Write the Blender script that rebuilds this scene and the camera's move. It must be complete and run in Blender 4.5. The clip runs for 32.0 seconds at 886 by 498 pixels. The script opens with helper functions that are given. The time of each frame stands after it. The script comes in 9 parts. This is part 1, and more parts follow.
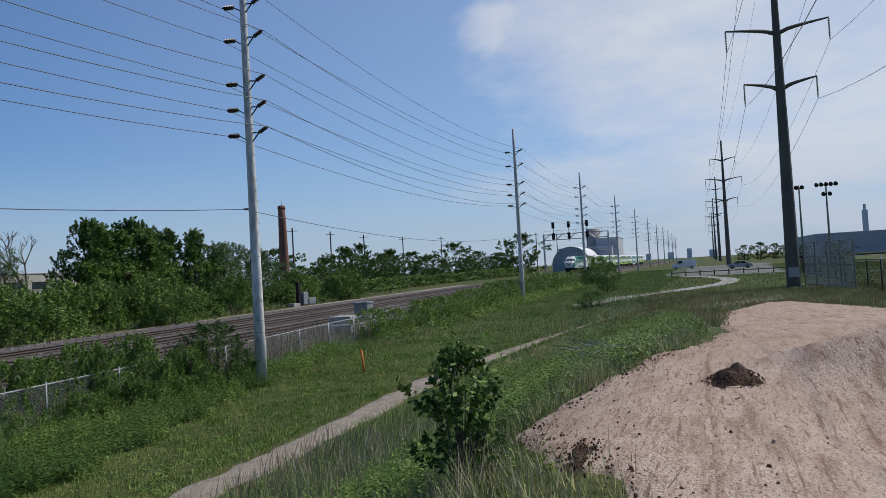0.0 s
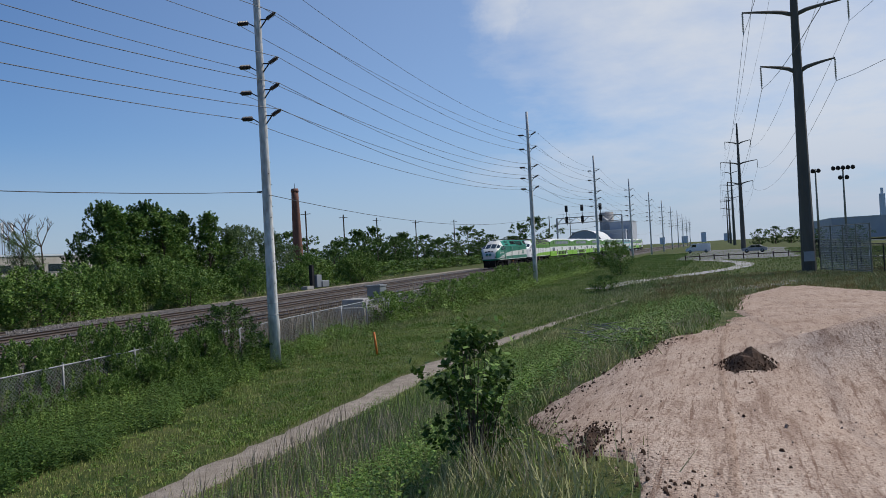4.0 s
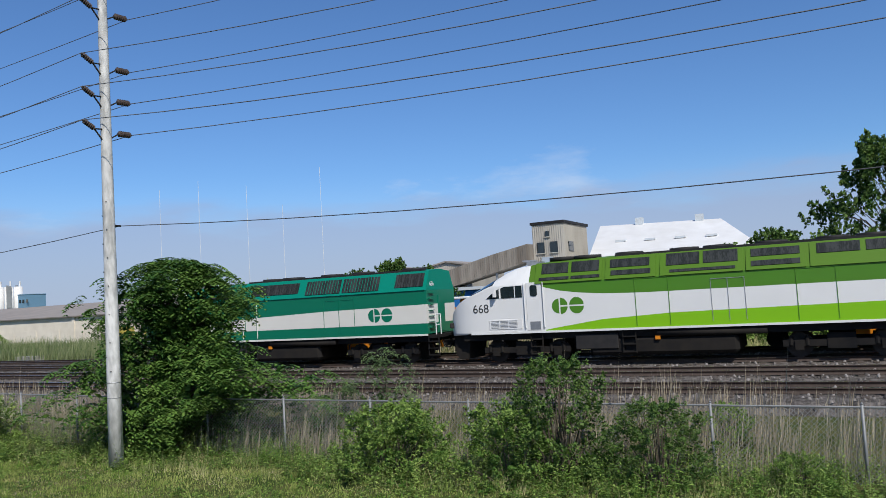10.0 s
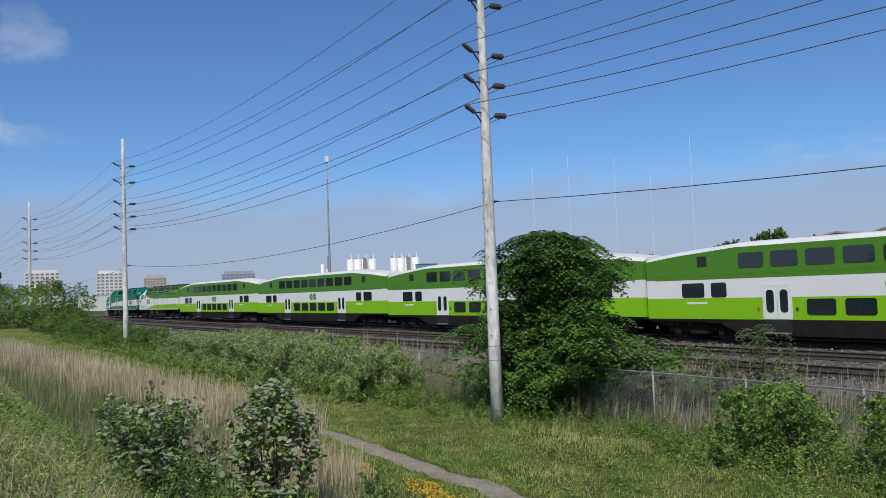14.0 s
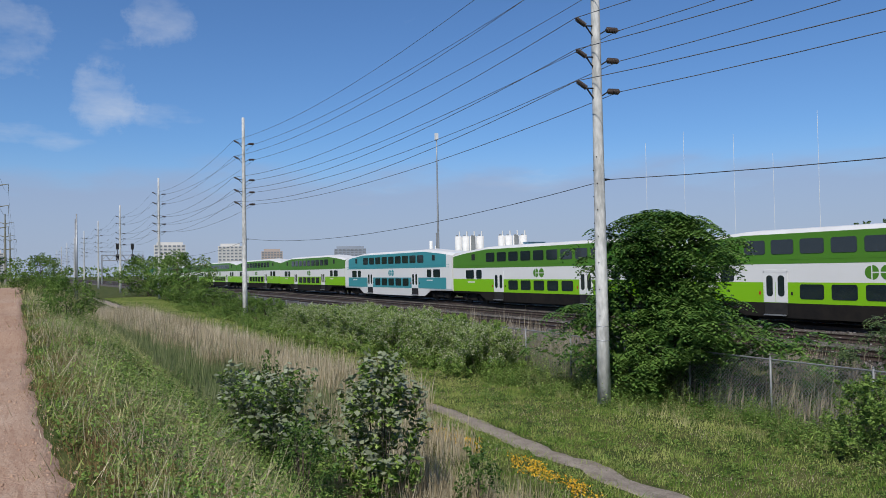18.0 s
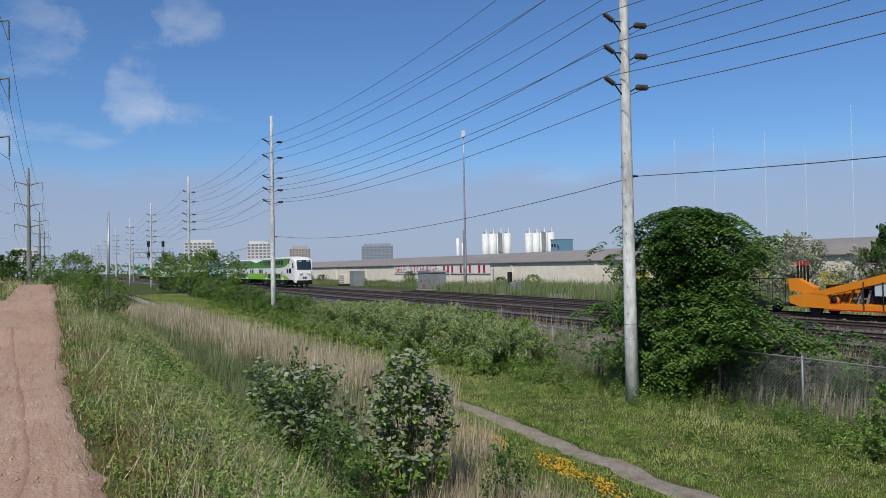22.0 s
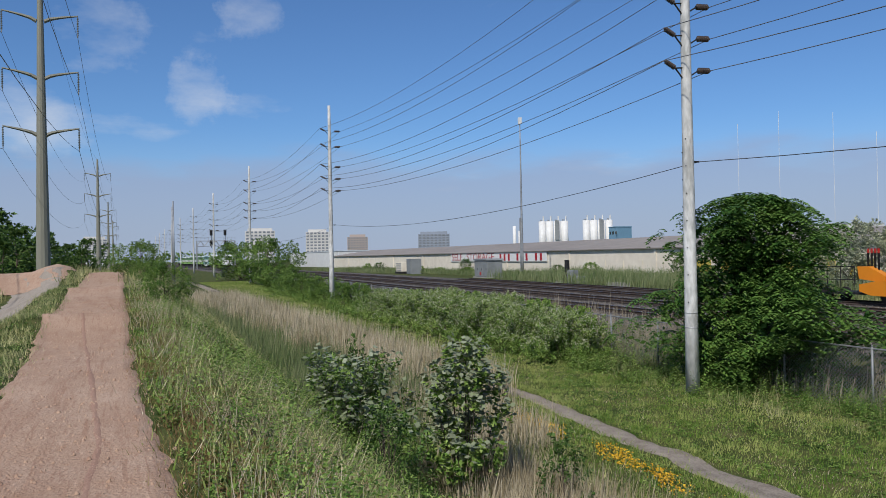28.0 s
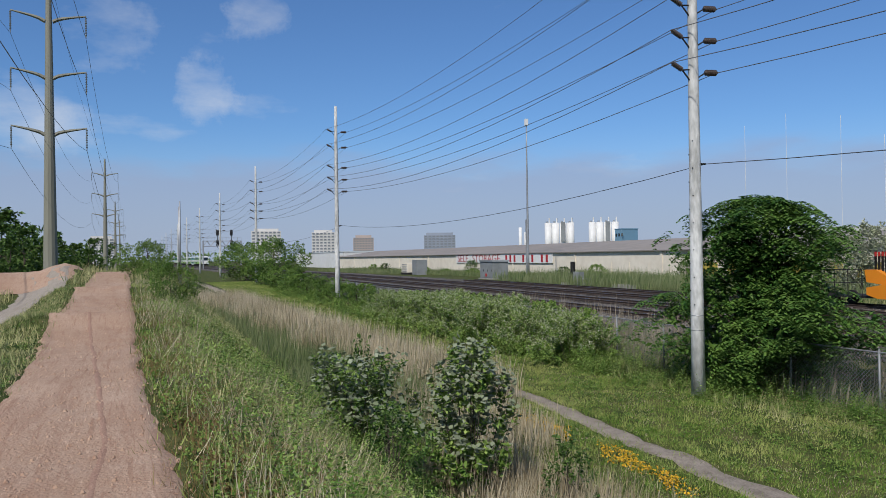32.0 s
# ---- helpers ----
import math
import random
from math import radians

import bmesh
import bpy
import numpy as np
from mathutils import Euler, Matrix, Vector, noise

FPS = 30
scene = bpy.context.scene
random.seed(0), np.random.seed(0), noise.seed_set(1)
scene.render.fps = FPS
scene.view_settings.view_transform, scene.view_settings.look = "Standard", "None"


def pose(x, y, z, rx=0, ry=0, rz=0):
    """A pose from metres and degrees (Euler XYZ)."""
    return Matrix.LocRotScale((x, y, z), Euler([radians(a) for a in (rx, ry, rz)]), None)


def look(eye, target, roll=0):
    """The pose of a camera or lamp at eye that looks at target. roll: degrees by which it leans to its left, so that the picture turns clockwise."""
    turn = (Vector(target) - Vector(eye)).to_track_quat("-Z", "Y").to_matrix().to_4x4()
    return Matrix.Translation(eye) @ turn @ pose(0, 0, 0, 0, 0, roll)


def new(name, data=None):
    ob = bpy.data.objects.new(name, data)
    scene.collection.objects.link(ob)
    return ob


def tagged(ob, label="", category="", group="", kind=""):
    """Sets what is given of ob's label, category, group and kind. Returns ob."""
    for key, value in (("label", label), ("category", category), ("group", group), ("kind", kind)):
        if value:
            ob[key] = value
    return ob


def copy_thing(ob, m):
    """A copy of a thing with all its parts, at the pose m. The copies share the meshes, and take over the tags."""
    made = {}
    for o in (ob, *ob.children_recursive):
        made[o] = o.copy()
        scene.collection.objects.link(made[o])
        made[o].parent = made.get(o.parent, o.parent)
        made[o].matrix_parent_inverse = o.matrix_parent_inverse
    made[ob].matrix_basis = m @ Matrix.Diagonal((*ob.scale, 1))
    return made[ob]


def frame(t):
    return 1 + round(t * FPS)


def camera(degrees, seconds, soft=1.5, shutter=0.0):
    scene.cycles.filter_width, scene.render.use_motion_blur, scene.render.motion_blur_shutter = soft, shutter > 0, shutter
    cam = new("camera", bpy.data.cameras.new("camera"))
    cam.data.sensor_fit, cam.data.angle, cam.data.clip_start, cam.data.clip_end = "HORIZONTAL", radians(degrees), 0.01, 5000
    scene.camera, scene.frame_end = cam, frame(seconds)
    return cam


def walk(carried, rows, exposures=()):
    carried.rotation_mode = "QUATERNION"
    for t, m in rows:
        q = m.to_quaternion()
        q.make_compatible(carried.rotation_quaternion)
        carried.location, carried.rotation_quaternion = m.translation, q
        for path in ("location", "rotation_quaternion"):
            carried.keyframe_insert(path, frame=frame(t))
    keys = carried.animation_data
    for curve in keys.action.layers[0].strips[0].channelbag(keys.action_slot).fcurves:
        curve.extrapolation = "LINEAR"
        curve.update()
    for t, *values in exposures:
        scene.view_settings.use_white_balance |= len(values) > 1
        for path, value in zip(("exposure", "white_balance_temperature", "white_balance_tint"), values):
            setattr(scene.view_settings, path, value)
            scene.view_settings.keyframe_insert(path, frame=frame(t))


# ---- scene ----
# camera: a hand-held stand on the dirt mound; time, bearing, pitch and roll in degrees
EYE = (0.0, 0.0, 2.95)


def held(bearing, pitch, roll):
    return pose(*EYE, 0, 0, -bearing) @ pose(0, 0, 0, 90 + pitch) @ pose(0, 0, 0, 0, 0, roll)


cam = camera(58.85, 32.0, soft=0.6)
PATH = [
    (0.0, 71.54, 1.58, -3.31), (0.5, 71.55, 1.4, -3.2), (1.0, 71.48, 1.0, -3.01),
    (1.5, 71.42, 0.67, -2.81), (2.0, 71.38, 0.51, -2.69), (2.5, 71.33, 0.34, -2.69),
    (4.5, 69.92, 0.52, -3.37), (5.0, 68.93, 0.6, -3.38), (5.5, 67.34, 0.74, -3.43),
    (6.0, 63.76, 1.02, -3.55), (6.5, 61.12, 1.25, -3.78), (7.0, 57.46, 1.51, -3.84),
    (7.5, 50.71, 1.9, -3.95), (8.0, 41.51, 2.27, -3.79), (8.5, 25.89, 2.89, -4.11),
    (9.0, 8.77, 3.82, -4.11), (9.5, -13.18, 4.25, -3.92), (10.0, -27.22, 3.66, -3.34),
    (10.5, -36.53, 3.18, -2.77), (11.0, -42.55, 3.03, -1.77), (11.5, -46.39, 3.08, -1.04),
    (12.0, -48.35, 3.17, -1.06), (12.5, -49.69, 3.22, -1.19), (13.0, -50.91, 3.27, -1.34),
    (13.5, -52.75, 3.26, -1.56), (14.0, -53.7, 2.91, -2.2), (14.5, -54.91, 2.61, -2.36),
    (15.0, -56.55, 2.42, -2.2), (15.5, -58.25, 2.26, -2.02), (17.5, -61.1, 1.64, -0.95),
    (18.0, -61.61, 1.5, -1.03), (18.5, -62.02, 1.53, -1.18), (19.0, -62.26, 1.61, -1.29),
    (19.5, -62.4, 1.62, -1.45), (20.0, -62.47, 1.63, -1.39), (20.5, -62.63, 1.56, -1.29),
    (21.0, -62.91, 1.53, -1.27), (21.5, -63.3, 1.52, -1.3), (22.0, -63.57, 1.34, -0.99),
    (22.5, -63.73, 1.21, -0.99), (23.0, -63.98, 1.12, -1.12), (23.5, -64.3, 1.04, -1.27),
    (24.0, -64.48, 1.06, -1.38), (24.5, -64.75, 1.01, -1.39), (25.0, -65.11, 0.76, -1.29),
    (25.5, -65.55, 0.52, -1.26), (27.5, -67.36, 0.43, -0.82), (28.0, -67.7, 0.53, -1.04),
    (28.5, -67.94, 0.58, -1.15), (29.0, -68.0, 0.6, -1.2), (29.5, -68.05, 0.62, -1.15),
    (30.0, -68.09, 0.56, -1.05), (30.5, -68.11, 0.53, -0.92), (31.0, -68.11, 0.46, -0.78),
    (31.5, -68.1, 0.5, -0.74), (32.0, -68.12, 0.62, -0.76),
]
walk(cam, [(t, held(b, p, r)) for t, b, p, r in PATH], exposures=[(0.0, -0.08), (5.0, -0.05), (7.0, 0.12), (8.0, 0.24), (9.0, 0.2), (10.5, 0.08), (12.0, 0.02), (14.0, -0.02), (32.0, -0.06)])

# ---- daylight ----
SUN_DIR = Vector((0.70, -0.71, 1.05)).normalized()
sun_data = bpy.data.lights.new("sun", "SUN")
sun_data.energy, sun_data.angle, sun_data.color = 4.3, radians(0.6), (1.0, 0.96, 0.9)
sun = new("sun", sun_data)
sun.matrix_world = look(SUN_DIR * 200, (0, 0, 0))


PUFFS = [(-85.1, 11.8, 3.0, 0.155), (-92.0, 15.6, 5.0, 0.135), (-81.8, 17.4, 3.2, 0.145), (-97.0, 10.0, 4.5, 0.12), (-94.0, 7.6, 3.0, 0.1),
         (28.5, 13.2, 3.2, 0.11), (22.0, 13.8, 3.0, 0.12), (75.6, 17.0, 2.6, 0.12), (34.0, 8.5, 5.0, 0.09), (26.0, 8.0, 5.0, 0.09)]


def sky_world():
    """Clear summer sky with thin haze and a few scattered clouds."""
    w = bpy.data.worlds.new("sky")
    scene.world = w
    w.use_nodes = True
    nt = w.node_tree
    nt.nodes.clear()
    N = lambda kind, **kw: node(nt, kind, **kw)
    out = N("ShaderNodeOutputWorld")
    bg = N("ShaderNodeBackground")
    sky = N("ShaderNodeTexSky")
    sky.sky_type, sky.sun_disc = "NISHITA", False
    sky.sun_elevation, sky.sun_rotation = math.asin(SUN_DIR.z), math.atan2(SUN_DIR.x, SUN_DIR.y)
    sky.air_density, sky.dust_density, sky.ozone_density = 1.0, 0.2, 4.0
    co = N("ShaderNodeTexCoord")
    sep = N("ShaderNodeSeparateXYZ")
    nt.links.new(co.outputs["Generated"], sep.inputs[0])
    # flatten the dome so that clouds stretch towards the horizon
    zc = N("ShaderNodeMath", operation="MAXIMUM", v1=0.0)
    nt.links.new(sep.outputs["Z"], zc.inputs[0])
    zs = N("ShaderNodeMath", operation="ADD", v1=0.16)
    nt.links.new(zc.outputs[0], zs.inputs[0])
    flat = N("ShaderNodeVectorMath", operation="DIVIDE")
    comb = N("ShaderNodeCombineXYZ")
    for i in range(3):
        nt.links.new(zs.outputs[0], comb.inputs[i])
    nt.links.new(co.outputs["Generated"], flat.inputs[0])
    nt.links.new(comb.outputs[0], flat.inputs[1])
    big = N("ShaderNodeTexNoise")
    big.inputs["Scale"].default_value, big.inputs["Detail"].default_value, big.inputs["Roughness"].default_value = 0.85, 7.0, 0.6
    nt.links.new(flat.outputs[0], big.inputs["Vector"])
    # more cloud on the sunward side of the sky
    sunward = N("ShaderNodeVectorMath", operation="DOT_PRODUCT")
    sunward.inputs[1].default_value = (0.95, -0.30, 0.12)
    nt.links.new(co.outputs["Generated"], sunward.inputs[0])
    lift = N("ShaderNodeMapRange")
    lift.inputs["From Min"].default_value, lift.inputs["From Max"].default_value = 0.79, 0.985
    lift.inputs["To Min"].default_value, lift.inputs["To Max"].default_value = -0.085, 0.26
    nt.links.new(sunward.outputs["Value"], lift.inputs["Value"])
    dens = N("ShaderNodeMath", operation="ADD")
    nt.links.new(big.outputs["Fac"], dens.inputs[0])
    nt.links.new(lift.outputs[0], dens.inputs[1])
    # ragged edges for the small clouds
    rag = N("ShaderNodeTexNoise")
    rag.inputs["Scale"].default_value, rag.inputs["Detail"].default_value, rag.inputs["Roughness"].default_value = 11.0, 7.0, 0.68
    nt.links.new(co.outputs["Generated"], rag.inputs["Vector"])
    off = N("ShaderNodeVectorMath", operation="MULTIPLY_ADD")
    off.inputs[1].default_value, off.inputs[2].default_value = (0.10, 0.10, 0.07), (-0.05, -0.05, -0.035)
    nt.links.new(rag.outputs["Color"], off.inputs[0])
    ragged = N("ShaderNodeVectorMath", operation="ADD")
    nt.links.new(co.outputs["Generated"], ragged.inputs[0])
    nt.links.new(off.outputs[0], ragged.inputs[1])
    heading = N("ShaderNodeVectorMath", operation="NORMALIZE")
    nt.links.new(ragged.outputs[0], heading.inputs[0])
    # small fair-weather puffs: bearing, height and reach in degrees, weight
    for bearing, height, reach, weight in PUFFS:
        near = N("ShaderNodeVectorMath", operation="DOT_PRODUCT")
        b, h = radians(bearing), radians(height)
        near.inputs[1].default_value = (math.sin(b) * math.cos(h), math.cos(b) * math.cos(h), math.sin(h))
        nt.links.new(heading.outputs[0], near.inputs[0])
        puff = N("ShaderNodeMapRange")
        puff.interpolation_type = "SMOOTHSTEP"
        puff.inputs["From Min"].default_value, puff.inputs["From Max"].default_value = math.cos(radians(reach)), 1.0
        puff.inputs["To Max"].default_value = weight
        nt.links.new(near.outputs["Value"], puff.inputs["Value"])
        more = N("ShaderNodeMath", operation="ADD")
        nt.links.new(dens.outputs[0], more.inputs[0])
        nt.links.new(puff.outputs[0], more.inputs[1])
        dens = more
    cover = N("ShaderNodeMapRange")
    cover.inputs["From Min"].default_value, cover.inputs["From Max"].default_value = 0.54, 0.86
    cover.inputs["To Max"].default_value = 0.85
    nt.links.new(dens.outputs[0], cover.inputs["Value"])
    # a clear summer sky of a deeper blue
    deep = N("ShaderNodeMix", data_type="RGBA")
    deep.blend_type = "MULTIPLY"
    deep.inputs["Factor"].default_value = 1.0
    deep.inputs["B"].default_value = (0.74, 1.0, 1.30, 1)
    nt.links.new(sky.outputs[0], deep.inputs["A"])
    mix = N("ShaderNodeMix", data_type="RGBA")
    mix.inputs["B"].default_value = (8.2, 8.6, 9.3, 1)
    nt.links.new(cover.outputs[0], mix.inputs["Factor"])
    nt.links.new(deep.outputs["Result"], mix.inputs["A"])
    # the air is whiter on the sunward side
    glow = N("ShaderNodeMapRange")
    glow.inputs["From Min"].default_value, glow.inputs["From Max"].default_value = 0.3, 0.95
    glow.inputs["To Min"].default_value, glow.inputs["To Max"].default_value = 0.0, 0.38
    nt.links.new(sunward.outputs["Value"], glow.inputs["Value"])
    mixg = N("ShaderNodeMix", data_type="RGBA")
    mixg.inputs["B"].default_value = (5.6, 6.9, 8.8, 1)
    nt.links.new(glow.outputs[0], mixg.inputs["Factor"])
    nt.links.new(deep.outputs["Result"], mixg.inputs["A"])
    nt.links.new(mixg.outputs["Result"], mix.inputs["A"])
    # a pale band of haze above the horizon
    haze = N("ShaderNodeMapRange")
    haze.interpolation_type = "SMOOTHSTEP"
    haze.inputs["From Min"].default_value, haze.inputs["From Max"].default_value = 0.0, 0.17
    haze.inputs["To Min"].default_value, haze.inputs["To Max"].default_value = 0.62, 0.0
    nt.links.new(zc.outputs[0], haze.inputs["Value"])
    mix2 = N("ShaderNodeMix", data_type="RGBA")
    mix2.inputs["B"].default_value = (4.8, 5.7, 7.5, 1)
    nt.links.new(haze.outputs[0], mix2.inputs["Factor"])
    nt.links.new(mix.outputs["Result"], mix2.inputs["A"])
    # a thin layer of grey stratus low in the sky away from the sun
    warp = N("ShaderNodeTexNoise")
    warp.inputs["Scale"].default_value, warp.inputs["Detail"].default_value = 2.2, 6.0
    nt.links.new(flat.outputs[0], warp.inputs["Vector"])
    wz = N("ShaderNodeMath", operation="MULTIPLY", v1=0.085)
    nt.links.new(warp.outputs["Fac"], wz.inputs[0])
    zz = N("ShaderNodeMath", operation="ADD")
    nt.links.new(zc.outputs[0], zz.inputs[0])
    nt.links.new(wz.outputs[0], zz.inputs[1])
    band = N("ShaderNodeMapRange")
    band.interpolation_type = "SMOOTHSTEP"
    band.inputs["From Min"].default_value, band.inputs["From Max"].default_value = 0.135, 0.185
    band.inputs["To Min"].default_value, band.inputs["To Max"].default_value = 0.62, 0.0
    nt.links.new(zz.outputs[0], band.inputs["Value"])
    away = N("ShaderNodeMapRange")
    away.inputs["From Min"].default_value, away.inputs["From Max"].default_value = -0.1, 0.5
    away.inputs["To Min"].default_value, away.inputs["To Max"].default_value = 1.0, 0.0
    nt.links.new(sunward.outputs["Value"], away.inputs["Value"])
    bf = N("ShaderNodeMath", operation="MULTIPLY")
    nt.links.new(band.outputs[0], bf.inputs[0])
    nt.links.new(away.outputs[0], bf.inputs[1])
    mix3 = N("ShaderNodeMix", data_type="RGBA")
    mix3.inputs["B"].default_value = (3.9, 4.5, 6.4, 1)
    nt.links.new(bf.outputs[0], mix3.inputs["Factor"])
    nt.links.new(mix2.outputs["Result"], mix3.inputs["A"])
    nt.links.new(mix3.outputs["Result"], bg.inputs["Color"])
    bg.inputs["Strength"].default_value = 0.085
    nt.links.new(bg.outputs[0], out.inputs[0])


def node(nt, kind, operation=None, data_type=None, v1=None, **kw):
    n = nt.nodes.new(kind)
    if operation:
        n.operation = operation
    if data_type:
        n.data_type = data_type
    if v1 is not None:
        n.inputs[1].default_value = v1
    return n


sky_world()

# ---- materials ----


def mat(name, a, b=None, rough=0.6, metal=0.0, scale=4.0, bump=0.0, bump_scale=40.0, spread=0.5, island=False, stretch=(1, 1, 1),
        per_object=0.0, translucent=0.0, spec=0.35, amp=0.45):
    """Two-tone procedural surface: broad stains and fine grain between the colours a and b, with relief."""
    m = bpy.data.materials.new(name)
    m.use_nodes = True
    nt = m.node_tree
    bsdf = nt.nodes["Principled BSDF"]
    bsdf.inputs["Roughness"].default_value, bsdf.inputs["Metallic"].default_value = rough, metal
    bsdf.inputs["Specular IOR Level"].default_value = spec
    b = b or tuple(c * 0.8 for c in a)
    a, b = tuple(c * 0.88 for c in a), tuple(c * 0.88 for c in b)
    co = node(nt, "ShaderNodeTexCoord")
    mp = node(nt, "ShaderNodeMapping")
    mp.inputs["Scale"].default_value = stretch
    nt.links.new(co.outputs["Object"], mp.inputs["Vector"])
    n1 = node(nt, "ShaderNodeTexNoise")
    n1.inputs["Scale"].default_value, n1.inputs["Detail"].default_value = scale, 6.0
    n2 = node(nt, "ShaderNodeTexNoise")
    n2.inputs["Scale"].default_value, n2.inputs["Detail"].default_value = scale * 0.13, 3.0
    for n in (n1, n2):
        nt.links.new(mp.outputs[0], n.inputs["Vector"])
    add = node(nt, "ShaderNodeMath", operation="ADD")
    nt.links.new(n1.outputs["Fac"], add.inputs[0])
    nt.links.new(n2.outputs["Fac"], add.inputs[1])
    rng = node(nt, "ShaderNodeMapRange")
    rng.inputs["From Min"].default_value, rng.inputs["From Max"].default_value = 1.0 - 0.5 * spread, 1.0 + 0.5 * spread
    last = add.outputs[0]
    if island or per_object:
        src = node(nt, "ShaderNodeNewGeometry").outputs["Random Per Island"] if island else node(nt, "ShaderNodeObjectInfo").outputs["Random"]
        ofs = node(nt, "ShaderNodeMapRange")
        amp = amp if island else per_object
        ofs.inputs["To Min"].default_value, ofs.inputs["To Max"].default_value = -amp, amp
        nt.links.new(src, ofs.inputs["Value"])
        add2 = node(nt, "ShaderNodeMath", operation="ADD")
        nt.links.new(last, add2.inputs[0])
        nt.links.new(ofs.outputs[0], add2.inputs[1])
        last = add2.outputs[0]
    nt.links.new(last, rng.inputs["Value"])
    mx = node(nt, "ShaderNodeMix", data_type="RGBA")
    mx.inputs["A"].default_value, mx.inputs["B"].default_value = (*a, 1), (*b, 1)
    nt.links.new(rng.outputs[0], mx.inputs["Factor"])
    nt.links.new(mx.outputs["Result"], bsdf.inputs["Base Color"])
    if bump:
        n3 = node(nt, "ShaderNodeTexNoise")
        n3.inputs["Scale"].default_value, n3.inputs["Detail"].default_value = bump_scale, 4.0
        nt.links.new(mp.outputs[0], n3.inputs["Vector"])
        bp = node(nt, "ShaderNodeBump")
        bp.inputs["Strength"].default_value, bp.inputs["Distance"].default_value = bump, 0.02
        nt.links.new(n3.outputs["Fac"], bp.inputs["Height"])
        nt.links.new(bp.outputs[0], bsdf.inputs["Normal"])
    if translucent:
        tr = node(nt, "ShaderNodeBsdfTranslucent")
        ms = node(nt, "ShaderNodeMixShader")
        ms.inputs[0].default_value = translucent
        nt.links.new(mx.outputs["Result"], tr.inputs["Color"])
        nt.links.new(bsdf.outputs[0], ms.inputs[1])
        nt.links.new(tr.outputs[0], ms.inputs[2])
        nt.links.new(ms.outputs[0], nt.nodes["Material Output"].inputs["Surface"])
    return m




def clay(name, a, b, damp, much=1.0):
    """Trodden clay: pale and dark patches, wheel-dragged streaks, dark crumbs and fine relief."""
    m = mat(name, a, b, 0.95, scale=2.2, bump=1.0 * much, bump_scale=34, spec=0.1, spread=0.7)
    nt = m.node_tree
    bsdf = nt.nodes["Principled BSDF"]
    was = bsdf.inputs["Base Color"].links[0].from_socket
    co = node(nt, "ShaderNodeTexCoord")

    def layer(prev, scale, stretch, lo, hi, amount, colour, detail=5.0):
        mp = node(nt, "ShaderNodeMapping")
        mp.inputs["Scale"].default_value = stretch
        mp.inputs["Rotation"].default_value = (0, 0, 0.35)
        nt.links.new(co.outputs["Object"], mp.inputs["Vector"])
        nz = node(nt, "ShaderNodeTexNoise")
        nz.inputs["Scale"].default_value, nz.inputs["Detail"].default_value, nz.inputs["Roughness"].default_value = scale, detail, 0.65
        nt.links.new(mp.outputs[0], nz.inputs["Vector"])
        r = node(nt, "ShaderNodeMapRange")
        r.inputs["From Min"].default_value, r.inputs["From Max"].default_value, r.inputs["To Max"].default_value = lo, hi, amount * much
        nt.links.new(nz.outputs["Fac"], r.inputs["Value"])
        mx = node(nt, "ShaderNodeMix", data_type="RGBA")
        mx.inputs["B"].default_value = (*colour, 1)
        nt.links.new(r.outputs[0], mx.inputs["Factor"])
        nt.links.new(prev, mx.inputs["A"])
        return mx.outputs["Result"]
    c = layer(was, 1.6, (0.35, 2.4, 1), 0.5, 0.68, 0.75, damp)
    c = layer(c, 9.0, (0.4, 1.9, 1), 0.54, 0.66, 0.8, damp)
    c = layer(c, 26.0, (0.5, 1.5, 1), 0.55, 0.63, 0.85, damp, 3.0)
    c = layer(c, 75.0, (1, 1, 1), 0.60, 0.66, 0.6, damp, 2.0)
    c = layer(c, 4.5, (0.16, 3.2, 1), 0.585, 0.63, 0.85, damp)
    c = layer(c, 14.0, (0.3, 2.5, 1), 0.60, 0.70, 0.5, tuple(min(1.0, q * 1.25) for q in b), 3.0)
    nt.links.new(c, bsdf.inputs["Base Color"])
    return m


GRASS = mat("meadow_ground", (0.035, 0.062, 0.012), (0.115, 0.115, 0.04), 0.9, scale=9.0, spread=0.45, bump=1.0, bump_scale=30, spec=0.1)
LAWN = mat("mown_blades", (0.10, 0.205, 0.026), (0.41, 0.435, 0.15), 0.6, scale=2.4, spread=0.55, amp=0.2, island=True, translucent=0.04, spec=0.08)
ROUGH = mat("rough_blades", (0.12, 0.185, 0.048), (0.55, 0.51, 0.26), 0.6, scale=1.9, spread=0.55, amp=0.2, island=True, translucent=0.05, spec=0.08)
TAN = mat("dry_reed", (0.76, 0.66, 0.48), (0.38, 0.31, 0.19), 0.8, scale=2.0, spread=0.6, amp=0.3, island=True, translucent=0.2, spec=0.08)
REED = mat("green_reed", (0.12, 0.18, 0.062), (0.30, 0.33, 0.17), 0.7, scale=0.8, spread=0.8, island=True, translucent=0.2, spec=0.08)
DRYSTALK = mat("grey_dry_stalk", (0.50, 0.43, 0.32), (0.26, 0.215, 0.15), 0.8, scale=0.8, spread=0.8, island=True, translucent=0.1, spec=0.08)
# dry stalks seen against the sun, their shade mixed into a darker brown
BACKLITSTALK = mat("backlit_stalk", (0.34, 0.27, 0.18), (0.16, 0.12, 0.08), 0.8, scale=0.8, spread=0.8, island=True, spec=0.15)
RUSSET = mat("russet_blades", (0.30, 0.19, 0.09), (0.22, 0.20, 0.07), 0.8, scale=0.8, island=True, translucent=0.2, spec=0.2)
FLOWER = mat("yellow_petals", (0.75, 0.45, 0.02), (0.6, 0.33, 0.02), 0.6, island=True)
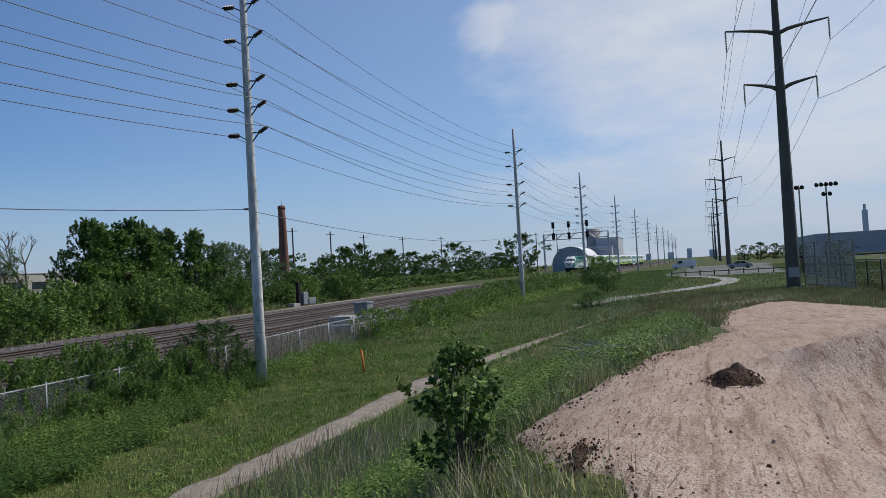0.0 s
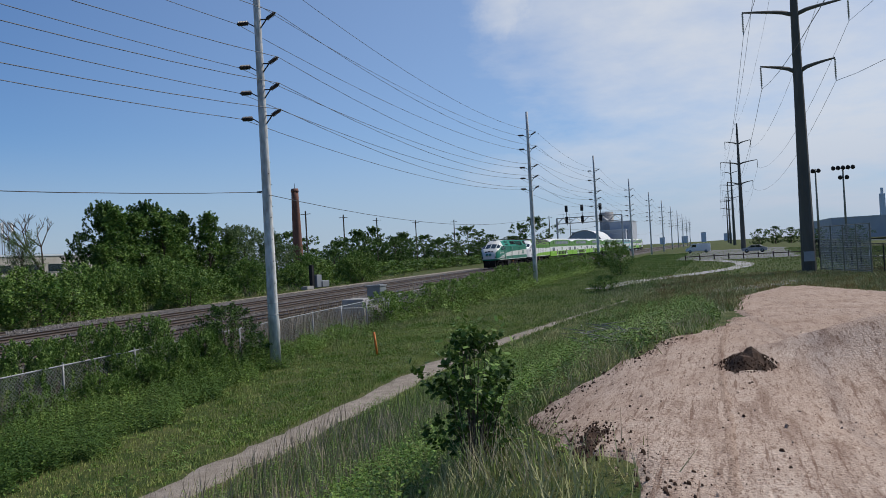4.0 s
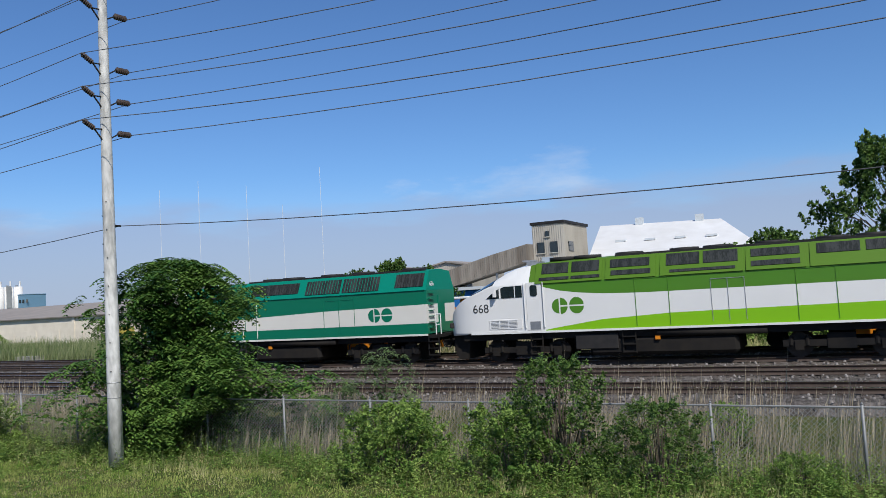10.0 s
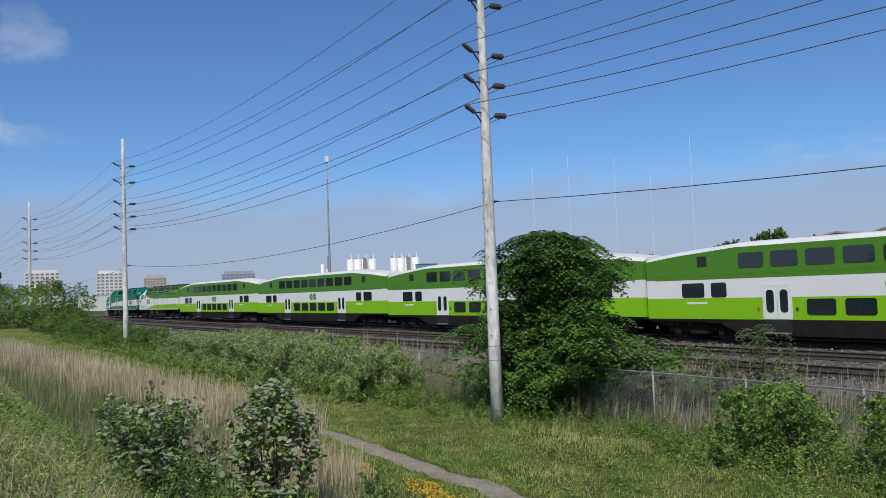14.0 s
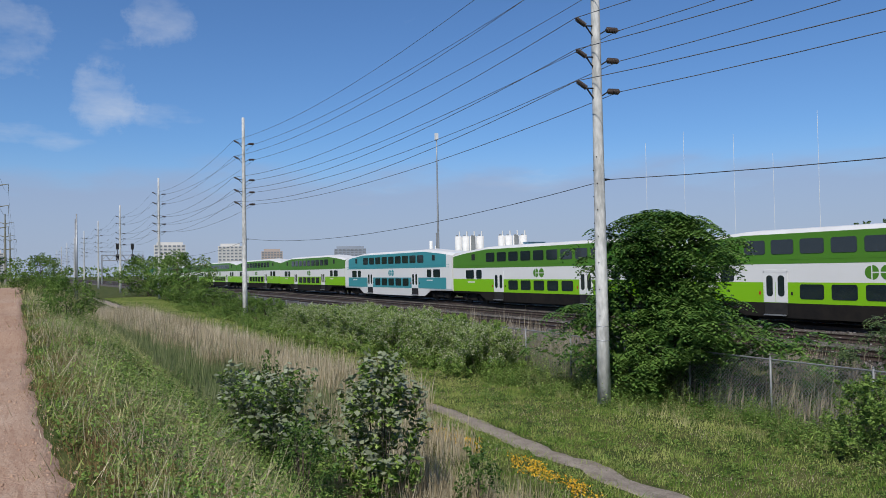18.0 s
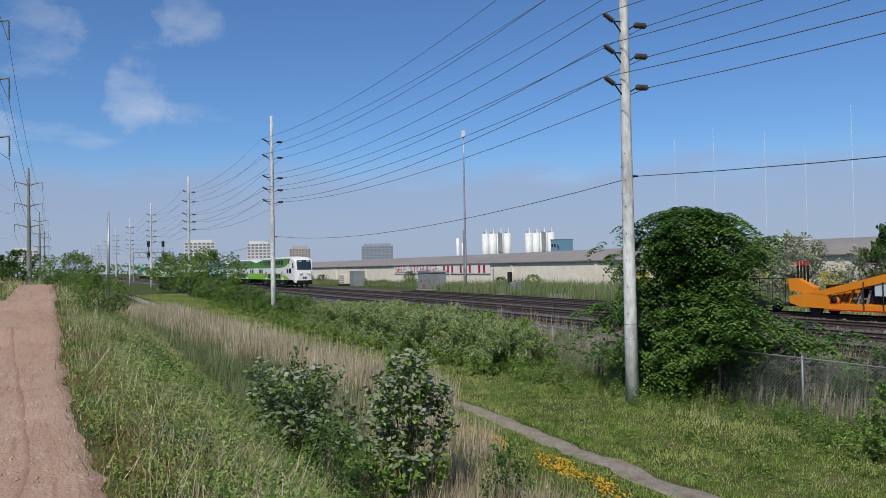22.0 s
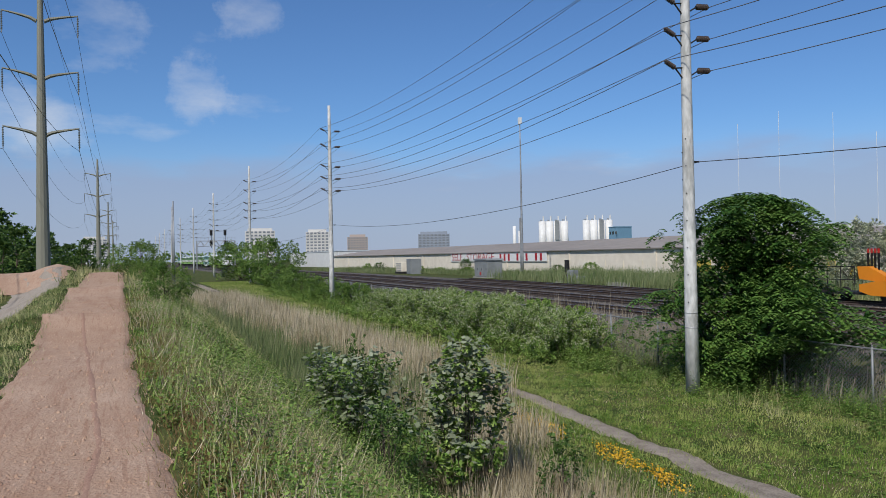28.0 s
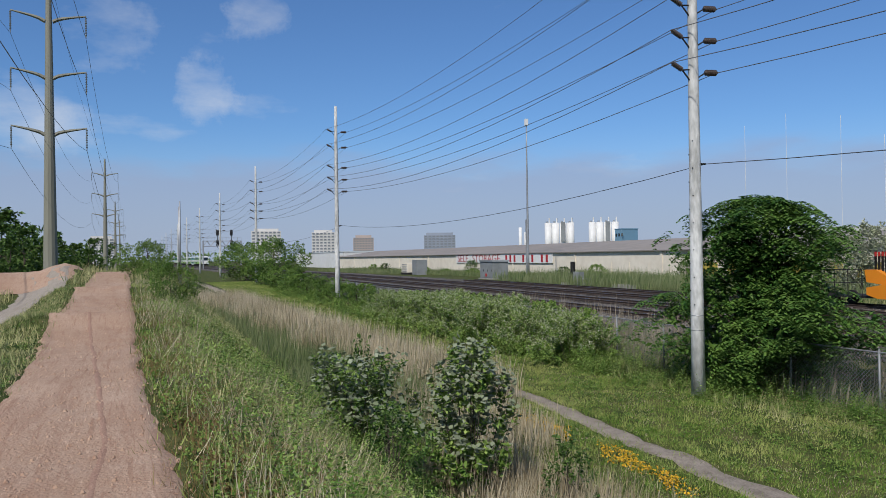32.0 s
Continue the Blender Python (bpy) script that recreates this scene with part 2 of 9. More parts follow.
DIRT = clay("packed_clay", (0.40, 0.285, 0.212), (0.53, 0.415, 0.33), (0.19, 0.118, 0.084))
REDDIRT = clay("red_clay", (0.385, 0.245, 0.165), (0.48, 0.345, 0.255), (0.29, 0.175, 0.12), 0.8)
SOIL = mat("dark_soil", (0.085, 0.052, 0.035), (0.035, 0.022, 0.016), 0.95, scale=9, bump=0.8, bump_scale=30, spec=0.1)
GRAVEL = mat("path_gravel", (0.23, 0.19, 0.15), (0.38, 0.325, 0.27), 0.95, scale=26, spread=0.5, bump=1.0, bump_scale=50, spec=0.1)
BALLAST = mat("ballast_stone", (0.18, 0.16, 0.145), (0.055, 0.048, 0.043), 0.9, scale=22, spread=0.3, bump=1.0, bump_scale=24, spec=0.1)
STONE = mat("loose_stone", (0.25, 0.23, 0.215), (0.08, 0.07, 0.064), 0.9, scale=6, island=True, spec=0.15)
TIE = mat("creosoted_timber", (0.055, 0.043, 0.034), (0.10, 0.08, 0.066), 0.85, scale=6, bump=0.5, per_object=0.3)
RUST = mat("rusty_steel", (0.085, 0.06, 0.048), (0.055, 0.04, 0.033), 0.7, scale=5, bump=0.3, metal=0.3)
STEELTOP = mat("polished_rail", (0.5, 0.49, 0.48), (0.4, 0.38, 0.36), 0.25, metal=1.0)
CONCRETE = mat("concrete", (0.42, 0.40, 0.37), (0.30, 0.285, 0.265), 0.9, scale=1.5, bump=0.3, spec=0.15)
ASPHALT = mat("asphalt", (0.16, 0.155, 0.15), (0.22, 0.215, 0.21), 0.9, scale=1.2, bump=0.4, spec=0.2)
POLE = mat("weathered_concrete_pole", (0.73, 0.725, 0.70), (0.38, 0.38, 0.365), 0.85, scale=7, spread=0.4, bump=0.5, bump_scale=25, stretch=(1, 1, 0.35))
MESHWIRE = mat("dull_fence_wire", (0.30, 0.31, 0.31), (0.22, 0.225, 0.23), 0.6, metal=0.4, scale=3)
GALV = mat("galvanised_steel", (0.42, 0.43, 0.44), (0.3, 0.31, 0.32), 0.5, metal=0.6, scale=3)
TOWERSTEEL = mat("weathering_steel_tower", (0.27, 0.265, 0.21), (0.19, 0.185, 0.15), 0.7, metal=0.1, scale=1.2, stretch=(1, 1, 0.2))
DARK = mat("black_steel", (0.02, 0.02, 0.022), (0.036, 0.034, 0.033), 0.6, scale=3, spec=0.12)
RUBBER = mat("black_rubber", (0.018, 0.018, 0.018), (0.03, 0.03, 0.03), 0.8, spec=0.1)
WIRE = mat("cable", (0.17, 0.175, 0.19), (0.12, 0.125, 0.14), 0.6, metal=0.2)
BLACKWIRE = mat("black_cable", (0.06, 0.06, 0.065), (0.09, 0.09, 0.1), 0.5)
PORCELAIN = mat("brown_porcelain", (0.06, 0.045, 0.04), (0.09, 0.07, 0.06), 0.3)
# tower steel with the shade of its backlit side put into the colour
BACKLITSTEEL = mat("backlit_tower_steel", (0.135, 0.125, 0.105), (0.085, 0.08, 0.07), 0.75, metal=0.1, scale=1.2, stretch=(1, 1, 0.2))
DEADWOOD = mat("bleached_twig", (0.38, 0.36, 0.33), (0.24, 0.22, 0.2), 0.85, scale=5)
GREYPLATE = mat("pale_plate", (0.42, 0.44, 0.46), (0.36, 0.38, 0.40), 0.5)
BARK = mat("bark", (0.12, 0.095, 0.07), (0.07, 0.055, 0.042), 0.9, scale=6, bump=0.6, stretch=(1, 1, 0.3))
GLASS = mat("dark_window_glass", (0.012, 0.022, 0.026), (0.02, 0.03, 0.034), 0.06, spec=0.8)
WHITE = mat("white_paint", (0.80, 0.80, 0.78), (0.72, 0.72, 0.70), 0.35, scale=0.9, spread=1.2)
BAR = mat("dark_lettering", (0.03, 0.03, 0.03), (0.05, 0.05, 0.05), 0.5)


def leaf_mat(name, a, b, tr=0.13):
    return mat(name, a, b, 0.5, scale=1.5, spread=0.6, amp=0.26, island=True, translucent=tr, spec=0.14)


LEAF_DARK = leaf_mat("dark_leaf", (0.032, 0.08, 0.014), (0.15, 0.235, 0.058))
LEAF_MID = leaf_mat("mid_leaf", (0.055, 0.13, 0.02), (0.24, 0.345, 0.082))
LEAF_LIGHT = leaf_mat("light_leaf", (0.085, 0.18, 0.026), (0.34, 0.45, 0.12))
LEAF_FROND = leaf_mat("deep_green_leaflet", (0.032, 0.095, 0.016), (0.145, 0.25, 0.052), 0.12)
LEAF_WILLOW = leaf_mat("grey_green_leaf", (0.06, 0.11, 0.035), (0.19, 0.26, 0.10))
LEAF_GREY = leaf_mat("silver_leaf", (0.19, 0.225, 0.125), (0.32, 0.35, 0.24))
BLOSSOM = leaf_mat("pale_blossom", (0.50, 0.50, 0.36), (0.34, 0.38, 0.2))

# ---- mesh tools ----


def mesh_np(name, verts, quads, tris=None):
    """A mesh from number arrays, quick for thousands of small faces."""
    me = bpy.data.meshes.new(name)
    v = np.asarray(verts, dtype=np.float32)
    me.vertices.add(len(v))
    me.vertices.foreach_set("co", v.ravel())
    k = 4 if tris is None else 3
    f = np.asarray(quads if tris is None else tris, dtype=np.int32)
    me.loops.add(f.size)
    me.loops.foreach_set("vertex_index", f.ravel())
    me.polygons.add(len(f))
    me.polygons.foreach_set("loop_start", np.arange(0, f.size, k, dtype=np.int32))
    me.update(calc_edges=True)
    return me


def put(name, me, material, parent=None, label="", m=None):
    if material is not None and not me.materials:
        me.materials.append(material)
    ob = new(name, me)
    if parent is not None:
        ob.parent = parent
    if m is not None:
        ob.matrix_basis = m
    if label:
        ob["label"] = label
    return ob


def part(name, bm, material, parent=None, label="", smooth=False, m=None):
    """Links a bmesh as one mesh object under a thing or a part."""
    me = bpy.data.meshes.new(name)
    bmesh.ops.recalc_face_normals(bm, faces=bm.faces)
    if smooth:
        for f in bm.faces:
            f.smooth = True
    bm.to_mesh(me)
    bm.free()
    for x in (material if isinstance(material, (list, tuple)) else [material]):
        me.materials.append(x)
    return put(name, me, None, parent, label, m)


def empty(name, m, label, category, group="", kind=""):
    ob = new(name)
    ob.empty_display_size = 0.2
    ob.matrix_basis = m
    return tagged(ob, label, category, group, kind)


def box(bm, x0, x1, y0, y1, z0, z1, mi=0):
    vs = [bm.verts.new(p) for p in ((x0, y0, z0), (x1, y0, z0), (x1, y1, z0), (x0, y1, z0), (x0, y0, z1), (x1, y0, z1), (x1, y1, z1), (x0, y1, z1))]
    for q in ((0, 3, 2, 1), (4, 5, 6, 7), (0, 1, 5, 4), (1, 2, 6, 5), (2, 3, 7, 6), (3, 0, 4, 7)):
        bm.faces.new([vs[i] for i in q]).material_index = mi
    return vs


def bbox(bm, x0, x1, y0, y1, z0, z1, r=0.02):
    """A box with bevelled edges."""
    vs = box(bm, x0, x1, y0, y1, z0, z1)
    es = {e for v in vs for e in v.link_edges}
    bmesh.ops.bevel(bm, geom=list(es), offset=r, segments=1, affect="EDGES")


def tube(bm, p, q, r0, r1=None, n=8, caps=True, mi=0):
    """A tapered tube from p to q."""
    p, q = Vector(p), Vector(q)
    r1 = r0 if r1 is None else r1
    d = q - p
    if d.length < 1e-6:
        return
    d.normalize()
    u = d.orthogonal().normalized()
    w = d.cross(u)
    rings = []
    for c, r in ((p, r0), (q, r1)):
        rings.append([bm.verts.new(c + (u * math.cos(a) + w * math.sin(a)) * r) for a in (2 * math.pi * i / n for i in range(n))])
    for i in range(n):
        j = (i + 1) % n
        bm.faces.new((rings[0][i], rings[0][j], rings[1][j], rings[1][i])).material_index = mi
    if caps:
        bm.faces.new(rings[0][::-1]).material_index = mi
        bm.faces.new(rings[1]).material_index = mi


def polyprism(bm, pts, y0, y1, mi=0):
    """A polygon in the x-z plane, extruded from y0 to y1."""
    a = [bm.verts.new((x, y0, z)) for x, z in pts]
    b = [bm.verts.new((x, y1, z)) for x, z in pts]
    bm.faces.new(a).material_index = mi
    bm.faces.new(b[::-1]).material_index = mi
    for i in range(len(pts)):
        j = (i + 1) % len(pts)
        bm.faces.new((a[i], b[i], b[j], a[j])).material_index = mi


def solid(name, pts, y0, y1, material, parent, label=""):
    bm = bmesh.new()
    polyprism(bm, pts, y0, y1)
    return part(name, bm, material, parent, label)


def block(name, x0, x1, y0, y1, z0, z1, material, parent, label="", r=0.0):
    bm = bmesh.new()
    (bbox(bm, x0, x1, y0, y1, z0, z1, r) if r else box(bm, x0, x1, y0, y1, z0, z1))
    return part(name, bm, material, parent, label)


def rod(name, p, q, r0, material, parent, r1=None, n=8, label=""):
    bm = bmesh.new()
    tube(bm, p, q, r0, r1, n)
    return part(name, bm, material, parent, label, smooth=n > 8)


# ---- lie of the land ----


def smooth(a, b, x):
    t = np.clip((np.asarray(x, float) - a) / (b - a), 0, 1)
    return t * t * (3 - 2 * t)


def rise(x):
    """The line climbs a little either way from the near stretch."""
    return 0.45 * (1 - np.exp(-(np.asarray(x, float) / 80.0) ** 2))


RAIL_Z = -0.15
TRACKS = (25.4, 30.2, 35.0, 39.6)


def mound(x):
    return np.interp(x, (-120, -60, -48, -41, -33, -27, -22, -18.5, -15, -11, -7, 6, 14, 22, 30, 40, 60),
                     (-0.2, 1.2, 2.2, 2.45, 2.05, 2.0, 1.75, 1.75, 1.45, 1.45, 1.35, 1.35, 1.3, 0.95, 0.45, 0.1, -0.3))


def ground_z(x, y):
    x, y = np.asarray(x, float), np.asarray(y, float)
    lawn = np.interp(x, (-400, -110, -64, -20, 0, 26, 71, 112, 300), (0.3, -0.3, -0.9, -1.4, -1.35, -1.0, -0.3, 0.0, 0.3))
    shelf = -0.62 + rise(x)
    z = lawn + (shelf - lawn) * smooth(19.3, 22.4, y)
    hill = mound(x)
    reach = np.interp(x, (-60, -30, -8, 0, 8, 15, 30, 60), (5.5, 5.3, 4.8, 5.6, 7.0, 7.0, 5.0, 4.0))
    w = 1 - smooth(0.0, 1.0, (y - 0.6) / reach)
    south = 0.75 * (1 - smooth(-4.2, -1.9, y)) * (1 - smooth(-4.0, 2.0, x)) + 0.9 * (1 - smooth(-40, -18, y)) * smooth(5, 15, x)
    z = z + np.where(y < 9, (np.maximum(hill, lawn) - z) * w, 0) - south * w
    # lips of the two rollers
    z = z + 0.15 * (np.exp(-((x + 18.0) / 0.8) ** 2) + np.exp(-((x + 27.2) / 1.0) ** 2)) * smooth(-2.6, -1.6, y) * (1 - smooth(0.2, 1.2, y))
    # cross berm south of the ridge's end
    z = z + 0.8 * np.exp(-((x + 41) / 3.2) ** 2) * (1 - smooth(-3.2, -1.4, y)) * smooth(-17, -12, y)
    # banked turn of the bike track
    r, a = np.hypot(x, y), np.degrees(np.arctan2(x, y))
    z = z + 0.62 * np.exp(-((r - 12.2) / np.where(r < 12.2, 1.3, 0.55)) ** 2) * smooth(90, 103, a) * (1 - smooth(135, 150, a))
    z = z - 0.18 * np.exp(-((r - 8.2) / 1.6) ** 2) * smooth(92, 100, a) * (1 - smooth(135, 150, a))
    return z


def gz(x, y):
    return float(ground_z(x, y))


def fine(parts):
    return np.unique(np.round(np.concatenate([np.arange(a, b, s) for a, b, s in parts]), 3))


def sheet(name, xs, ys, zf, material, label="", category="", kind="structure", smoothed=True):
    X, Y = np.meshgrid(xs, ys, indexing="ij")
    if callable(zf):
        Z = zf(X, Y)
    V = np.stack([X, Y, Z], -1).reshape(-1, 3)
    n = len(ys)
    i = (np.arange(len(xs) - 1)[:, None] * n + np.arange(n - 1)[None, :]).ravel()
    me = mesh_np(name, V, np.stack([i, i + n, i + n + 1, i + 1], -1))
    if smoothed:
        me.polygons.foreach_set("use_smooth", [True] * len(me.polygons))
    ob = put(name, me, material)
    return tagged(ob, label, category, kind=kind)


def strip(name, xs, lo, hi, nv, lift, material, label, category, sink=0.12, kind="structure", wob=0.0, uneven=0.0):
    """A surfaced way laid on the ground between the lines lo(x) and hi(x), its rims let into the turf."""
    xs = np.asarray(xs, float)
    v = np.linspace(0, 1, nv)
    a, b = lo(xs), hi(xs)
    if wob:
        a = a + wob * np.array([noise.noise((q * 0.7, 3, 0)) + 0.6 * noise.noise((q * 2.6, 9, 0)) for q in xs])
        b = b + wob * np.array([noise.noise((q * 0.7, 5, 0)) + 0.6 * noise.noise((q * 2.6, 7, 0)) for q in xs])
    Y = a[:, None] + (b - a)[:, None] * v[None, :]
    X = np.repeat(xs[:, None], nv, 1)
    Z = ground_z(X, Y) + lift
    if uneven:
        Z = Z + uneven * np.array([[noise.fractal((x * 0.9, y * 1.4, 0), 0.8, 2.0, 5) for x, y in zip(r, q)] for r, q in zip(X, Y)])
    Z[:, 0] -= sink
    Z[:, -1] -= sink
    V = np.stack([X, Y, Z], -1).reshape(-1, 3)
    i = (np.arange(len(xs) - 1)[:, None] * nv + np.arange(nv - 1)[None, :]).ravel()
    me = mesh_np(name, V, np.stack([i, i + nv, i + nv + 1, i + 1], -1))
    me.polygons.foreach_set("use_smooth", [True] * len(me.polygons))
    return tagged(put(name, me, material), label, category, kind=kind)


sheet("ground", fine([(-2400, -400, 100), (-400, -100, 10), (-100, -30, 1.5), (-30, 32, 0.4), (32, 110, 1.5), (110, 400, 10), (400, 2401, 100)]),
      fine([(-1500, -100, 100), (-100, -16, 3), (-16, 24, 0.4), (24, 60, 4), (60, 200, 20), (200, 2401, 100)]), ground_z, GRASS,
      "rough green and straw-coloured meadow ground", "ground")


def line(*pts):
    xs, ys = zip(*pts)
    return lambda x: np.interp(x, xs, ys)


strip("dirt_track", np.arange(-3.2, 52, 0.25), line((-3.2, -13), (20, -15), (28, -10.5), (34, -9), (40.5, -7.5), (52, -4.6)), line((-3.2, 0.6), (1, 1.6), (4.6, 0.7), (5.8, 0.8), (7.6, 2.0), (8.8, 2.4), (11, 1.85), (15.3, 0.5), (21, -0.25), (30, -0.3), (41.8, -0.9), (52, -3.4)),
      70, 0.03, DIRT, "bare pale clay bike track with a banked turn", "dirt track", wob=0.3, uneven=0.03)
strip("red_dirt_ramp", np.arange(-44, -3, 0.2), line((-44, -1.5), (-30, -1.65), (-18, -1.6), (-10, -1.35), (-5, -1.9), (-3, -3.2)), line((-44, 0.35), (-30, 0.15), (-10, 0.25), (-3, 0.6)),
      16, 0.03, REDDIRT, "reddish clay jump line with rollers on a ridge", "dirt track", wob=0.1, uneven=0.02)
# narrow wandering strip along the ridge, darker than the clay round it
strip("clay_streak", np.arange(-19, -4.2, 0.15), line((-19, -0.86), (-13.5, -0.56), (-10, -0.37), (-7.3, -0.245), (-4.2, -0.35)), line((-19, -0.76), (-13.5, -0.45), (-10, -0.265), (-7.3, -0.15), (-4.2, -0.265)), 4, 0.034, clay("dark_red_clay", (0.33, 0.20, 0.145), (0.39, 0.25, 0.185), (0.27, 0.155, 0.11), 0.6), "darker narrow strip along the red clay ridge", "rut", sink=0.012, wob=0.025, uneven=0.02)
strip("clay_streak", np.arange(4.6, 17, 0.15), line((4.6, -0.08), (7.15, -0.05), (8.9, 0.0), (12, 0.02), (17, -0.12)), line((4.6, 0.06), (7.15, 0.07), (8.9, 0.13), (12, 0.14), (17, 0.0)), 4, 0.036, clay("trodden_clay", (0.31, 0.21, 0.152), (0.42, 0.31, 0.235), (0.17, 0.105, 0.075)), "faint brown tyre rut across the pale clay", "rut", sink=0.012, wob=0.03, uneven=0.03)
strip("lower_trail", np.arange(-40, -6, 0.3), line((-40, -4.6), (-30, -4.3), (-22, -4.4), (-14, -4.9), (-6, -6.2)), line((-40, -2.1), (-30, -2.0), (-22, -2.3), (-14, -2.9), (-6, -4.0)), 8, 0.03, clay("grey_trail_dust", (0.31, 0.265, 0.215), (0.38, 0.335, 0.28), (0.22, 0.18, 0.145), 0.8), "worn grey side trail below the clay ridge", "trail", wob=0.2)
strip("red_dirt_berm", np.arange(-46, -36.5, 0.4), line((-46, -15), (-36.5, -13)), line((-46, -1.7), (-36.5, -1.75)), 24, 0.035, REDDIRT, "reddish clay berm crossing the end of the ridge", "dirt track", wob=0.3, uneven=0.02)
strip("gravel_path", np.arange(-130, 62, 0.4), line((-130, 8.4), (-80, 9.0), (-21, 11.0), (-13, 10.2), (0, 9.2), (19, 8.9), (27, 8.95), (36, 8.1), (42, 7.3), (50, 5.95), (62, 4.2)), line((-130, 10), (-80, 10.6), (-21, 11.9), (-13, 11.2), (0, 10.7), (19, 10.4), (27, 10.5), (36, 9.0), (42, 7.75), (50, 6.15), (62, 4.35)),
      6, 0.02, GRAVEL, "narrow grey gravel footpath through mown grass", "path", wob=0.28)

# ---- railway ----
bx = fine([(-700, -120, 10), (-120, -45, 1.0), (-45, 50, 0.3), (50, 120, 1.0), (120, 701, 10)])


def ballast_z(x, y):
    # rounded shoulders, a shallow dip between the tracks, loose stone
    z = RAIL_Z - 0.2 + rise(x) - 0.75 * (1 - smooth(21.6, 23.2, y)) - 0.5 * smooth(41.3, 42.6, y)
    for a in (27.8, 32.6, 37.3):
        z = z - 0.12 * np.exp(-((y - a) / 0.7) ** 2)
    rnd = np.random.RandomState(4)
    return z + rnd.uniform(-0.035, 0.035, z.shape)


sheet("ballast_bed", bx, fine([(21.4, 42.8, 0.3)]), ballast_z, BALLAST, "crushed grey-brown stone ballast under four tracks", "ballast")


def loose_stones():
    rnd = np.random.RandomState(8)
    n = 16000
    x, y = rnd.uniform(-40, 45, n), rnd.uniform(22.2, 41.8, n)
    s = rnd.uniform(0.025, 0.06, n)
    base = np.array([(-1, -1, -0.6), (1, -0.8, -0.6), (0.9, 1, -0.6), (-0.8, 0.9, -0.6), (-0.5, -0.6, 0.7), (0.6, -0.4, 0.6), (0.3, 0.6, 0.8)], float)
    a = rnd.uniform(0, 6.28, n)
    V = base[None] * s[:, None, None] * rnd.uniform(0.7, 1.3, (n, 7, 1))
    c, d = np.cos(a)[:, None], np.sin(a)[:, None]
    V = np.stack([V[..., 0] * c - V[..., 1] * d, V[..., 0] * d + V[..., 1] * c, V[..., 2]], -1)
    V += np.stack([x, y, ballast_z(x, y) + 0.02], -1)[:, None]
    t = np.array([(0, 1, 4), (1, 5, 4), (1, 2, 5), (2, 6, 5), (2, 3, 6), (3, 0, 4), (3, 4, 6), (4, 5, 6)])
    me = mesh_np("loose_stones", V.reshape(-1, 3), None, (np.arange(n)[:, None, None] * 7 + t[None]).reshape(-1, 3))
    tagged(put("loose_stones", me, STONE), "loose grey ballast stones between the rails", "stones", kind="stuff")


loose_stones()


def rail_mesh(x0, x1, step):
    """Foot, web and head of a rail, following the gradient."""
    prof = [(-0.07, -0.17), (0.07, -0.17), (0.07, -0.155), (0.012, -0.13), (0.012, -0.045), (0.036, -0.035), (0.036, -0.004), (0.028, 0.0), (-0.028, 0.0), (-0.036, -0.004), (-0.036, -0.035), (-0.012, -0.045), (-0.012, -0.13), (-0.07, -0.155)]
    xs = np.arange(x0, x1 + 0.1, step)
    n = len(prof)
    V = np.array([[(x, y, z + float(rise(x))) for y, z in prof] for x in xs]).reshape(-1, 3)
    i = np.arange(len(xs) - 1)[:, None] * n
    j = np.arange(n)[None]
    k = (j + 1) % n
    me = mesh_np("rail", V, np.stack([i + j, i + k, i + n + k, i + n + j], -1).reshape(-1, 4))
    me.materials.append(RUST)
    me.materials.append(STEELTOP)
    me.polygons.foreach_set("material_index", np.tile(np.where(j[0] == 7, 1, 0), len(xs) - 1).astype(np.int32))
    return me


RAIL = rail_mesh(-700, 700, 7.0)
SIDING = rail_mesh(-90, 34, 4.0)
bm = bmesh.new()
bbox(bm, -0.11, 0.11, -1.3, 1.3, -0.2, 0.0, 0.012)
for yy in (-0.74, 0.74):
    box(bm, -0.09, 0.09, yy - 0.16, yy + 0.16, 0.0, 0.018)
    for s in (-0.11, 0.11):
        box(bm, -0.03, 0.03, yy + s - 0.02, yy + s + 0.02, 0.018, 0.05)
tie_me = bpy.data.meshes.new("tie")
bm.to_mesh(tie_me)
bm.free()
tie_me.materials.append(TIE)


def track_line(yc, near, rails, x0, x1):
    t = empty("railway_track", pose(0, yc, RAIL_Z), "rusty steel rails on dark timber ties in ballast", "track", "parallel tracks", "structure")
    for s in (-0.754, 0.754):
        put("rail", rails, None, t, m=pose(0, s, 0))
    rest = []
    rnd = random.Random(int(yc * 10))
    for i in range(int((x1 - x0) / 0.58)):
        x = x0 + i * 0.58
        if near and near[0] < x < near[1]:
            put("tie", tie_me, None, t, m=pose(x + rnd.uniform(-0.03, 0.03), rnd.uniform(-0.05, 0.05), -0.185 + float(rise(x)) + rnd.uniform(-0.012, 0.008), 0, 0, rnd.uniform(-1, 1)))
        else:
            rest.append((x, float(rise(x))))
    c = np.array([(-0.11, -1.3, -0.02), (0.11, -1.3, -0.02), (0.11, 1.3, -0.02), (-0.11, 1.3, -0.02), (-0.11, -1.3, -0.2), (0.11, -1.3, -0.2)])
    V = np.array([[(x + p[0], p[1], z + p[2] - 0.165) for p in c] for x, z in rest]).reshape(-1, 3)
    f = np.array([(0, 1, 2, 3), (4, 5, 1, 0)])
    me = mesh_np("far_ties", V, (np.arange(len(rest))[:, None, None] * 6 + f[None]).reshape(-1, 4))
    o = put("far_ties", me, TIE, t)
    o["kind"] = "stuff"


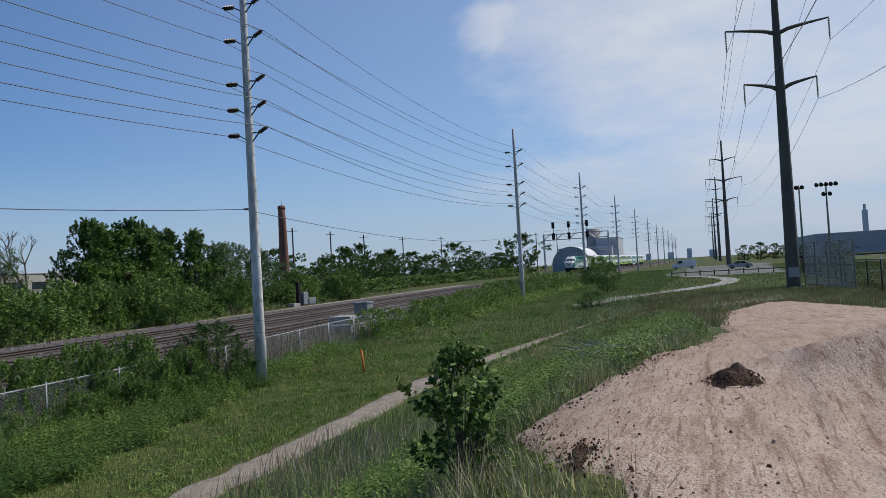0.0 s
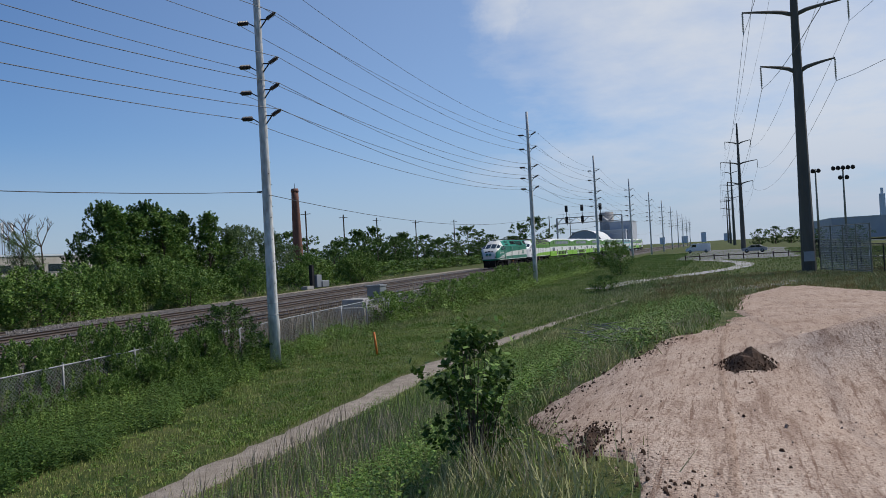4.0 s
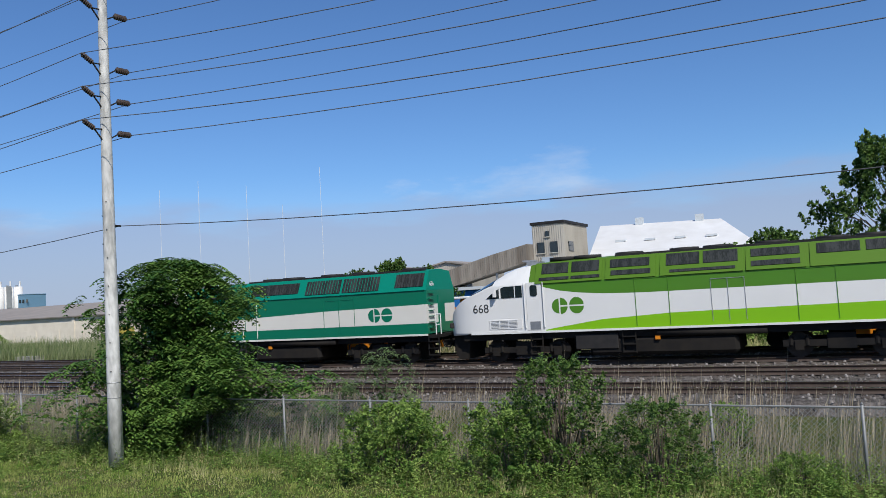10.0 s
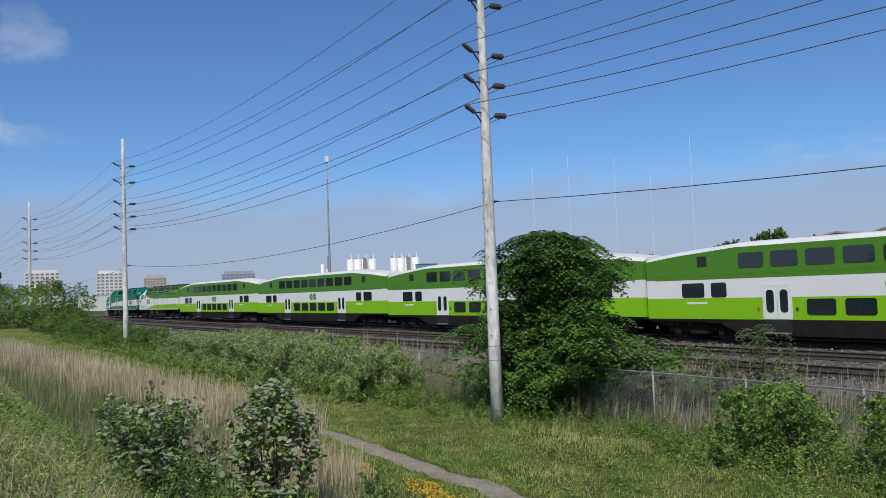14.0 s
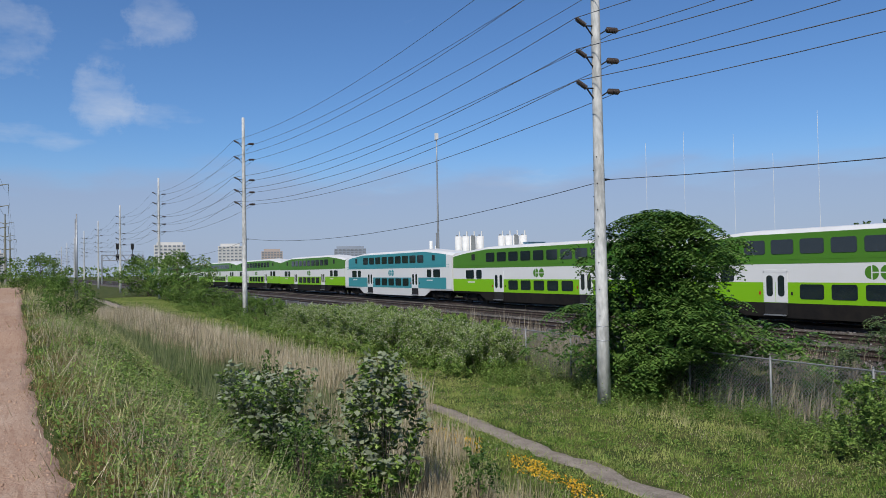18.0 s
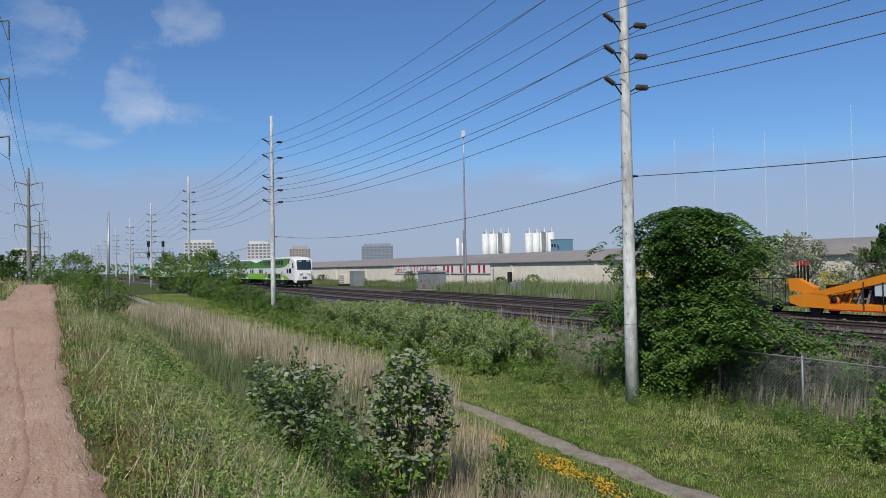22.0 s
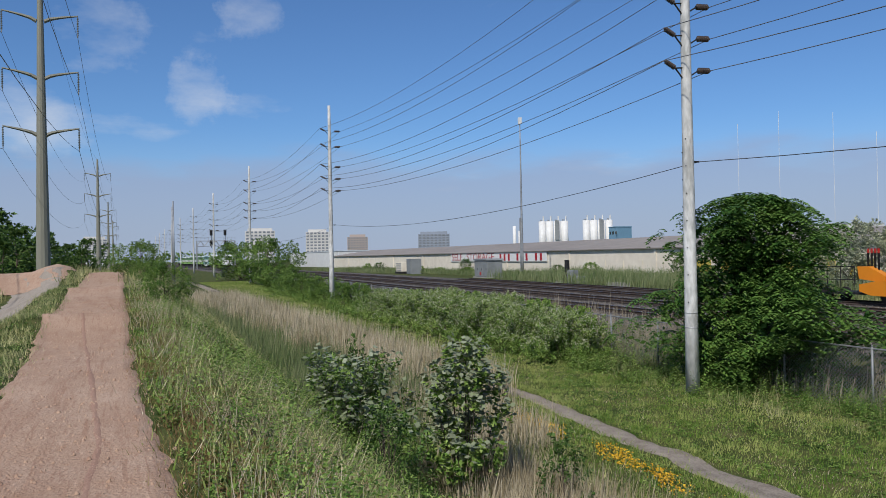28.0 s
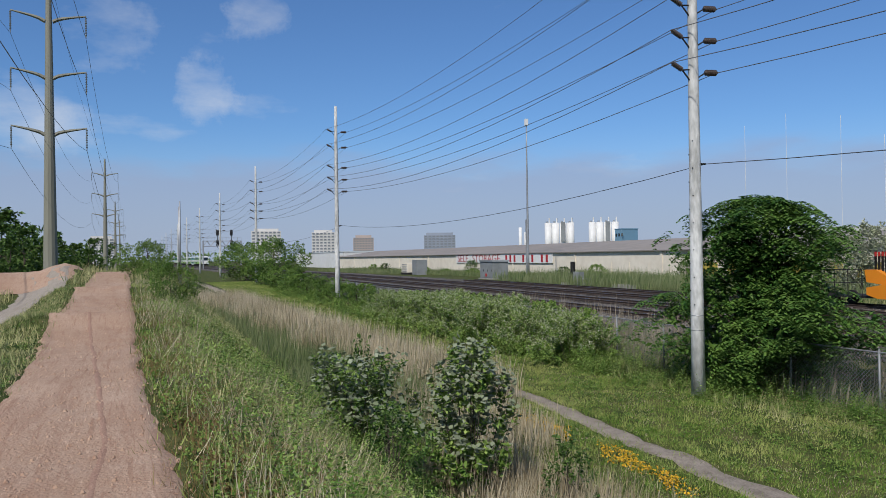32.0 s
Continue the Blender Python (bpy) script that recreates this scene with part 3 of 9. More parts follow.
track_line(TRACKS[0], (-42, 44), RAIL, -160, 190)
track_line(TRACKS[1], (-38, 40), RAIL, -160, 190)
track_line(TRACKS[2], (-30, 40), RAIL, -160, 190)
track_line(TRACKS[3], (-36, 30), SIDING, -88, 33)

# ---- chain-link fence ----
FENCE_Y = 18.4


def fence_z(x):
    return float(np.interp(x, (-75, -40, -18, 10, 28, 50, 80), (-0.9, -1.25, -1.5, -1.6, -1.35, -0.95, -0.4)))


def chain_fence(x0, x1, step=3.0):
    f = empty("chain_link_fence", pose(0, FENCE_Y, 0), "grey galvanised chain-link fence with top rail along the tracks", "fence")
    n = int(round((x1 - x0) / step))
    xs = [x0 + i * step for i in range(n + 1)]
    for a in xs:
        z = fence_z(a)
        bm = bmesh.new()
        tube(bm, (a, 0, z - 0.15), (a, 0, z + 1.86), 0.032, n=8)
        tube(bm, (a, 0, z + 1.86), (a, 0, z + 1.9), 0.036, 0.012, n=8)
        part("fence_post", bm, MESHWIRE, f, smooth=True)
    for a, b in zip(xs, xs[1:]):
        rod("top_rail", (a, 0, fence_z(a) + 1.8), (b, 0, fence_z(b) + 1.8), 0.024, MESHWIRE, f, n=6)
        # crossed wires of the mesh, a diamond every eleven centimetres
        V, Q = [], []
        h, w, c = 1.78, b - a, 0.11
        z0, z1 = fence_z(a), fence_z(b)
        for d in (1, -1):
            k = -h if d == 1 else 0.0
            while k < (w if d == 1 else w + h):
                s0, s1 = max(k, 0.0), min(k + h, w)
                if d == -1:
                    s0, s1 = max(k - h, 0.0), min(k, w)
                if s1 > s0:
                    e0, e1 = ((s0 - k), (s1 - k)) if d == 1 else ((k - s0), (k - s1))
                    p = [(a + s0, e0 + z0 + (z1 - z0) * s0 / w), (a + s1, e1 + z0 + (z1 - z0) * s1 / w)]
                    t = 0.0034
                    i = len(V)
                    V += [(p[0][0] - t, d * 0.002, p[0][1] + d * t), (p[0][0] + t, d * 0.002, p[0][1] - d * t), (p[1][0] + t, d * 0.002, p[1][1] - d * t), (p[1][0] - t, d * 0.002, p[1][1] + d * t)]
                    Q.append((i, i + 1, i + 2, i + 3))
                k += c
        put("mesh_panel", mesh_np("mesh_panel", V, Q), MESHWIRE, f)


chain_fence(-75, 47)
sign = empty("notice_sign", pose(9.3, FENCE_Y - 0.045, -0.28), "small white notice plate wired to the fence", "sign")
block("plate", -0.2, 0.2, -0.006, 0.006, -0.27, 0.27, WHITE, sign)
for zz in (0.12, -0.14):
    for k in range(3):
        block("text_bar", -0.14, 0.14 - 0.05 * (k % 2), -0.01, -0.0065, zz - 0.035 * k, zz - 0.035 * k + 0.016, BAR, sign)

# ---- utility poles and wires ----
POLE_Y = 16.3
LEVELS = (8.6, 9.6, 10.6, 12.3, 13.6)


def lathe(bm, pts, n=10):
    """One closed skin round an axis: points with their radii, in order."""
    ps = [Vector(p) for p, _ in pts]
    d = (ps[-1] - ps[0]).normalized()
    u = d.orthogonal().normalized()
    w = d.cross(u)
    rings = [[bm.verts.new(p + (u * math.cos(2 * math.pi * i / n) + w * math.sin(2 * math.pi * i / n)) * r) for i in range(n)] for p, (_, r) in zip(ps, pts)]
    for a, b in zip(rings, rings[1:]):
        for i in range(n):
            bm.faces.new((a[i], a[(i + 1) % n], b[(i + 1) % n], b[i]))
    bm.faces.new(rings[0][::-1])
    bm.faces.new(rings[-1])


def insulator_mesh(p, q, core, rim, sheds):
    """A ribbed post insulator from p to q."""
    p, q = Vector(p), Vector(q)
    pts = [(p, core * 0.7)]
    for k in range(sheds):
        for f, r in ((0.1, core), (0.4, rim), (0.75, rim * 0.88), (0.8, core)):
            pts.append((p.lerp(q, 0.05 + 0.85 * (k + f) / sheds), r))
    pts.append((q, core * 0.6))
    bm = bmesh.new()
    lathe(bm, pts, 10)
    bmesh.ops.recalc_face_normals(bm, faces=bm.faces)
    me = bpy.data.meshes.new("insulator")
    bm.to_mesh(me)
    bm.free()
    me.materials.append(PORCELAIN)
    return me


FAR_INSULATOR = insulator_mesh((0, 0.28, 0), (0, 0.78, 0.03), 0.06, 0.1, 6)
NEAR_INSULATOR = insulator_mesh((0, -0.25, 0.02), (0, -0.66, 0.22), 0.05, 0.085, 6)


def utility_pole(x, light=True):
    zb = gz(x, POLE_Y)
    p = empty("utility_pole", pose(x, POLE_Y, zb), "tall round pale concrete power pole with dark insulators", "utility pole", "power poles beside the railway")
    h = 15.75 - zb
    bm = bmesh.new()
    lathe(bm, [((0, 0, h * i / 6 - (0.3 if i == 0 else 0)), 0.215 - 0.0165 * i) for i in range(7)], 16)
    part("shaft", bm, POLE, p, smooth=True)
    for lv in LEVELS:
        z = lv - zb
        r = 0.215 - 0.1 * z / h
        # far side: level post insulator; near side: raked insulator on a bracket
        put("insulator", FAR_INSULATOR, None, p, m=pose(0, r, z))
        rod("bracket", (0, r - 0.02, z - 0.2), (0, r + 0.3, z - 0.005), 0.022, DARK, p, n=6)
        put("insulator", NEAR_INSULATOR, None, p, m=pose(0, -r, z))
        rod("bracket", (0, -r + 0.02, z - 0.28), (0, -r - 0.27, z + 0.03), 0.025, DARK, p, n=6)
        rod("bracket", (0, -r + 0.02, z + 0.05), (0, -r - 0.27, z + 0.02), 0.025, DARK, p, n=6)
    if -30 < x < 30:
        # bands and step bolts on the two near poles
        for z in (2.0, 2.45):
            rod("band", (0, 0, z), (0, 0, z + 0.025), 0.217 - 0.1 * z / h, GALV, p, n=16)
        for k in range(13):
            z = 2.8 + k * 0.42
            r, a = 0.213 - 0.1 * z / h, radians(250 if k % 2 else 300)
            rod("step_bolt", (math.cos(a) * (r - 0.01), math.sin(a) * (r - 0.01), z), (math.cos(a) * (r + 0.03), math.sin(a) * (r + 0.03), z), 0.016, DARK, p, n=6)
    rod("cable_bracket", (0, 0.1, 5.75 - zb), (0, 0.42, 5.75 - zb), 0.03, DARK, p, n=6)
    return p


POLE_X = [-424, -379, -334, -289, -244, -199, -154, -109, -64.4, -19.6, 26.2, 71.4, 111.8, 157, 202, 247, 292, 337, 382, 427, 472]
for px in POLE_X:
    utility_pole(px)


def wire(name, pts, sag, r, label, cat="wire", group="", material=None):
    """A sagging cable from support to support."""
    bm = bmesh.new()
    prev = None
    for (a, b) in zip(pts, pts[1:]):
        a, b = Vector(a), Vector(b)
        n = 14
        for i in range(n + (0 if b is not pts[-1] else 1)):
            t = i / n
            c = a.lerp(b, t)
            c.z -= sag * (b - a).length ** 2 / 2025 * 4 * t * (1 - t)
            ring = [bm.verts.new(c + Vector((0, math.cos(k * math.pi / 2) * r, math.sin(k * math.pi / 2) * r))) for k in range(4)]
            if prev:
                for k in range(4):
                    bm.faces.new((prev[k], prev[(k + 1) % 4], ring[(k + 1) % 4], ring[k]))
            prev = ring
    return tagged(part(name, bm, material or WIRE, None, smooth=True), label, cat, group)


for lv in LEVELS:
    for side in (1, -1):
        wire("power_line", [(x, POLE_Y + (0.925 if side > 0 else -0.805), lv + (0.03 if side > 0 else 0.22)) for x in POLE_X], 0.75 if side > 0 else 1.05, 0.013, "thin bare power line strung between concrete poles", "power line", "lines on the concrete poles")
wire("telephone_cable", [(x, POLE_Y + 0.42, 5.75) for x in POLE_X], 0.8, 0.012, "single low black cable strung between concrete poles", "cable", material=BLACKWIRE)

# ---- steel transmission towers ----


def transmission_tower(x, y, zb, top, arms, dark):
    t = empty("transmission_tower", pose(x, y, zb), "tapered steel transmission pole with curved cross-arms" if dark else "tapered greenish steel transmission pole with curved arms", "transmission tower", "towers along the corridor")
    h = top - zb
    # eastern towers stand against the light: their shade is in the darker colour
    steel = BACKLITSTEEL if dark else TOWERSTEEL
    bm = bmesh.new()
    lathe(bm, [((0, 0, h * i / 8 - (0.4 if i == 0 else 0)), 0.62 - 0.42 * i / 8) for i in range(9)], 12)
    part("shaft", bm, steel, t)
    for k, (az, ln) in enumerate(arms):
        for s in (-1, 1):
            bm = bmesh.new()
            lathe(bm, [((0, s * (0.3 + (ln - 0.3) * u), az - zb - 0.2 + 0.72 * (u ** 0.6)), 0.19 - 0.12 * u) for u in (q / 6 for q in range(7))], 6)
            part("cross_arm", bm, steel, t)
            bm = bmesh.new()
            zz = az - zb + 0.5
            pts = [((0, s * ln, zz + 0.1), 0.03)]
            for q in range(11):
                pts += [((0, s * ln, zz - 0.09 - q * 0.15), 0.03), ((0, s * ln, zz - 0.1 - q * 0.15), 0.1), ((0, s * ln, zz - 0.17 - q * 0.15), 0.05)]
            lathe(bm, pts + [((0, s * ln, zz - 1.95), 0.03)], 8)
            part("insulator_string", bm, GALV, t)
        bm = bmesh.new()
        tube(bm, (0, 0, az - zb - 0.55), (0, 0, az - zb + 0.15), 0.45 - 0.012 * (az - zb), n=12)
        part("collar", bm, steel, t)
    if 0 < x < 100:
        block("notice_plate", -0.66, -0.62, -0.42, 0.42, 1.2, 2.05, GREYPLATE, t, "pale grey notice plate")
    return t


ARMS = (2.95, 4.2, 2.95)
TOWERS = [(-470, -4.0, 0.6, 26, 12.5), (-340, -4.5, 0.5, 27, 13.5), (-208, -5.0, 0.4, 28, 14.2), (-75.8, -6.2, 0.2, 28.4, 14.2), (74.7, -7.1, -0.55, 32, 17.4), (205, -5.2, 0.1, 31, 16.3), (330, -5.2, 0.2, 34, 19), (455, -5.2, 0.2, 34, 19), (580, -5.2, 0.2, 34, 19)]
for x, y, zb, top, a0 in TOWERS:
    transmission_tower(x, y, zb, top, [(a0 + 4.95 * k, ARMS[k] if x > 0 else 2.95) for k in range(3)], x > 0)
for k in range(3):
    for s in (-1, 1):
        wire("transmission_line", [(x, y + s * (ARMS[k] if x > 0 else 2.95), a0 + 4.95 * k - 1.45) for x, y, zb, top, a0 in TOWERS], 0.42, 0.018, "high-voltage line hung from steel towers", "power line", "lines on the steel towers")
wire("earth_wire", [(x, y, top) for x, y, zb, top, a0 in TOWERS], 0.36, 0.012, "thin earth wire along the tops of steel towers", "power line")

# ---- the train ----
TEAL_DK = mat("bottle_green_paint", (0.0, 0.165, 0.092), (0.003, 0.148, 0.082), 0.35, scale=0.7, spread=1.0, spec=0.35)
TEAL_LT = mat("sea_green_paint", (0.0, 0.225, 0.155), (0.003, 0.20, 0.138), 0.5, scale=0.7, spread=1.0, spec=0.12)
LEAFGREEN = mat("leaf_green_paint", (0.075, 0.235, 0.018), (0.08, 0.21, 0.022), 0.4, scale=0.7, spread=1.0, spec=0.3)
LIME = mat("lime_green_paint", (0.23, 0.53, 0.006), (0.21, 0.48, 0.010), 0.38, scale=0.7, spread=1.0)
CREAM = mat("off_white_paint", (0.74, 0.73, 0.67), (0.66, 0.64, 0.58), 0.38, scale=0.7, spread=1.0)
AQUA = mat("aqua_paint", (0.045, 0.30, 0.33), (0.055, 0.27, 0.30), 0.4, scale=0.7, spread=1.0)
ROOFWHITE = mat("white_roof_paint", (0.78, 0.78, 0.77), (0.62, 0.61, 0.58), 0.5, scale=0.8, spread=0.8)
UNDER = mat("sooty_black_underframe", (0.014, 0.014, 0.015), (0.027, 0.024, 0.021), 0.75, scale=2, spec=0.06)
HOODGREEN = mat("hood_green_paint", (0.085, 0.20, 0.016), (0.09, 0.18, 0.02), 0.55, scale=0.7, spread=1.0, spec=0.15)
GRILLE = mat("dark_grille", (0.02, 0.024, 0.024), (0.045, 0.05, 0.05), 0.6, scale=14, stretch=(3, 1, 0.4), spread=0.2, spec=0.1)
WHEEL = mat("worn_wheel_steel", (0.06, 0.05, 0.044), (0.035, 0.03, 0.027), 0.6, metal=0.3, spec=0.2)
RED = mat("signal_red", (0.5, 0.03, 0.02), None, 0.4)
AMBER = mat("machine_orange", (0.78, 0.27, 0.015), (0.66, 0.21, 0.012), 0.42, scale=1.2, spread=0.9)
LAMP = mat("headlamp_glass", (0.75, 0.75, 0.7), None, 0.15)


def shell(bm, stations, section, paint):
    """A car body: at each station a half section from sill to roof ridge, mirrored; paint(strip, x) gives the material."""
    rings = []
    for x in stations:
        half = section(x)
        full = [(-y, z) for y, z in half] + [(y, z) for y, z in half[-2::-1]]
        rings.append([bm.verts.new((x + (half[k] if False else 0), y, z)) for k, (y, z) in enumerate([(p[0], p[1]) for p in full])])
    n = len(rings[0])
    for (xa, a), (xb, b) in zip(zip(stations, rings), zip(stations[1:], rings[1:])):
        for k in range(n - 1):
            s = k if k < (n - 1) // 2 else n - 2 - k
            f = bm.faces.new((a[k], b[k], b[k + 1], a[k + 1]))
            f.material_index = paint(s, (xa + xb) / 2)
        bm.faces.new((a[0], a[-1], b[-1], b[0])).material_index = 0
    # ends closed in bands
    for r, x in ((rings[0], stations[0] - 0.01), (rings[-1], stations[-1] + 0.01)):
        h = (n - 1) // 2
        for k in range(h):
            q = [r[k], r[k + 1], r[n - 2 - k], r[n - 1 - k]]
            q = [v for i, v in enumerate(q) if v not in q[:i]]
            if len(q) > 2:
                bm.faces.new(q).material_index = paint(k, x)


def rounded(w, h, r=0.09, n=4):
    pts = []
    for cx, cz, a0 in ((w / 2 - r, h / 2 - r, 0), (-w / 2 + r, h / 2 - r, 90), (-w / 2 + r, -h / 2 + r, 180), (w / 2 - r, -h / 2 + r, 270)):
        for i in range(n + 1):
            a = radians(a0 + 90 * i / n)
            pts.append((cx + r * math.cos(a), cz + r * math.sin(a)))
    return pts


def pane_mesh(name, w, h, r, material, d=0.014):
    bm = bmesh.new()
    polyprism(bm, rounded(w, h, r), -d, 0.0)
    me = bpy.data.meshes.new(name)
    bmesh.ops.recalc_face_normals(bm, faces=bm.faces)
    bm.to_mesh(me)
    bm.free()
    me.materials.append(material)
    return me


def letters(name, text, size, material, parent, m, label=""):
    """Raised lettering in the built-in font."""
    cu = bpy.data.curves.new(name, "FONT")
    cu.body, cu.size, cu.align_x, cu.align_y, cu.extrude = text, size, "CENTER", "CENTER", 0.003
    tmp = bpy.data.objects.new(name, cu)
    me = bpy.data.meshes.new_from_object(tmp)
    bpy.data.objects.remove(tmp)
    me.name = name
    me.materials.clear()
    return put(name, me, material, parent, label, m)


def emblem(parent, x, z, s, material, y):
    """Two round shapes side by side, each cut in halves: the operator's mark as plain shapes."""
    bm = bmesh.new()
    g = 0.045
    for cx, a0, a1, dx, dz in ((-0.52, 90, 270, -g, 0), (-0.52, 270, 360, g, -g), (-0.52, 0, 90, g, g), (0.52, 0, 180, 0, g), (0.52, 180, 360, 0, -g)):
        pts = [] if a1 - a0 == 180 else [(x + s * (cx + dx), z + s * dz)]
        for i in range(11):
            a = radians(a0 + (a1 - a0) * i / 10)
            pts.append((x + s * (cx + dx + 0.44 * math.cos(a)), z + s * (dz + 0.44 * math.sin(a))))
        polyprism(bm, pts, y, y + 0.006)
    return part("emblem", bm, material, parent)


def bogie(parent, xc, base, wheel_r, axles):
    b = block("truck_frame", xc - base / 2 - 0.6, xc + base / 2 + 0.6, -1.12, -0.98, 0.45, 0.72, UNDER, parent)
    bm = bmesh.new()
    for s in (-1, 1):
        for k in range(axles):
            x = xc - base / 2 + base * k / (axles - 1)
            box(bm, x - 0.16, x + 0.16, s * 1.12 - 0.06, s * 1.12 + 0.06, 0.32, 0.68)
            for d in (-0.3, 0.3):
                tube(bm, (x + d, s * 1.08, 0.5), (x + d, s * 1.08, 0.85), 0.09, n=8)
        box(bm, xc - 0.5, xc + 0.5, s * 1.05 - 0.1, s * 1.05 + 0.1, 0.35, 0.95)
    box(bm, xc - base / 2 - 0.6, xc + base / 2 + 0.6, 0.98, 1.12, 0.45, 0.72)
    box(bm, xc - 0.35, xc + 0.35, -1.0, 1.0, 0.5, 0.8)
    part("spring_gear", bm, UNDER, b)
    for k in range(axles):
        x = xc - base / 2 + base * k / (axles - 1)
        for s in (-1, 1):
            bm = bmesh.new()
            tube(bm, (x, s * 0.70, wheel_r), (x, s * 0.83, wheel_r), wheel_r, n=20)
            tube(bm, (x, s * 0.83, wheel_r), (x, s * 0.87, wheel_r), wheel_r * 0.35, n=10)
            part("wheel", bm, WHEEL, b)


COACH = 25.91
UPW = pane_mesh("upper_window", 1.3, 0.72, 0.12, GLASS)
MIDW = pane_mesh("middle_window", 1.32, 0.72, 0.12, GLASS)
MIDS = pane_mesh("small_window", 0.86, 0.72, 0.12, GLASS)
DOORW = pane_mesh("door_glass", 0.38, 1.05, 0.16, GLASS, 0.012)
VENT = pane_mesh("vent_louvre", 0.55, 0.5, 0.03, GRILLE)


def roof_top(x, cab=False):
    e = min(x, COACH - x)
    if cab and x > COACH / 2:
        return float(np.interp(x, (13, 20.5, 23.6, 24.7, 25.1, 25.35, 25.6, 25.78, 25.85), (4.85, 4.85, 4.78, 4.64, 4.45, 4.2, 3.3, 2.4, 1.9)))
    return float(np.interp(e, (0.1, 2.0, 5.5, 13), (4.36, 4.58, 4.85, 4.85)))


def coach(name, label, upper, lower, cab=False, frame_white=False):
    c = empty(name, Matrix(), label, "train car", "cars of the commuter train")
    st = [0.12, 0.6, 1.2, 2.0, 3.2, 4.4, 5.5, 7.5, 10.5, 12.955]
    st = st + [COACH - x for x in st[-2::-1]]
    if cab:
        st = [x for x in st if x < 17] + [17.5, 18.4, 19.2, 20.0, 20.8, 21.6, 22.4, 23.2, 24.0, 24.6, 25.0, 25.3, 25.55, 25.75, 25.85]

    def section(x):
        e = min(x, COACH - x)
        zb = float(np.interp(e, (0, 4.3, 5.6), (0.95, 0.95, 0.36)))
        w = 1.5
        t = roof_top(x, cab)
        z1, z2, z3 = 1.1, 2.13, 3.08
        if cab and x > 17:
            w = float(np.interp(x, (24.4, 25.2, 25.6, 25.85), (1.5, 1.42, 1.25, 1.05)))
            z3 = float(np.interp(x, (17.3, 19, 21, 23.2, 23.6), (3.08, 3.12, 3.4, 4.3, 4.5)))
            z2 = float(np.interp(x, (16.5, 18.5, 20.5, 22.8, 23.2), (2.13, 2.05, 1.75, 1.13, 1.105)))
            if x > 24.8:
                zb = 0.7
        zs = t - 0.3
        z3 = min(z3, zs - 0.02)
        z2 = min(z2, z3 - 0.02)
        return [(w - 0.06, zb), (w, min(z1, z2 - 0.01)), (w, z2), (w, z3), (w - 0.02, zs), (w * 0.78, t - 0.1), (0.0, t)]

    def paint(s, x):
        if cab and x > 23.4:
            return 3 if s else (3 if x > 24.4 else 0)
        if frame_white and min(x, COACH - x) < 1.0:
            return 3
        return (3 if frame_white and s == 0 else 0, 1, 3, 2, 4, 4)[s]

    bm = bmesh.new()
    shell(bm, st, section, paint)
    part("body", bm, [UNDER, lower, upper, WHITE, ROOFWHITE], c)
    bm = bmesh.new()
    for s in (-1.505, 1.493):
        box(bm, 0.7, COACH - (0.7 if not cab else 9), s, s + 0.012, 3.05, 3.09)
        box(bm, 0.7, COACH - (0.7 if not cab else 6), s, s + 0.012, 3.26, 3.285)
    part("belt_rail", bm, upper, c)
    for s in (-1, 1):
        back = pose(0, 0, 0) if s < 0 else pose(0, 0, 0, 0, 0, 180)

        def place(nm, me, x, z):
            put(nm, me, None, c, m=pose(x, s * 1.501, z) @ back)

        for k in range(-4, 5):
            x = 12.955 + 1.67 * k
            if not (cab and x > 19.5):
                place("upper_window", UPW, x, 3.9)
        for k in range(-2, 3):
            place("lower_window", UPW, 12.955 + 1.7 * k, 1.68)
        for x0, big in ((3.0, MIDW), (4.48, MIDS), (COACH - 3.0, MIDW), (COACH - 4.48, MIDS)):
            place("middle_window", big, x0, 2.52)
        for x0 in (3.6, COACH - 3.6):
            place("vent_louvre", VENT, x0, 3.95)
        for x0 in (7.5, COACH - 7.5):
            bm = bmesh.new()
            y = s * 1.5
            box(bm, x0 - 0.72, x0 + 0.72, min(y, y + s * 0.012), max(y, y + s * 0.012), 2.62, 2.76)
            for e in (-0.72, 0.68):
                box(bm, x0 + e, x0 + e + 0.04, min(y, y + s * 0.012), max(y, y + s * 0.012), 1.12, 2.7)
            d = part("door_frame", bm, WHITE, c)
            for e in (-0.34, 0.34):
                leaf = block("door_leaf", x0 + e - 0.325, x0 + e + 0.325, min(y, y + s * 0.008), max(y, y + s * 0.008), 1.12, 2.62, WHITE, d)
                put("door_glass", DOORW, None, d, m=pose(x0 + e, s * 1.51, 1.95) @ back)
                block("lower_panel", x0 + e - 0.32, x0 + e + 0.32, min(y + s * 0.009, y + s * 0.012), max(y + s * 0.009, y + s * 0.012), 1.13, 2.12, WHITE, leaf)
            block("door_step", x0 - 0.62, x0 + 0.62, min(y, y + s * 0.16), max(y, y + s * 0.16), 0.46, 0.52, GALV, d)
            block("step_well", x0 - 0.66, x0 + 0.66, min(y - s * 0.02, y + s * 0.01), max(y - s * 0.02, y + s * 0.01), 0.5, 1.1, DARK, d)
            for q, mm in ((0.95, DARK), (-0.95, RED)):
                block("door_button", x0 + q - 0.05, x0 + q + 0.05, min(y, y + s * 0.015), max(y, y + s * 0.015), 1.5, 1.66, mm, d)
        em = emblem(c, 0, 0, 0.68, upper, -0.003)
        em.matrix_basis = pose(12.955, s * 1.504, 2.6) @ back
        for x0 in (3.2, COACH - 4.4):
            bars = block("lettering_bar", -0.6, 0.6, -0.006, 0.0, -0.05, 0.05, WHITE, c)
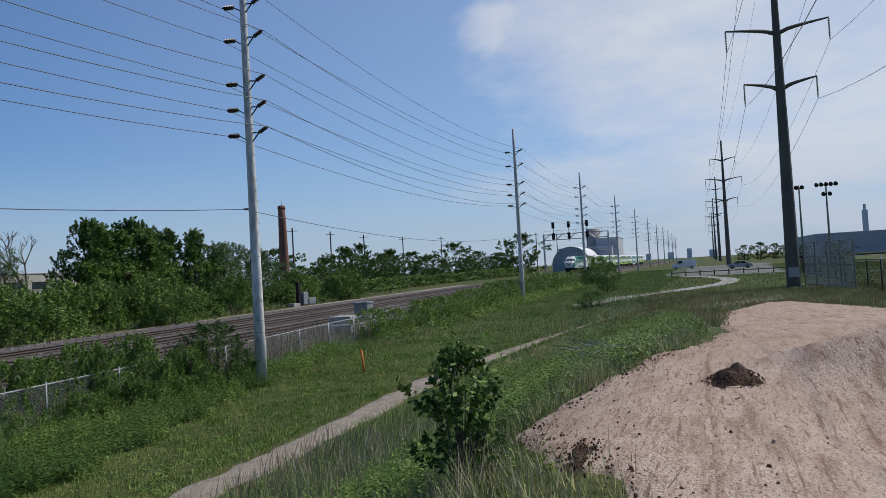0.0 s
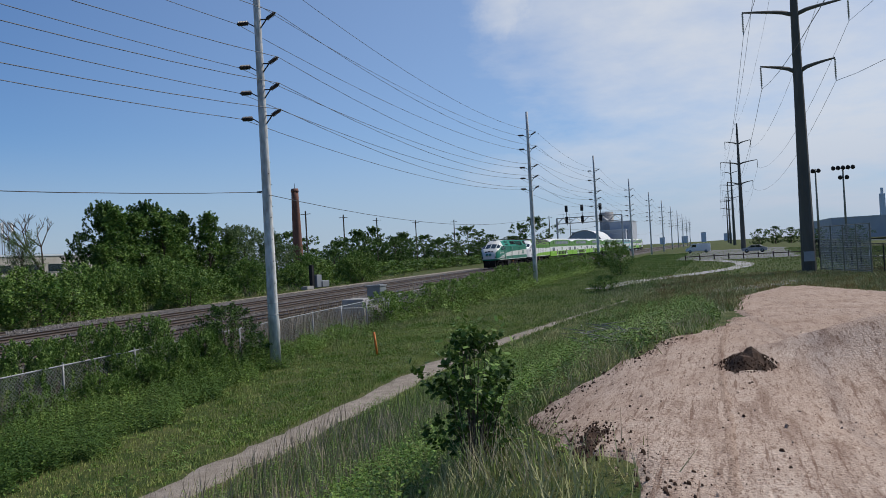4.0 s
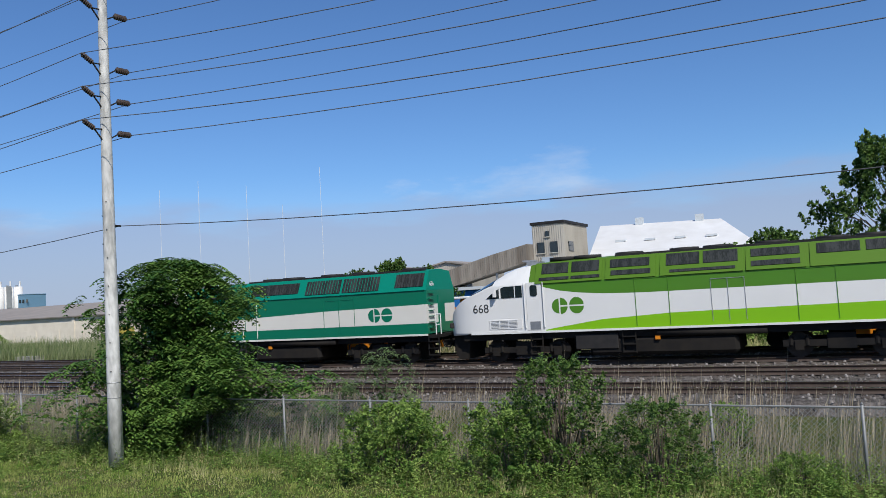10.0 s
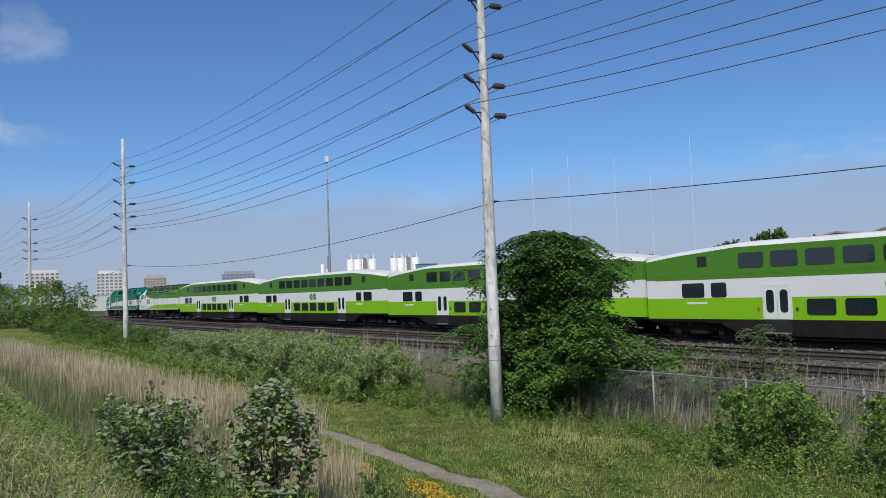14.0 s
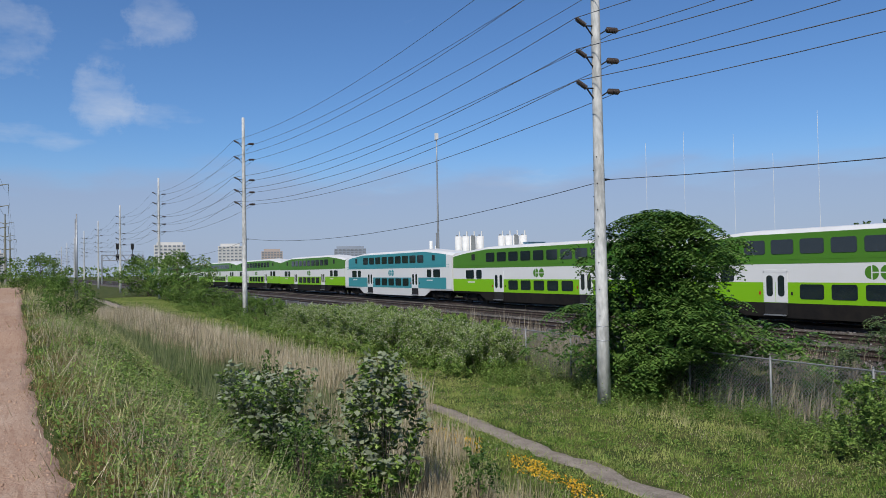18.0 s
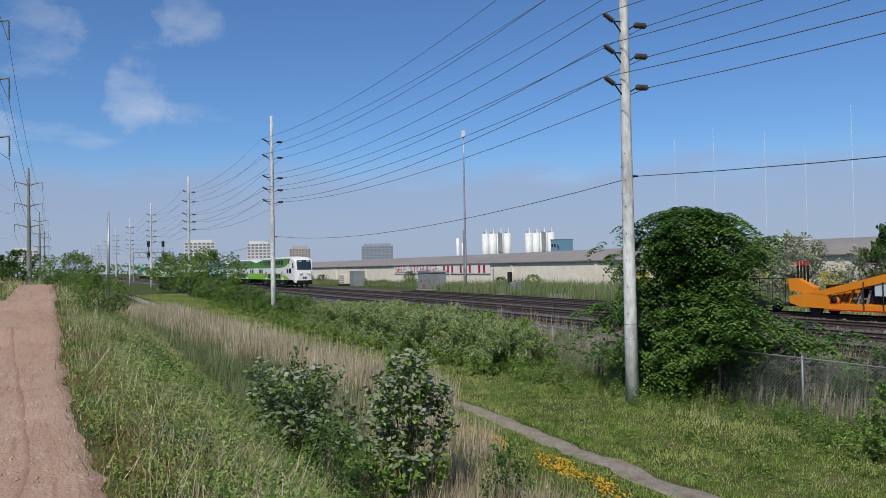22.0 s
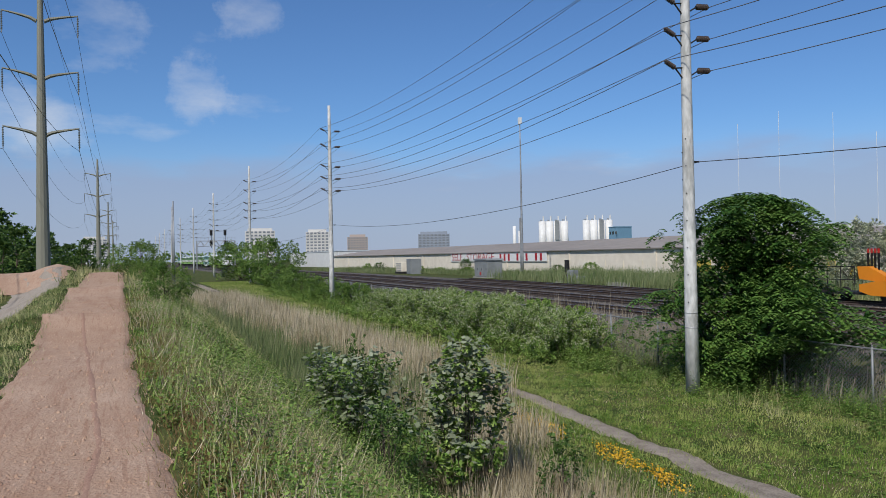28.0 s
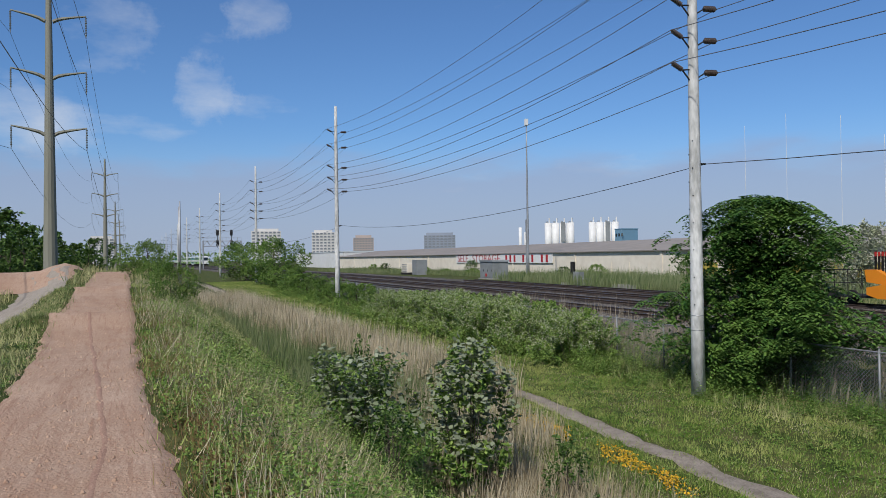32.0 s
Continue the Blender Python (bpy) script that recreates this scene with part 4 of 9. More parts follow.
            bars.matrix_basis = pose(x0, s * 1.502, 1.88) @ back
    for x0 in ((0.06,) if cab else (0.06, COACH - 0.06)):
        block("gangway_bellows", x0 - 0.14, x0 + 0.14, -0.75, 0.75, 1.15, 3.5, RUBBER, c)
    for x0, x1, z0, z1 in ((0.2, 5.0, 0.85, 1.0), (COACH - 5.0, COACH - 0.5, 0.85, 1.0)):
        block("end_sill", x0, x1, -1.25, 1.25, z0, z1, UNDER, c)
    for x0, x1 in ((6.2, 10.5), (14.5, 19.5)):
        block("belly_pan", x0, x1, -1.2, 1.2, 0.25, 0.4, UNDER, c)
    for xc in (3.0, COACH - 3.0):
        bogie(c, xc, 2.59, 0.42, 2)
    if cab:
        # windscreen wrapped across the sloping nose, lamps and skirt
        bm = bmesh.new()
        def face(z):
            return float(np.interp(-z, (-4.45, -4.2, -3.3, -2.4), (25.1, 25.35, 25.6, 25.78)))
        grid = []
        for z in (4.22, 3.9, 3.4, 3.0, 2.72):
            grid.append([bm.verts.new((face(z) + (0.07 if abs(y) < 0.8 else 0.03 if abs(y) < 1.0 else -0.06), y * (1.0 if z < 4.1 else 0.92), z)) for y in (-1.14, -0.95, -0.5, 0.0, 0.5, 0.95, 1.14)])
        back = [[bm.verts.new(v.co - Vector((0.3, 0, 0))) for v in r] for r in grid]
        for i in range(4):
            for k in range(6):
                bm.faces.new((grid[i][k], grid[i][k + 1], grid[i + 1][k + 1], grid[i + 1][k]))
        for k in range(6):
            bm.faces.new((grid[0][k], back[0][k], back[0][k + 1], grid[0][k + 1]))
            bm.faces.new((grid[4][k], grid[4][k + 1], back[4][k + 1], back[4][k]))
        for i in range(4):
            bm.faces.new((grid[i][0], grid[i + 1][0], back[i + 1][0], back[i][0]))
            bm.faces.new((grid[i][6], back[i][6], back[i + 1][6], grid[i + 1][6]))
        part("windscreen", bm, GLASS, c)
        block("destination_panel", 25.42, 25.5, -0.85, -0.35, 3.98, 4.12, WHITE, c)
        block("destination_panel", 25.42, 25.5, 0.35, 0.85, 3.98, 4.12, WHITE, c)
        rod("wiper", (25.76, -0.3, 2.75), (25.7, 0.15, 3.4), 0.02, DARK, c, n=5)
        fm = emblem(c, 0, 0, 0.34, BAR, -0.004)
        fm.matrix_basis = pose(25.91, 0, 1.45, 0, 0, 90)
        for s in (-1, 1):
            rod("headlamp", (25.75, s * 0.72, 2.05), (25.98, s * 0.72, 2.05), 0.14, LAMP, c, n=14)
            rod("marker_lamp", (25.75, s * 0.42, 2.1), (25.96, s * 0.42, 2.1), 0.07, RED, c, n=12)
            solid("cab_side_window", [(24.15, 3.0), (24.95, 3.0), (24.6, 3.75), (24.15, 3.8)], s * 1.5 - 0.012, s * 1.5 + 0.012, GLASS, c)
            block("cab_door_window", 23.1, 23.65, s * 1.505 - 0.01, s * 1.505 + 0.01, 2.85, 3.5, GLASS, c)
            block("mirror", 23.5, 23.65, s * 1.62 - 0.08, s * 1.62 + 0.08, 2.95, 3.45, WHITE, c)
        block("bumper_skirt", 25.2, 25.95, -1.2, 1.2, 0.45, 1.05, UNDER, c, r=0.08)
        letters("car_number", "335", 0.3, BAR, c, pose(23.4, -1.512, 2.25, 90))
    return c


def locomotive(name, label, scheme, number):
    """Streamlined diesel locomotive; its nose is at the low end of x."""
    c = empty(name, Matrix(), label, "locomotive", "engines of the commuter train")
    old = scheme == "old"
    st = [0.32, 0.42, 0.6, 0.85, 1.1, 1.4, 1.8, 2.2, 2.6, 2.97, 3.4, 4.03, 4.7, 5.4, 6.2, 7.0, 8.0, 9.0, 10.0, 11.0, 12.0, 13.0, 14.0, 15.0, 16.0, 17.5, 19.0, 20.1]

    def crest(x):
        """Half width, crown, shoulder edge and side top of the streamlined cab and hood."""
        w = float(np.interp(x, (0.32, 0.42, 0.6, 0.85, 1.1, 1.4, 1.8, 2.2), (0.62, 0.86, 1.08, 1.25, 1.36, 1.45, 1.505, 1.52)))
        top = float(np.interp(x, (0.32, 0.42, 0.6, 0.95, 1.4, 2.97, 3.4, 4.03, 5.3, 9, 20.1), (2.05, 2.28, 2.55, 2.92, 3.23, 4.0, 4.2, 4.42, 4.57, 4.62, 4.6)))
        sh = min(3.55, top - float(np.interp(x, (0.32, 0.95, 1.4, 2.97, 3.4, 4.1), (0.08, 0.12, 0.2, 0.4, 0.58, 0.88))))
        re = max(sh + 0.03, top - 0.1)
        wr = float(np.interp(x, (0.32, 0.7, 1.4, 2.97, 4.5, 6), (0.5, 0.78, 0.9, 0.92, 1.05, 1.08)))
        return w, top, sh, re, min(wr, w)

    def section(x):
        w, top, sh, re, wr = crest(x)
        if old:
            b1 = float(np.interp(x, (0.9, 5.2, 9, 20.1), (1.53, 1.83, 1.92, 1.94)))
            b2 = float(np.interp(x, (0.9, 2.5, 5.2, 9, 14, 20.1), (1.56, 1.85, 2.36, 2.6, 2.76, 2.86)))
        else:
            b1 = float(np.interp(x, (5.3, 6.0, 8, 11, 20.1), (1.45, 1.56, 1.84, 2.0, 2.12)))
            b2 = float(np.interp(x, (4.4, 5.0, 6.0, 7.5, 9.5, 20.1), (sh - 0.01, 3.5, 3.2, 2.98, 2.9, 2.9)))
        b2 = min(b2, sh - 0.01)
        b1 = min(b1, b2 - 0.01)
        zb = 1.43 if x > 1.6 else float(np.interp(x, (0.32, 1.6), (1.3, 1.36)))
        b1 = max(b1, zb + 0.02)
        b2 = max(b2, b1 + 0.01)
        return [(w, zb), (w, b1), (w, b2), (w, max(sh, b2 + 0.01)), (wr, max(re, b2 + 0.03)), (0.0, top)]

    def paint(s, x):
        if old:
            if x < 0.62 and s >= 2:
                return 3
            if s == 4:
                return 3 if x < 6.2 else 2
            if s == 3:
                return 3 if x < 4.1 else 2
            return (1, 3, 1)[s]
        if x < 4.5:
            return 3
        return (4, 3, 1, 2, 2)[s] if x > 5.3 else (3, 3, 1, 2, 2)[s]

    bm = bmesh.new()
    shell(bm, st, section, paint)
    for f in bm.faces:
        # rounded nose, flat hood panels
        f.smooth = 0.36 < f.calc_center_median().x < 4.2
    mats = [UNDER, TEAL_DK if old else LEAFGREEN, TEAL_LT if old else HOODGREEN, CREAM if old else WHITE, LIME]
    part("body", bm, mats, c)
    trim = CREAM if old else WHITE
    accent = TEAL_DK if old else LEAFGREEN
    hood = TEAL_LT if old else HOODGREEN
    bm = bmesh.new()
    for s in (-1, 1):
        box(bm, 1.7, 20.1, s * 1.53 - 0.02, s * 1.53 + 0.02, 1.34, 1.43)
    part("sill_stripe", bm, trim, c)

    def slope(nm, x0, x1, u0, u1, lift, material):
        """A slab on the inclined shoulder of the hood, one for each side."""
        made = []
        for s in (-1, 1):
            bm = bmesh.new()
            q = []
            for u in (u0, u1):
                y, z = 1.52 - 0.44 * u, 3.55 + 0.93 * u
                for d in (-0.02, lift):
                    q.append((s * (y + d * 0.9), z + d * 0.43))
            order = [q[0], q[1], q[3], q[2]]
            va = [bm.verts.new((x0, y, z)) for y, z in order]
            vb = [bm.verts.new((x1, y, z)) for y, z in order]
            bm.faces.new(va)
            bm.faces.new(vb[::-1])
            for i in range(4):
                j = (i + 1) % 4
                bm.faces.new((va[i], va[j], vb[j], vb[i]))
            made.append(part(nm, bm, material, c))
        return made

    if old:
        slope("hood_ridge", 5.35, 20.05, -0.02, 0.03, 0.05, hood)
        for x0, x1, u0, u1 in ((5.6, 7.5, 0.62, 0.8), (5.6, 7.5, 0.2, 0.38), (9.1, 12.3, 0.25, 0.85), (12.8, 15.0, 0.12, 0.88), (15.15, 17.35, 0.12, 0.88), (18.3, 19.9, 0.2, 0.9)):
            g = slope("grille", x0, x1, u0, u1, 0.03, GRILLE)
            n = int((x1 - x0) / 0.16)
            for s, side in zip((-1, 1), g):
                bmx = bmesh.new()
                for i in range(1, n):
                    x = x0 + (x1 - x0) * i / n
                    ya, za, yb, zb2 = 1.52 - 0.44 * u0, 3.55 + 0.93 * u0, 1.52 - 0.44 * u1, 3.55 + 0.93 * u1
                    tube(bmx, (x, s * (ya + 0.04), za + 0.02), (x, s * (yb + 0.04), zb2 + 0.02), 0.012, n=4)
                part("grille_screen", bmx, hood if x0 > 12 and x0 < 18 else DARK, side)
    else:
        for x0, x1 in ((5.0, 8.1), (8.25, 10.4), (10.6, 13.9), (14.0, 16.2), (16.35, 19.95)):
            slope("hood_box", x0, x1, -0.02, 0.97, 0.05, hood)
        for x0, x1, u0, u1 in ((5.3, 6.55, 0.42, 0.92), (6.7, 7.95, 0.42, 0.92), (5.2, 6.6, 0.1, 0.24), (6.7, 8.0, 0.1, 0.24), (8.45, 10.15, 0.5, 0.88), (8.5, 10.2, 0.14, 0.36), (10.85, 12.2, 0.42, 0.95), (12.35, 13.7, 0.42, 0.95), (11.0, 13.6, 0.1, 0.22), (14.2, 16.0, 0.55, 0.88), (14.2, 16.0, 0.14, 0.36), (16.6, 18.1, 0.5, 0.92), (18.3, 19.7, 0.5, 0.92)):
            slope("grille", x0, x1, u0, u1, 0.075, GRILLE)
    # roof gear
    for x0 in ((9.6, 11.0, 13.6, 15.6, 18.7) if old else (5.9, 7.1, 9.0, 11.4, 12.8, 14.9, 17.2, 18.6)):
        rod("roof_fan", (x0, 0, 4.55), (x0, 0, 4.72), 0.62, DARK, c, n=18)
    bm = bmesh.new()
    for s in (-1, 1):
        box(bm, 8.6, 19.8, s * 0.9 - 0.05, s * 0.9 + 0.05, 4.52, 4.62)
    part("roof_walk", bm, DARK, c)
    bm = bmesh.new()
    for k in range(3):
        tube(bm, (4.3 + 0.12 * k, -0.2 + 0.2 * k, 4.62), (3.95 + 0.12 * k, -0.2 + 0.2 * k, 4.68), 0.07, 0.03, 8)
    box(bm, 4.2, 4.9, -0.3, 0.3, 4.45, 4.6)
    part("horn", bm, GALV, c)
    # cab glazing and doors: two panes in front, a quarter pane on each shoulder
    def skin(x, y):
        w, top, sh, re, wr = crest(x)
        k = abs(y)
        z = top - (top - re) * k / wr if k <= wr else re - (re - sh) * (k - wr) / max(w - wr, 0.01)
        return Vector((x, y, z))

    for ya, yb, xa, xb in ((0.05, 0.84, 1.5, 2.82), (0.95, 1.42, 1.72, 2.86)):
        for s in (-1, 1):
            bm = bmesh.new()
            out = Vector((-0.5, 0.25 * s if yb > 1 else 0.0, 0.86)) * 0.03
            rows = []
            for i in range(5):
                x = xa + (xb - xa) * i / 4
                ye = min(yb, crest(x)[0] - 0.05)
                rows.append([skin(x, s * (ya + (ye - ya) * j / 3)) for j in range(4)])
            hi = [[bm.verts.new(p + out) for p in r] for r in rows]
            lo = [[bm.verts.new(p - out) for p in r] for r in rows]
            for i in range(4):
                for j in range(3):
                    bm.faces.new((hi[i][j], hi[i][j + 1], hi[i + 1][j + 1], hi[i + 1][j]))
            rim = [(0, j) for j in range(4)] + [(i, 3) for i in range(1, 5)] + [(4, j) for j in (2, 1, 0)] + [(i, 0) for i in (3, 2, 1)]
            for (i, j), (k, m) in zip(rim, rim[1:] + rim[:1]):
                bm.faces.new((hi[i][j], lo[i][j], lo[k][m], hi[k][m]))
            part("windscreen", bm, GLASS, c)
    for yy in (-0.48, 0.0, 0.48):
        p = skin(0.78, yy)
        block("number_board", -0.05, 0.05, -0.19, 0.19, -0.11, 0.11, DARK, c, r=0.03).matrix_basis = Matrix.Translation(p) @ pose(0, 0, 0, 0, 38, 0)
    for s in (-1, 1):
        y0, y1 = (s * 1.525 - 0.014, s * 1.525 + 0.014)
        solid("cab_side_window", [(2.55, 2.98), (4.35, 2.98), (4.35, 3.52), (3.5, 3.5), (3.05, 3.36)], y0, y1, GLASS, c)
        for a, b in ((3.22, 3.3), (3.98, 4.02)):
            block("window_bar", a, b, y0 - 0.004, y1 + 0.004, 2.97, 3.52, trim if not old else TEAL_DK, c)
        d = block("cab_door", 4.55, 5.3, s * 1.525 - 0.012, s * 1.525 + 0.012, 1.46, 3.62, accent if old else WHITE, c, r=0.008)
        put("door_window", pane_mesh("door_window", 0.34, 0.5, 0.1, GLASS), None, d, m=pose(4.92, s * 1.545, 3.25) @ (pose(0, 0, 0) if s < 0 else pose(0, 0, 0, 0, 0, 180)))
        block("kick_plate", 4.68, 5.18, s * 1.54 - 0.006, s * 1.54 + 0.006, 1.5, 1.86, GALV if not old else DARK, d)
        for xx in (4.48, 5.38):
            bm = bmesh.new()
            tube(bm, (xx, s * 1.6, 1.6), (xx, s * 1.6, 3.6), 0.022, n=6)
            for zz in (1.6, 3.6):
                tube(bm, (xx, s * 1.5, zz), (xx, s * 1.6, zz), 0.02, n=6)
            part("grab_rail", bm, WHITE, c)
        v = block("sill_vent", 2.65, 4.3, s * 1.53 - 0.012, s * 1.53 + 0.012, 1.55, 2.0, trim, c, r=0.01)
        bm = bmesh.new()
        for k in range(6):
            for a in (2.75, 3.2, 3.65):
                box(bm, a, a + 0.4, s * 1.545 - 0.006, s * 1.545 + 0.006, 1.62 + k * 0.06, 1.645 + k * 0.06)
        part("vent_louvre", bm, GALV, v)
        for xx in ((8.7, 9.5), ) if old else ((9.5, 10.9), (15.8, 17.2)):
            bm = bmesh.new()
            for e in xx:
                box(bm, e - 0.012, e + 0.012, s * 1.53 - 0.01, s * 1.53 + 0.01, 1.5, 3.5)
            box(bm, xx[0], xx[1], s * 1.53 - 0.01, s * 1.53 + 0.01, 3.49, 3.515)
            part("hood_door_seam", bm, accent if old else LEAFGREEN, c)
        for xx in ((14.0, 15.9), ) if old else ((12.6, 13.9), ):
            bm = bmesh.new()
            for e in xx + ((xx[0] + xx[1]) / 2,):
                box(bm, e - 0.01, e + 0.01, s * 1.53 - 0.008, s * 1.53 + 0.008, 1.6, 3.3)
            box(bm, xx[0], xx[1], s * 1.53 - 0.008, s * 1.53 + 0.008, 3.29, 3.31)
            part("access_panel_seam", bm, accent if old else GALV, c)
        if old:
            for xx in (8.6, 9.6):
                rod("grab_rail", (xx, s * 1.6, 1.5), (xx, s * 1.6, 3.35), 0.022, CREAM, c, n=6)
        # ladders under the doors, handrails at the rear platform
        for xx in (4.9, 9.1, 20.35):
            bm = bmesh.new()
            for e in (-0.28, 0.28):
                box(bm, xx + e - 0.02, xx + e + 0.02, s * 1.42 - 0.03, s * 1.42 + 0.03, 0.35, 1.4)
            for k in range(3):
                box(bm, xx - 0.28, xx + 0.28, s * 1.42 - 0.1, s * 1.42 + 0.06, 0.38 + 0.33 * k, 0.42 + 0.33 * k)
            part("boarding_steps", bm, UNDER, c)
        em = emblem(c, 0, 0, 0.72 if old else 0.75, accent, -0.003)
        em.matrix_basis = pose(17.45 if old else 6.5, s * 1.524, 2.42 if old else 2.5) @ (pose(0, 0, 0) if s < 0 else pose(0, 0, 0, 0, 0, 180))
        block("lamp_recess", -0.06, 0.06, -0.24, 0.24, -0.13, 0.13, DARK, c, r=0.04).matrix_basis = pose(0.56, s * 0.95, 1.8, 0, 0, s * 48)
        rod("headlamp", (0.66, s * 0.86, 1.8), (0.44, s * 0.86, 1.8), 0.1, LAMP, c, n=14)
        block("side_mirror", 3.02, 3.12, s * 1.72 - 0.1, s * 1.72 + 0.1, 3.05, 3.42, trim, c)
    em = emblem(c, 0, 0, 0.5, accent, -0.004)
    em.matrix_basis = pose(0.36, 0, 2.22, 0, 0, -90) @ pose(0, 0, 0, -26)
    letters("engine_number", number, 0.56, CREAM if old else BAR, c, pose(2.25, -1.526, 2.52, 90, 0, -0.4), "white painted number" if old else "black painted number")
    letters("rear_number", number, 0.3, WHITE, c, pose(20.115, -0.9, 3.85, 90, 0, 90))
    if old:
        solid("trillium_mark", [(2.95, 2.4), (3.25, 2.5), (3.02, 2.66)], -1.53, -1.524, CREAM, c)
        block("lettering_bar", 3.35, 4.25, -1.532, -1.525, 2.46, 2.57, CREAM, c)
    # rear bulkhead fittings
    for k in range(7):
        block("ladder_rung", 20.1, 20.2, -1.35, -0.85, 1.7 + k * 0.28, 1.73 + k * 0.28, accent, c)
    block("rear_door", 20.1, 20.125, -0.35, 0.35, 1.5, 3.3, accent, c)
    block("end_platform", 20.1, 20.55, -1.45, 1.45, 1.22, 1.38, UNDER, c)
    bm = bmesh.new()
    for yy in (-1.4, -0.9, 0.9, 1.4):
        tube(bm, (20.5, yy, 1.35), (20.5, yy, 2.35), 0.025, n=6)
    for a, b in ((-1.4, -0.9), (0.9, 1.4)):
        for zz in (1.85, 2.35):
            tube(bm, (20.5, a, zz), (20.5, b, zz), 0.025, n=6)
    part("end_railing", bm, WHITE, c)
    # running gear
    block("fuel_tank", 7.3, 13.5, -1.35, 1.35, 0.25, 1.05, UNDER, c, r=0.15)
    block("battery_box", 6.7, 8.6, -1.42, -1.0, 0.55, 1.2, DARK, c, r=0.03)
    rod("air_reservoir", (10.3, -1.36, 1.15), (14.6, -1.36, 1.15), 0.14, UNDER, c, n=12)
    block("underframe", 1.2, 20.2, -1.3, 1.3, 1.05, 1.36, UNDER, c)
    block("sand_box", 10.2, 10.4, -1.46, -1.36, 0.9, 1.05, AMBER, c)
    bogie(c, 4.25, 3.0, 0.5, 2)
    bogie(c, 17.2, 3.0, 0.5, 2)
    solid("pilot_plow", [(0.5, 1.32), (1.4, 1.32), (1.2, 0.18), (0.75, 0.18), (0.55, 0.45)], -0.95, 0.95, UNDER, c)
    block("coupler", -0.05, 0.6, -0.12, 0.12, 0.75, 1.0, UNDER, c)
    block("rear_coupler", 20.3, 20.78, -0.12, 0.12, 0.75, 1.0, UNDER, c)
    bm = bmesh.new()
    for yy in (-0.5, -0.35, 0.4, 0.55):
        pts = [(20.25, yy, 1.2), (20.45, yy, 0.75), (20.7, yy, 0.7), (20.9, yy, 1.0)]
        for a, b in zip(pts, pts[1:]):
            tube(bm, a, b, 0.03, n=6)
    part("air_hose", bm, RUBBER, c)
    return c


LEAD = 20.73
lead_engine = locomotive("lead_locomotive", "dark green and cream streamlined diesel locomotive pulling a train", "old", "636")
second_engine = locomotive("second_locomotive", "white and green streamlined diesel locomotive coupled second", "new", "668")
first_coach = coach("bilevel_coach", "green, white and lime double-deck passenger coach", LEAFGREEN, LIME)
CARS = [(lead_engine, 0.0, 10.4), (second_engine, LEAD, 10.4)]
for k in range(5):
    CARS.append((first_coach if k == 0 else copy_thing(first_coach, Matrix()), 2 * LEAD + COACH * k, COACH / 2))
CARS.append((coach("bilevel_coach", "aqua and white older double-deck passenger coach", AQUA, AQUA, frame_white=True), 2 * LEAD + COACH * 5, COACH / 2))
CARS.append((copy_thing(first_coach, Matrix()), 2 * LEAD + COACH * 6, COACH / 2))
CARS.append((coach("cab_car", "white-fronted double-deck driving trailer at the train's tail", LEAFGREEN, LIME, cab=True), 2 * LEAD + COACH * 7, COACH / 2))


def train_at(t):
    """Place of the leading coupler along the line."""
    return float(np.interp(t, (0, 2, 5, 6, 7, 8, 9, 10, 11, 13, 14, 15, 18, 19, 20, 21, 23, 28, 32), (210, 170.5, 95.2, 69.2, 42.3, 15.4, -11.6, -38.4, -65.4, -119.4, -146.7, -174.4, -257.2, -285.0, -312.6, -340.0, -395.0, -532.0, -642.0)))


def motions():
    for ob, start, mid in CARS:
        rows = []
        for k in range(33):
            x = train_at(k) + start
            rows.append((k, pose(x, TRACKS[2], RAIL_Z + float(rise(x + mid)))))
        walk(ob, rows)

# ---- plants ----


def unit(v):
    return v / np.maximum(np.linalg.norm(v, axis=-1, keepdims=True), 1e-9)


def leaf_quads(centres, length, width, rnd, droop=0.25, up=0.5, d=None):
    """Pointed leaf blades at the centres, along d or turned at random, mostly facing up."""
    n = len(centres)
    if d is None:
        d = unit(rnd.normal(size=(n, 3)) * np.array((1, 1, 0.6)) + np.array((0, 0, -droop)))
    nrm = unit(rnd.normal(size=(n, 3)) + np.array((0, 0, up * 2)))
    s = unit(np.cross(d, nrm))
    L = (length * rnd.uniform(0.65, 1.25, n))[:, None]
    W = (width * rnd.uniform(0.7, 1.2, n))[:, None]
    p = centres
    V = np.stack([p - d * L * 0.5, p + s * W * 0.5 - d * L * 0.05, p + d * L * 0.5, p - s * W * 0.5 - d * L * 0.05], 1)
    return V


def quad_mesh(name, V):
    n = len(V)
    return mesh_np(name, V.reshape(-1, 3), np.arange(n * 4).reshape(n, 4))


def crown_clusters(n, h0, h1, radius, shape, rnd, rough=0.35):
    """Centres of leaf clumps in an uneven crown; shape(u) is the relative radius at the height share u."""
    out = []
    ph = rnd.uniform(0, 6.28, 4)
    while len(out) < n:
        u, a = rnd.uniform(0, 1), rnd.uniform(0, 2 * math.pi)
        lump = 1 + rough * (0.5 * math.sin(3 * a + ph[0] + 4 * u) + 0.5 * math.sin(5 * a - 7 * u + ph[1]) + 0.4 * math.sin(11 * u + ph[2]))
        r = radius * shape(u) * lump * math.sqrt(rnd.uniform(0.3, 1.0))
        out.append((r * math.cos(a), r * math.sin(a), h0 + (h1 - h0) * u))
    return np.array(out)


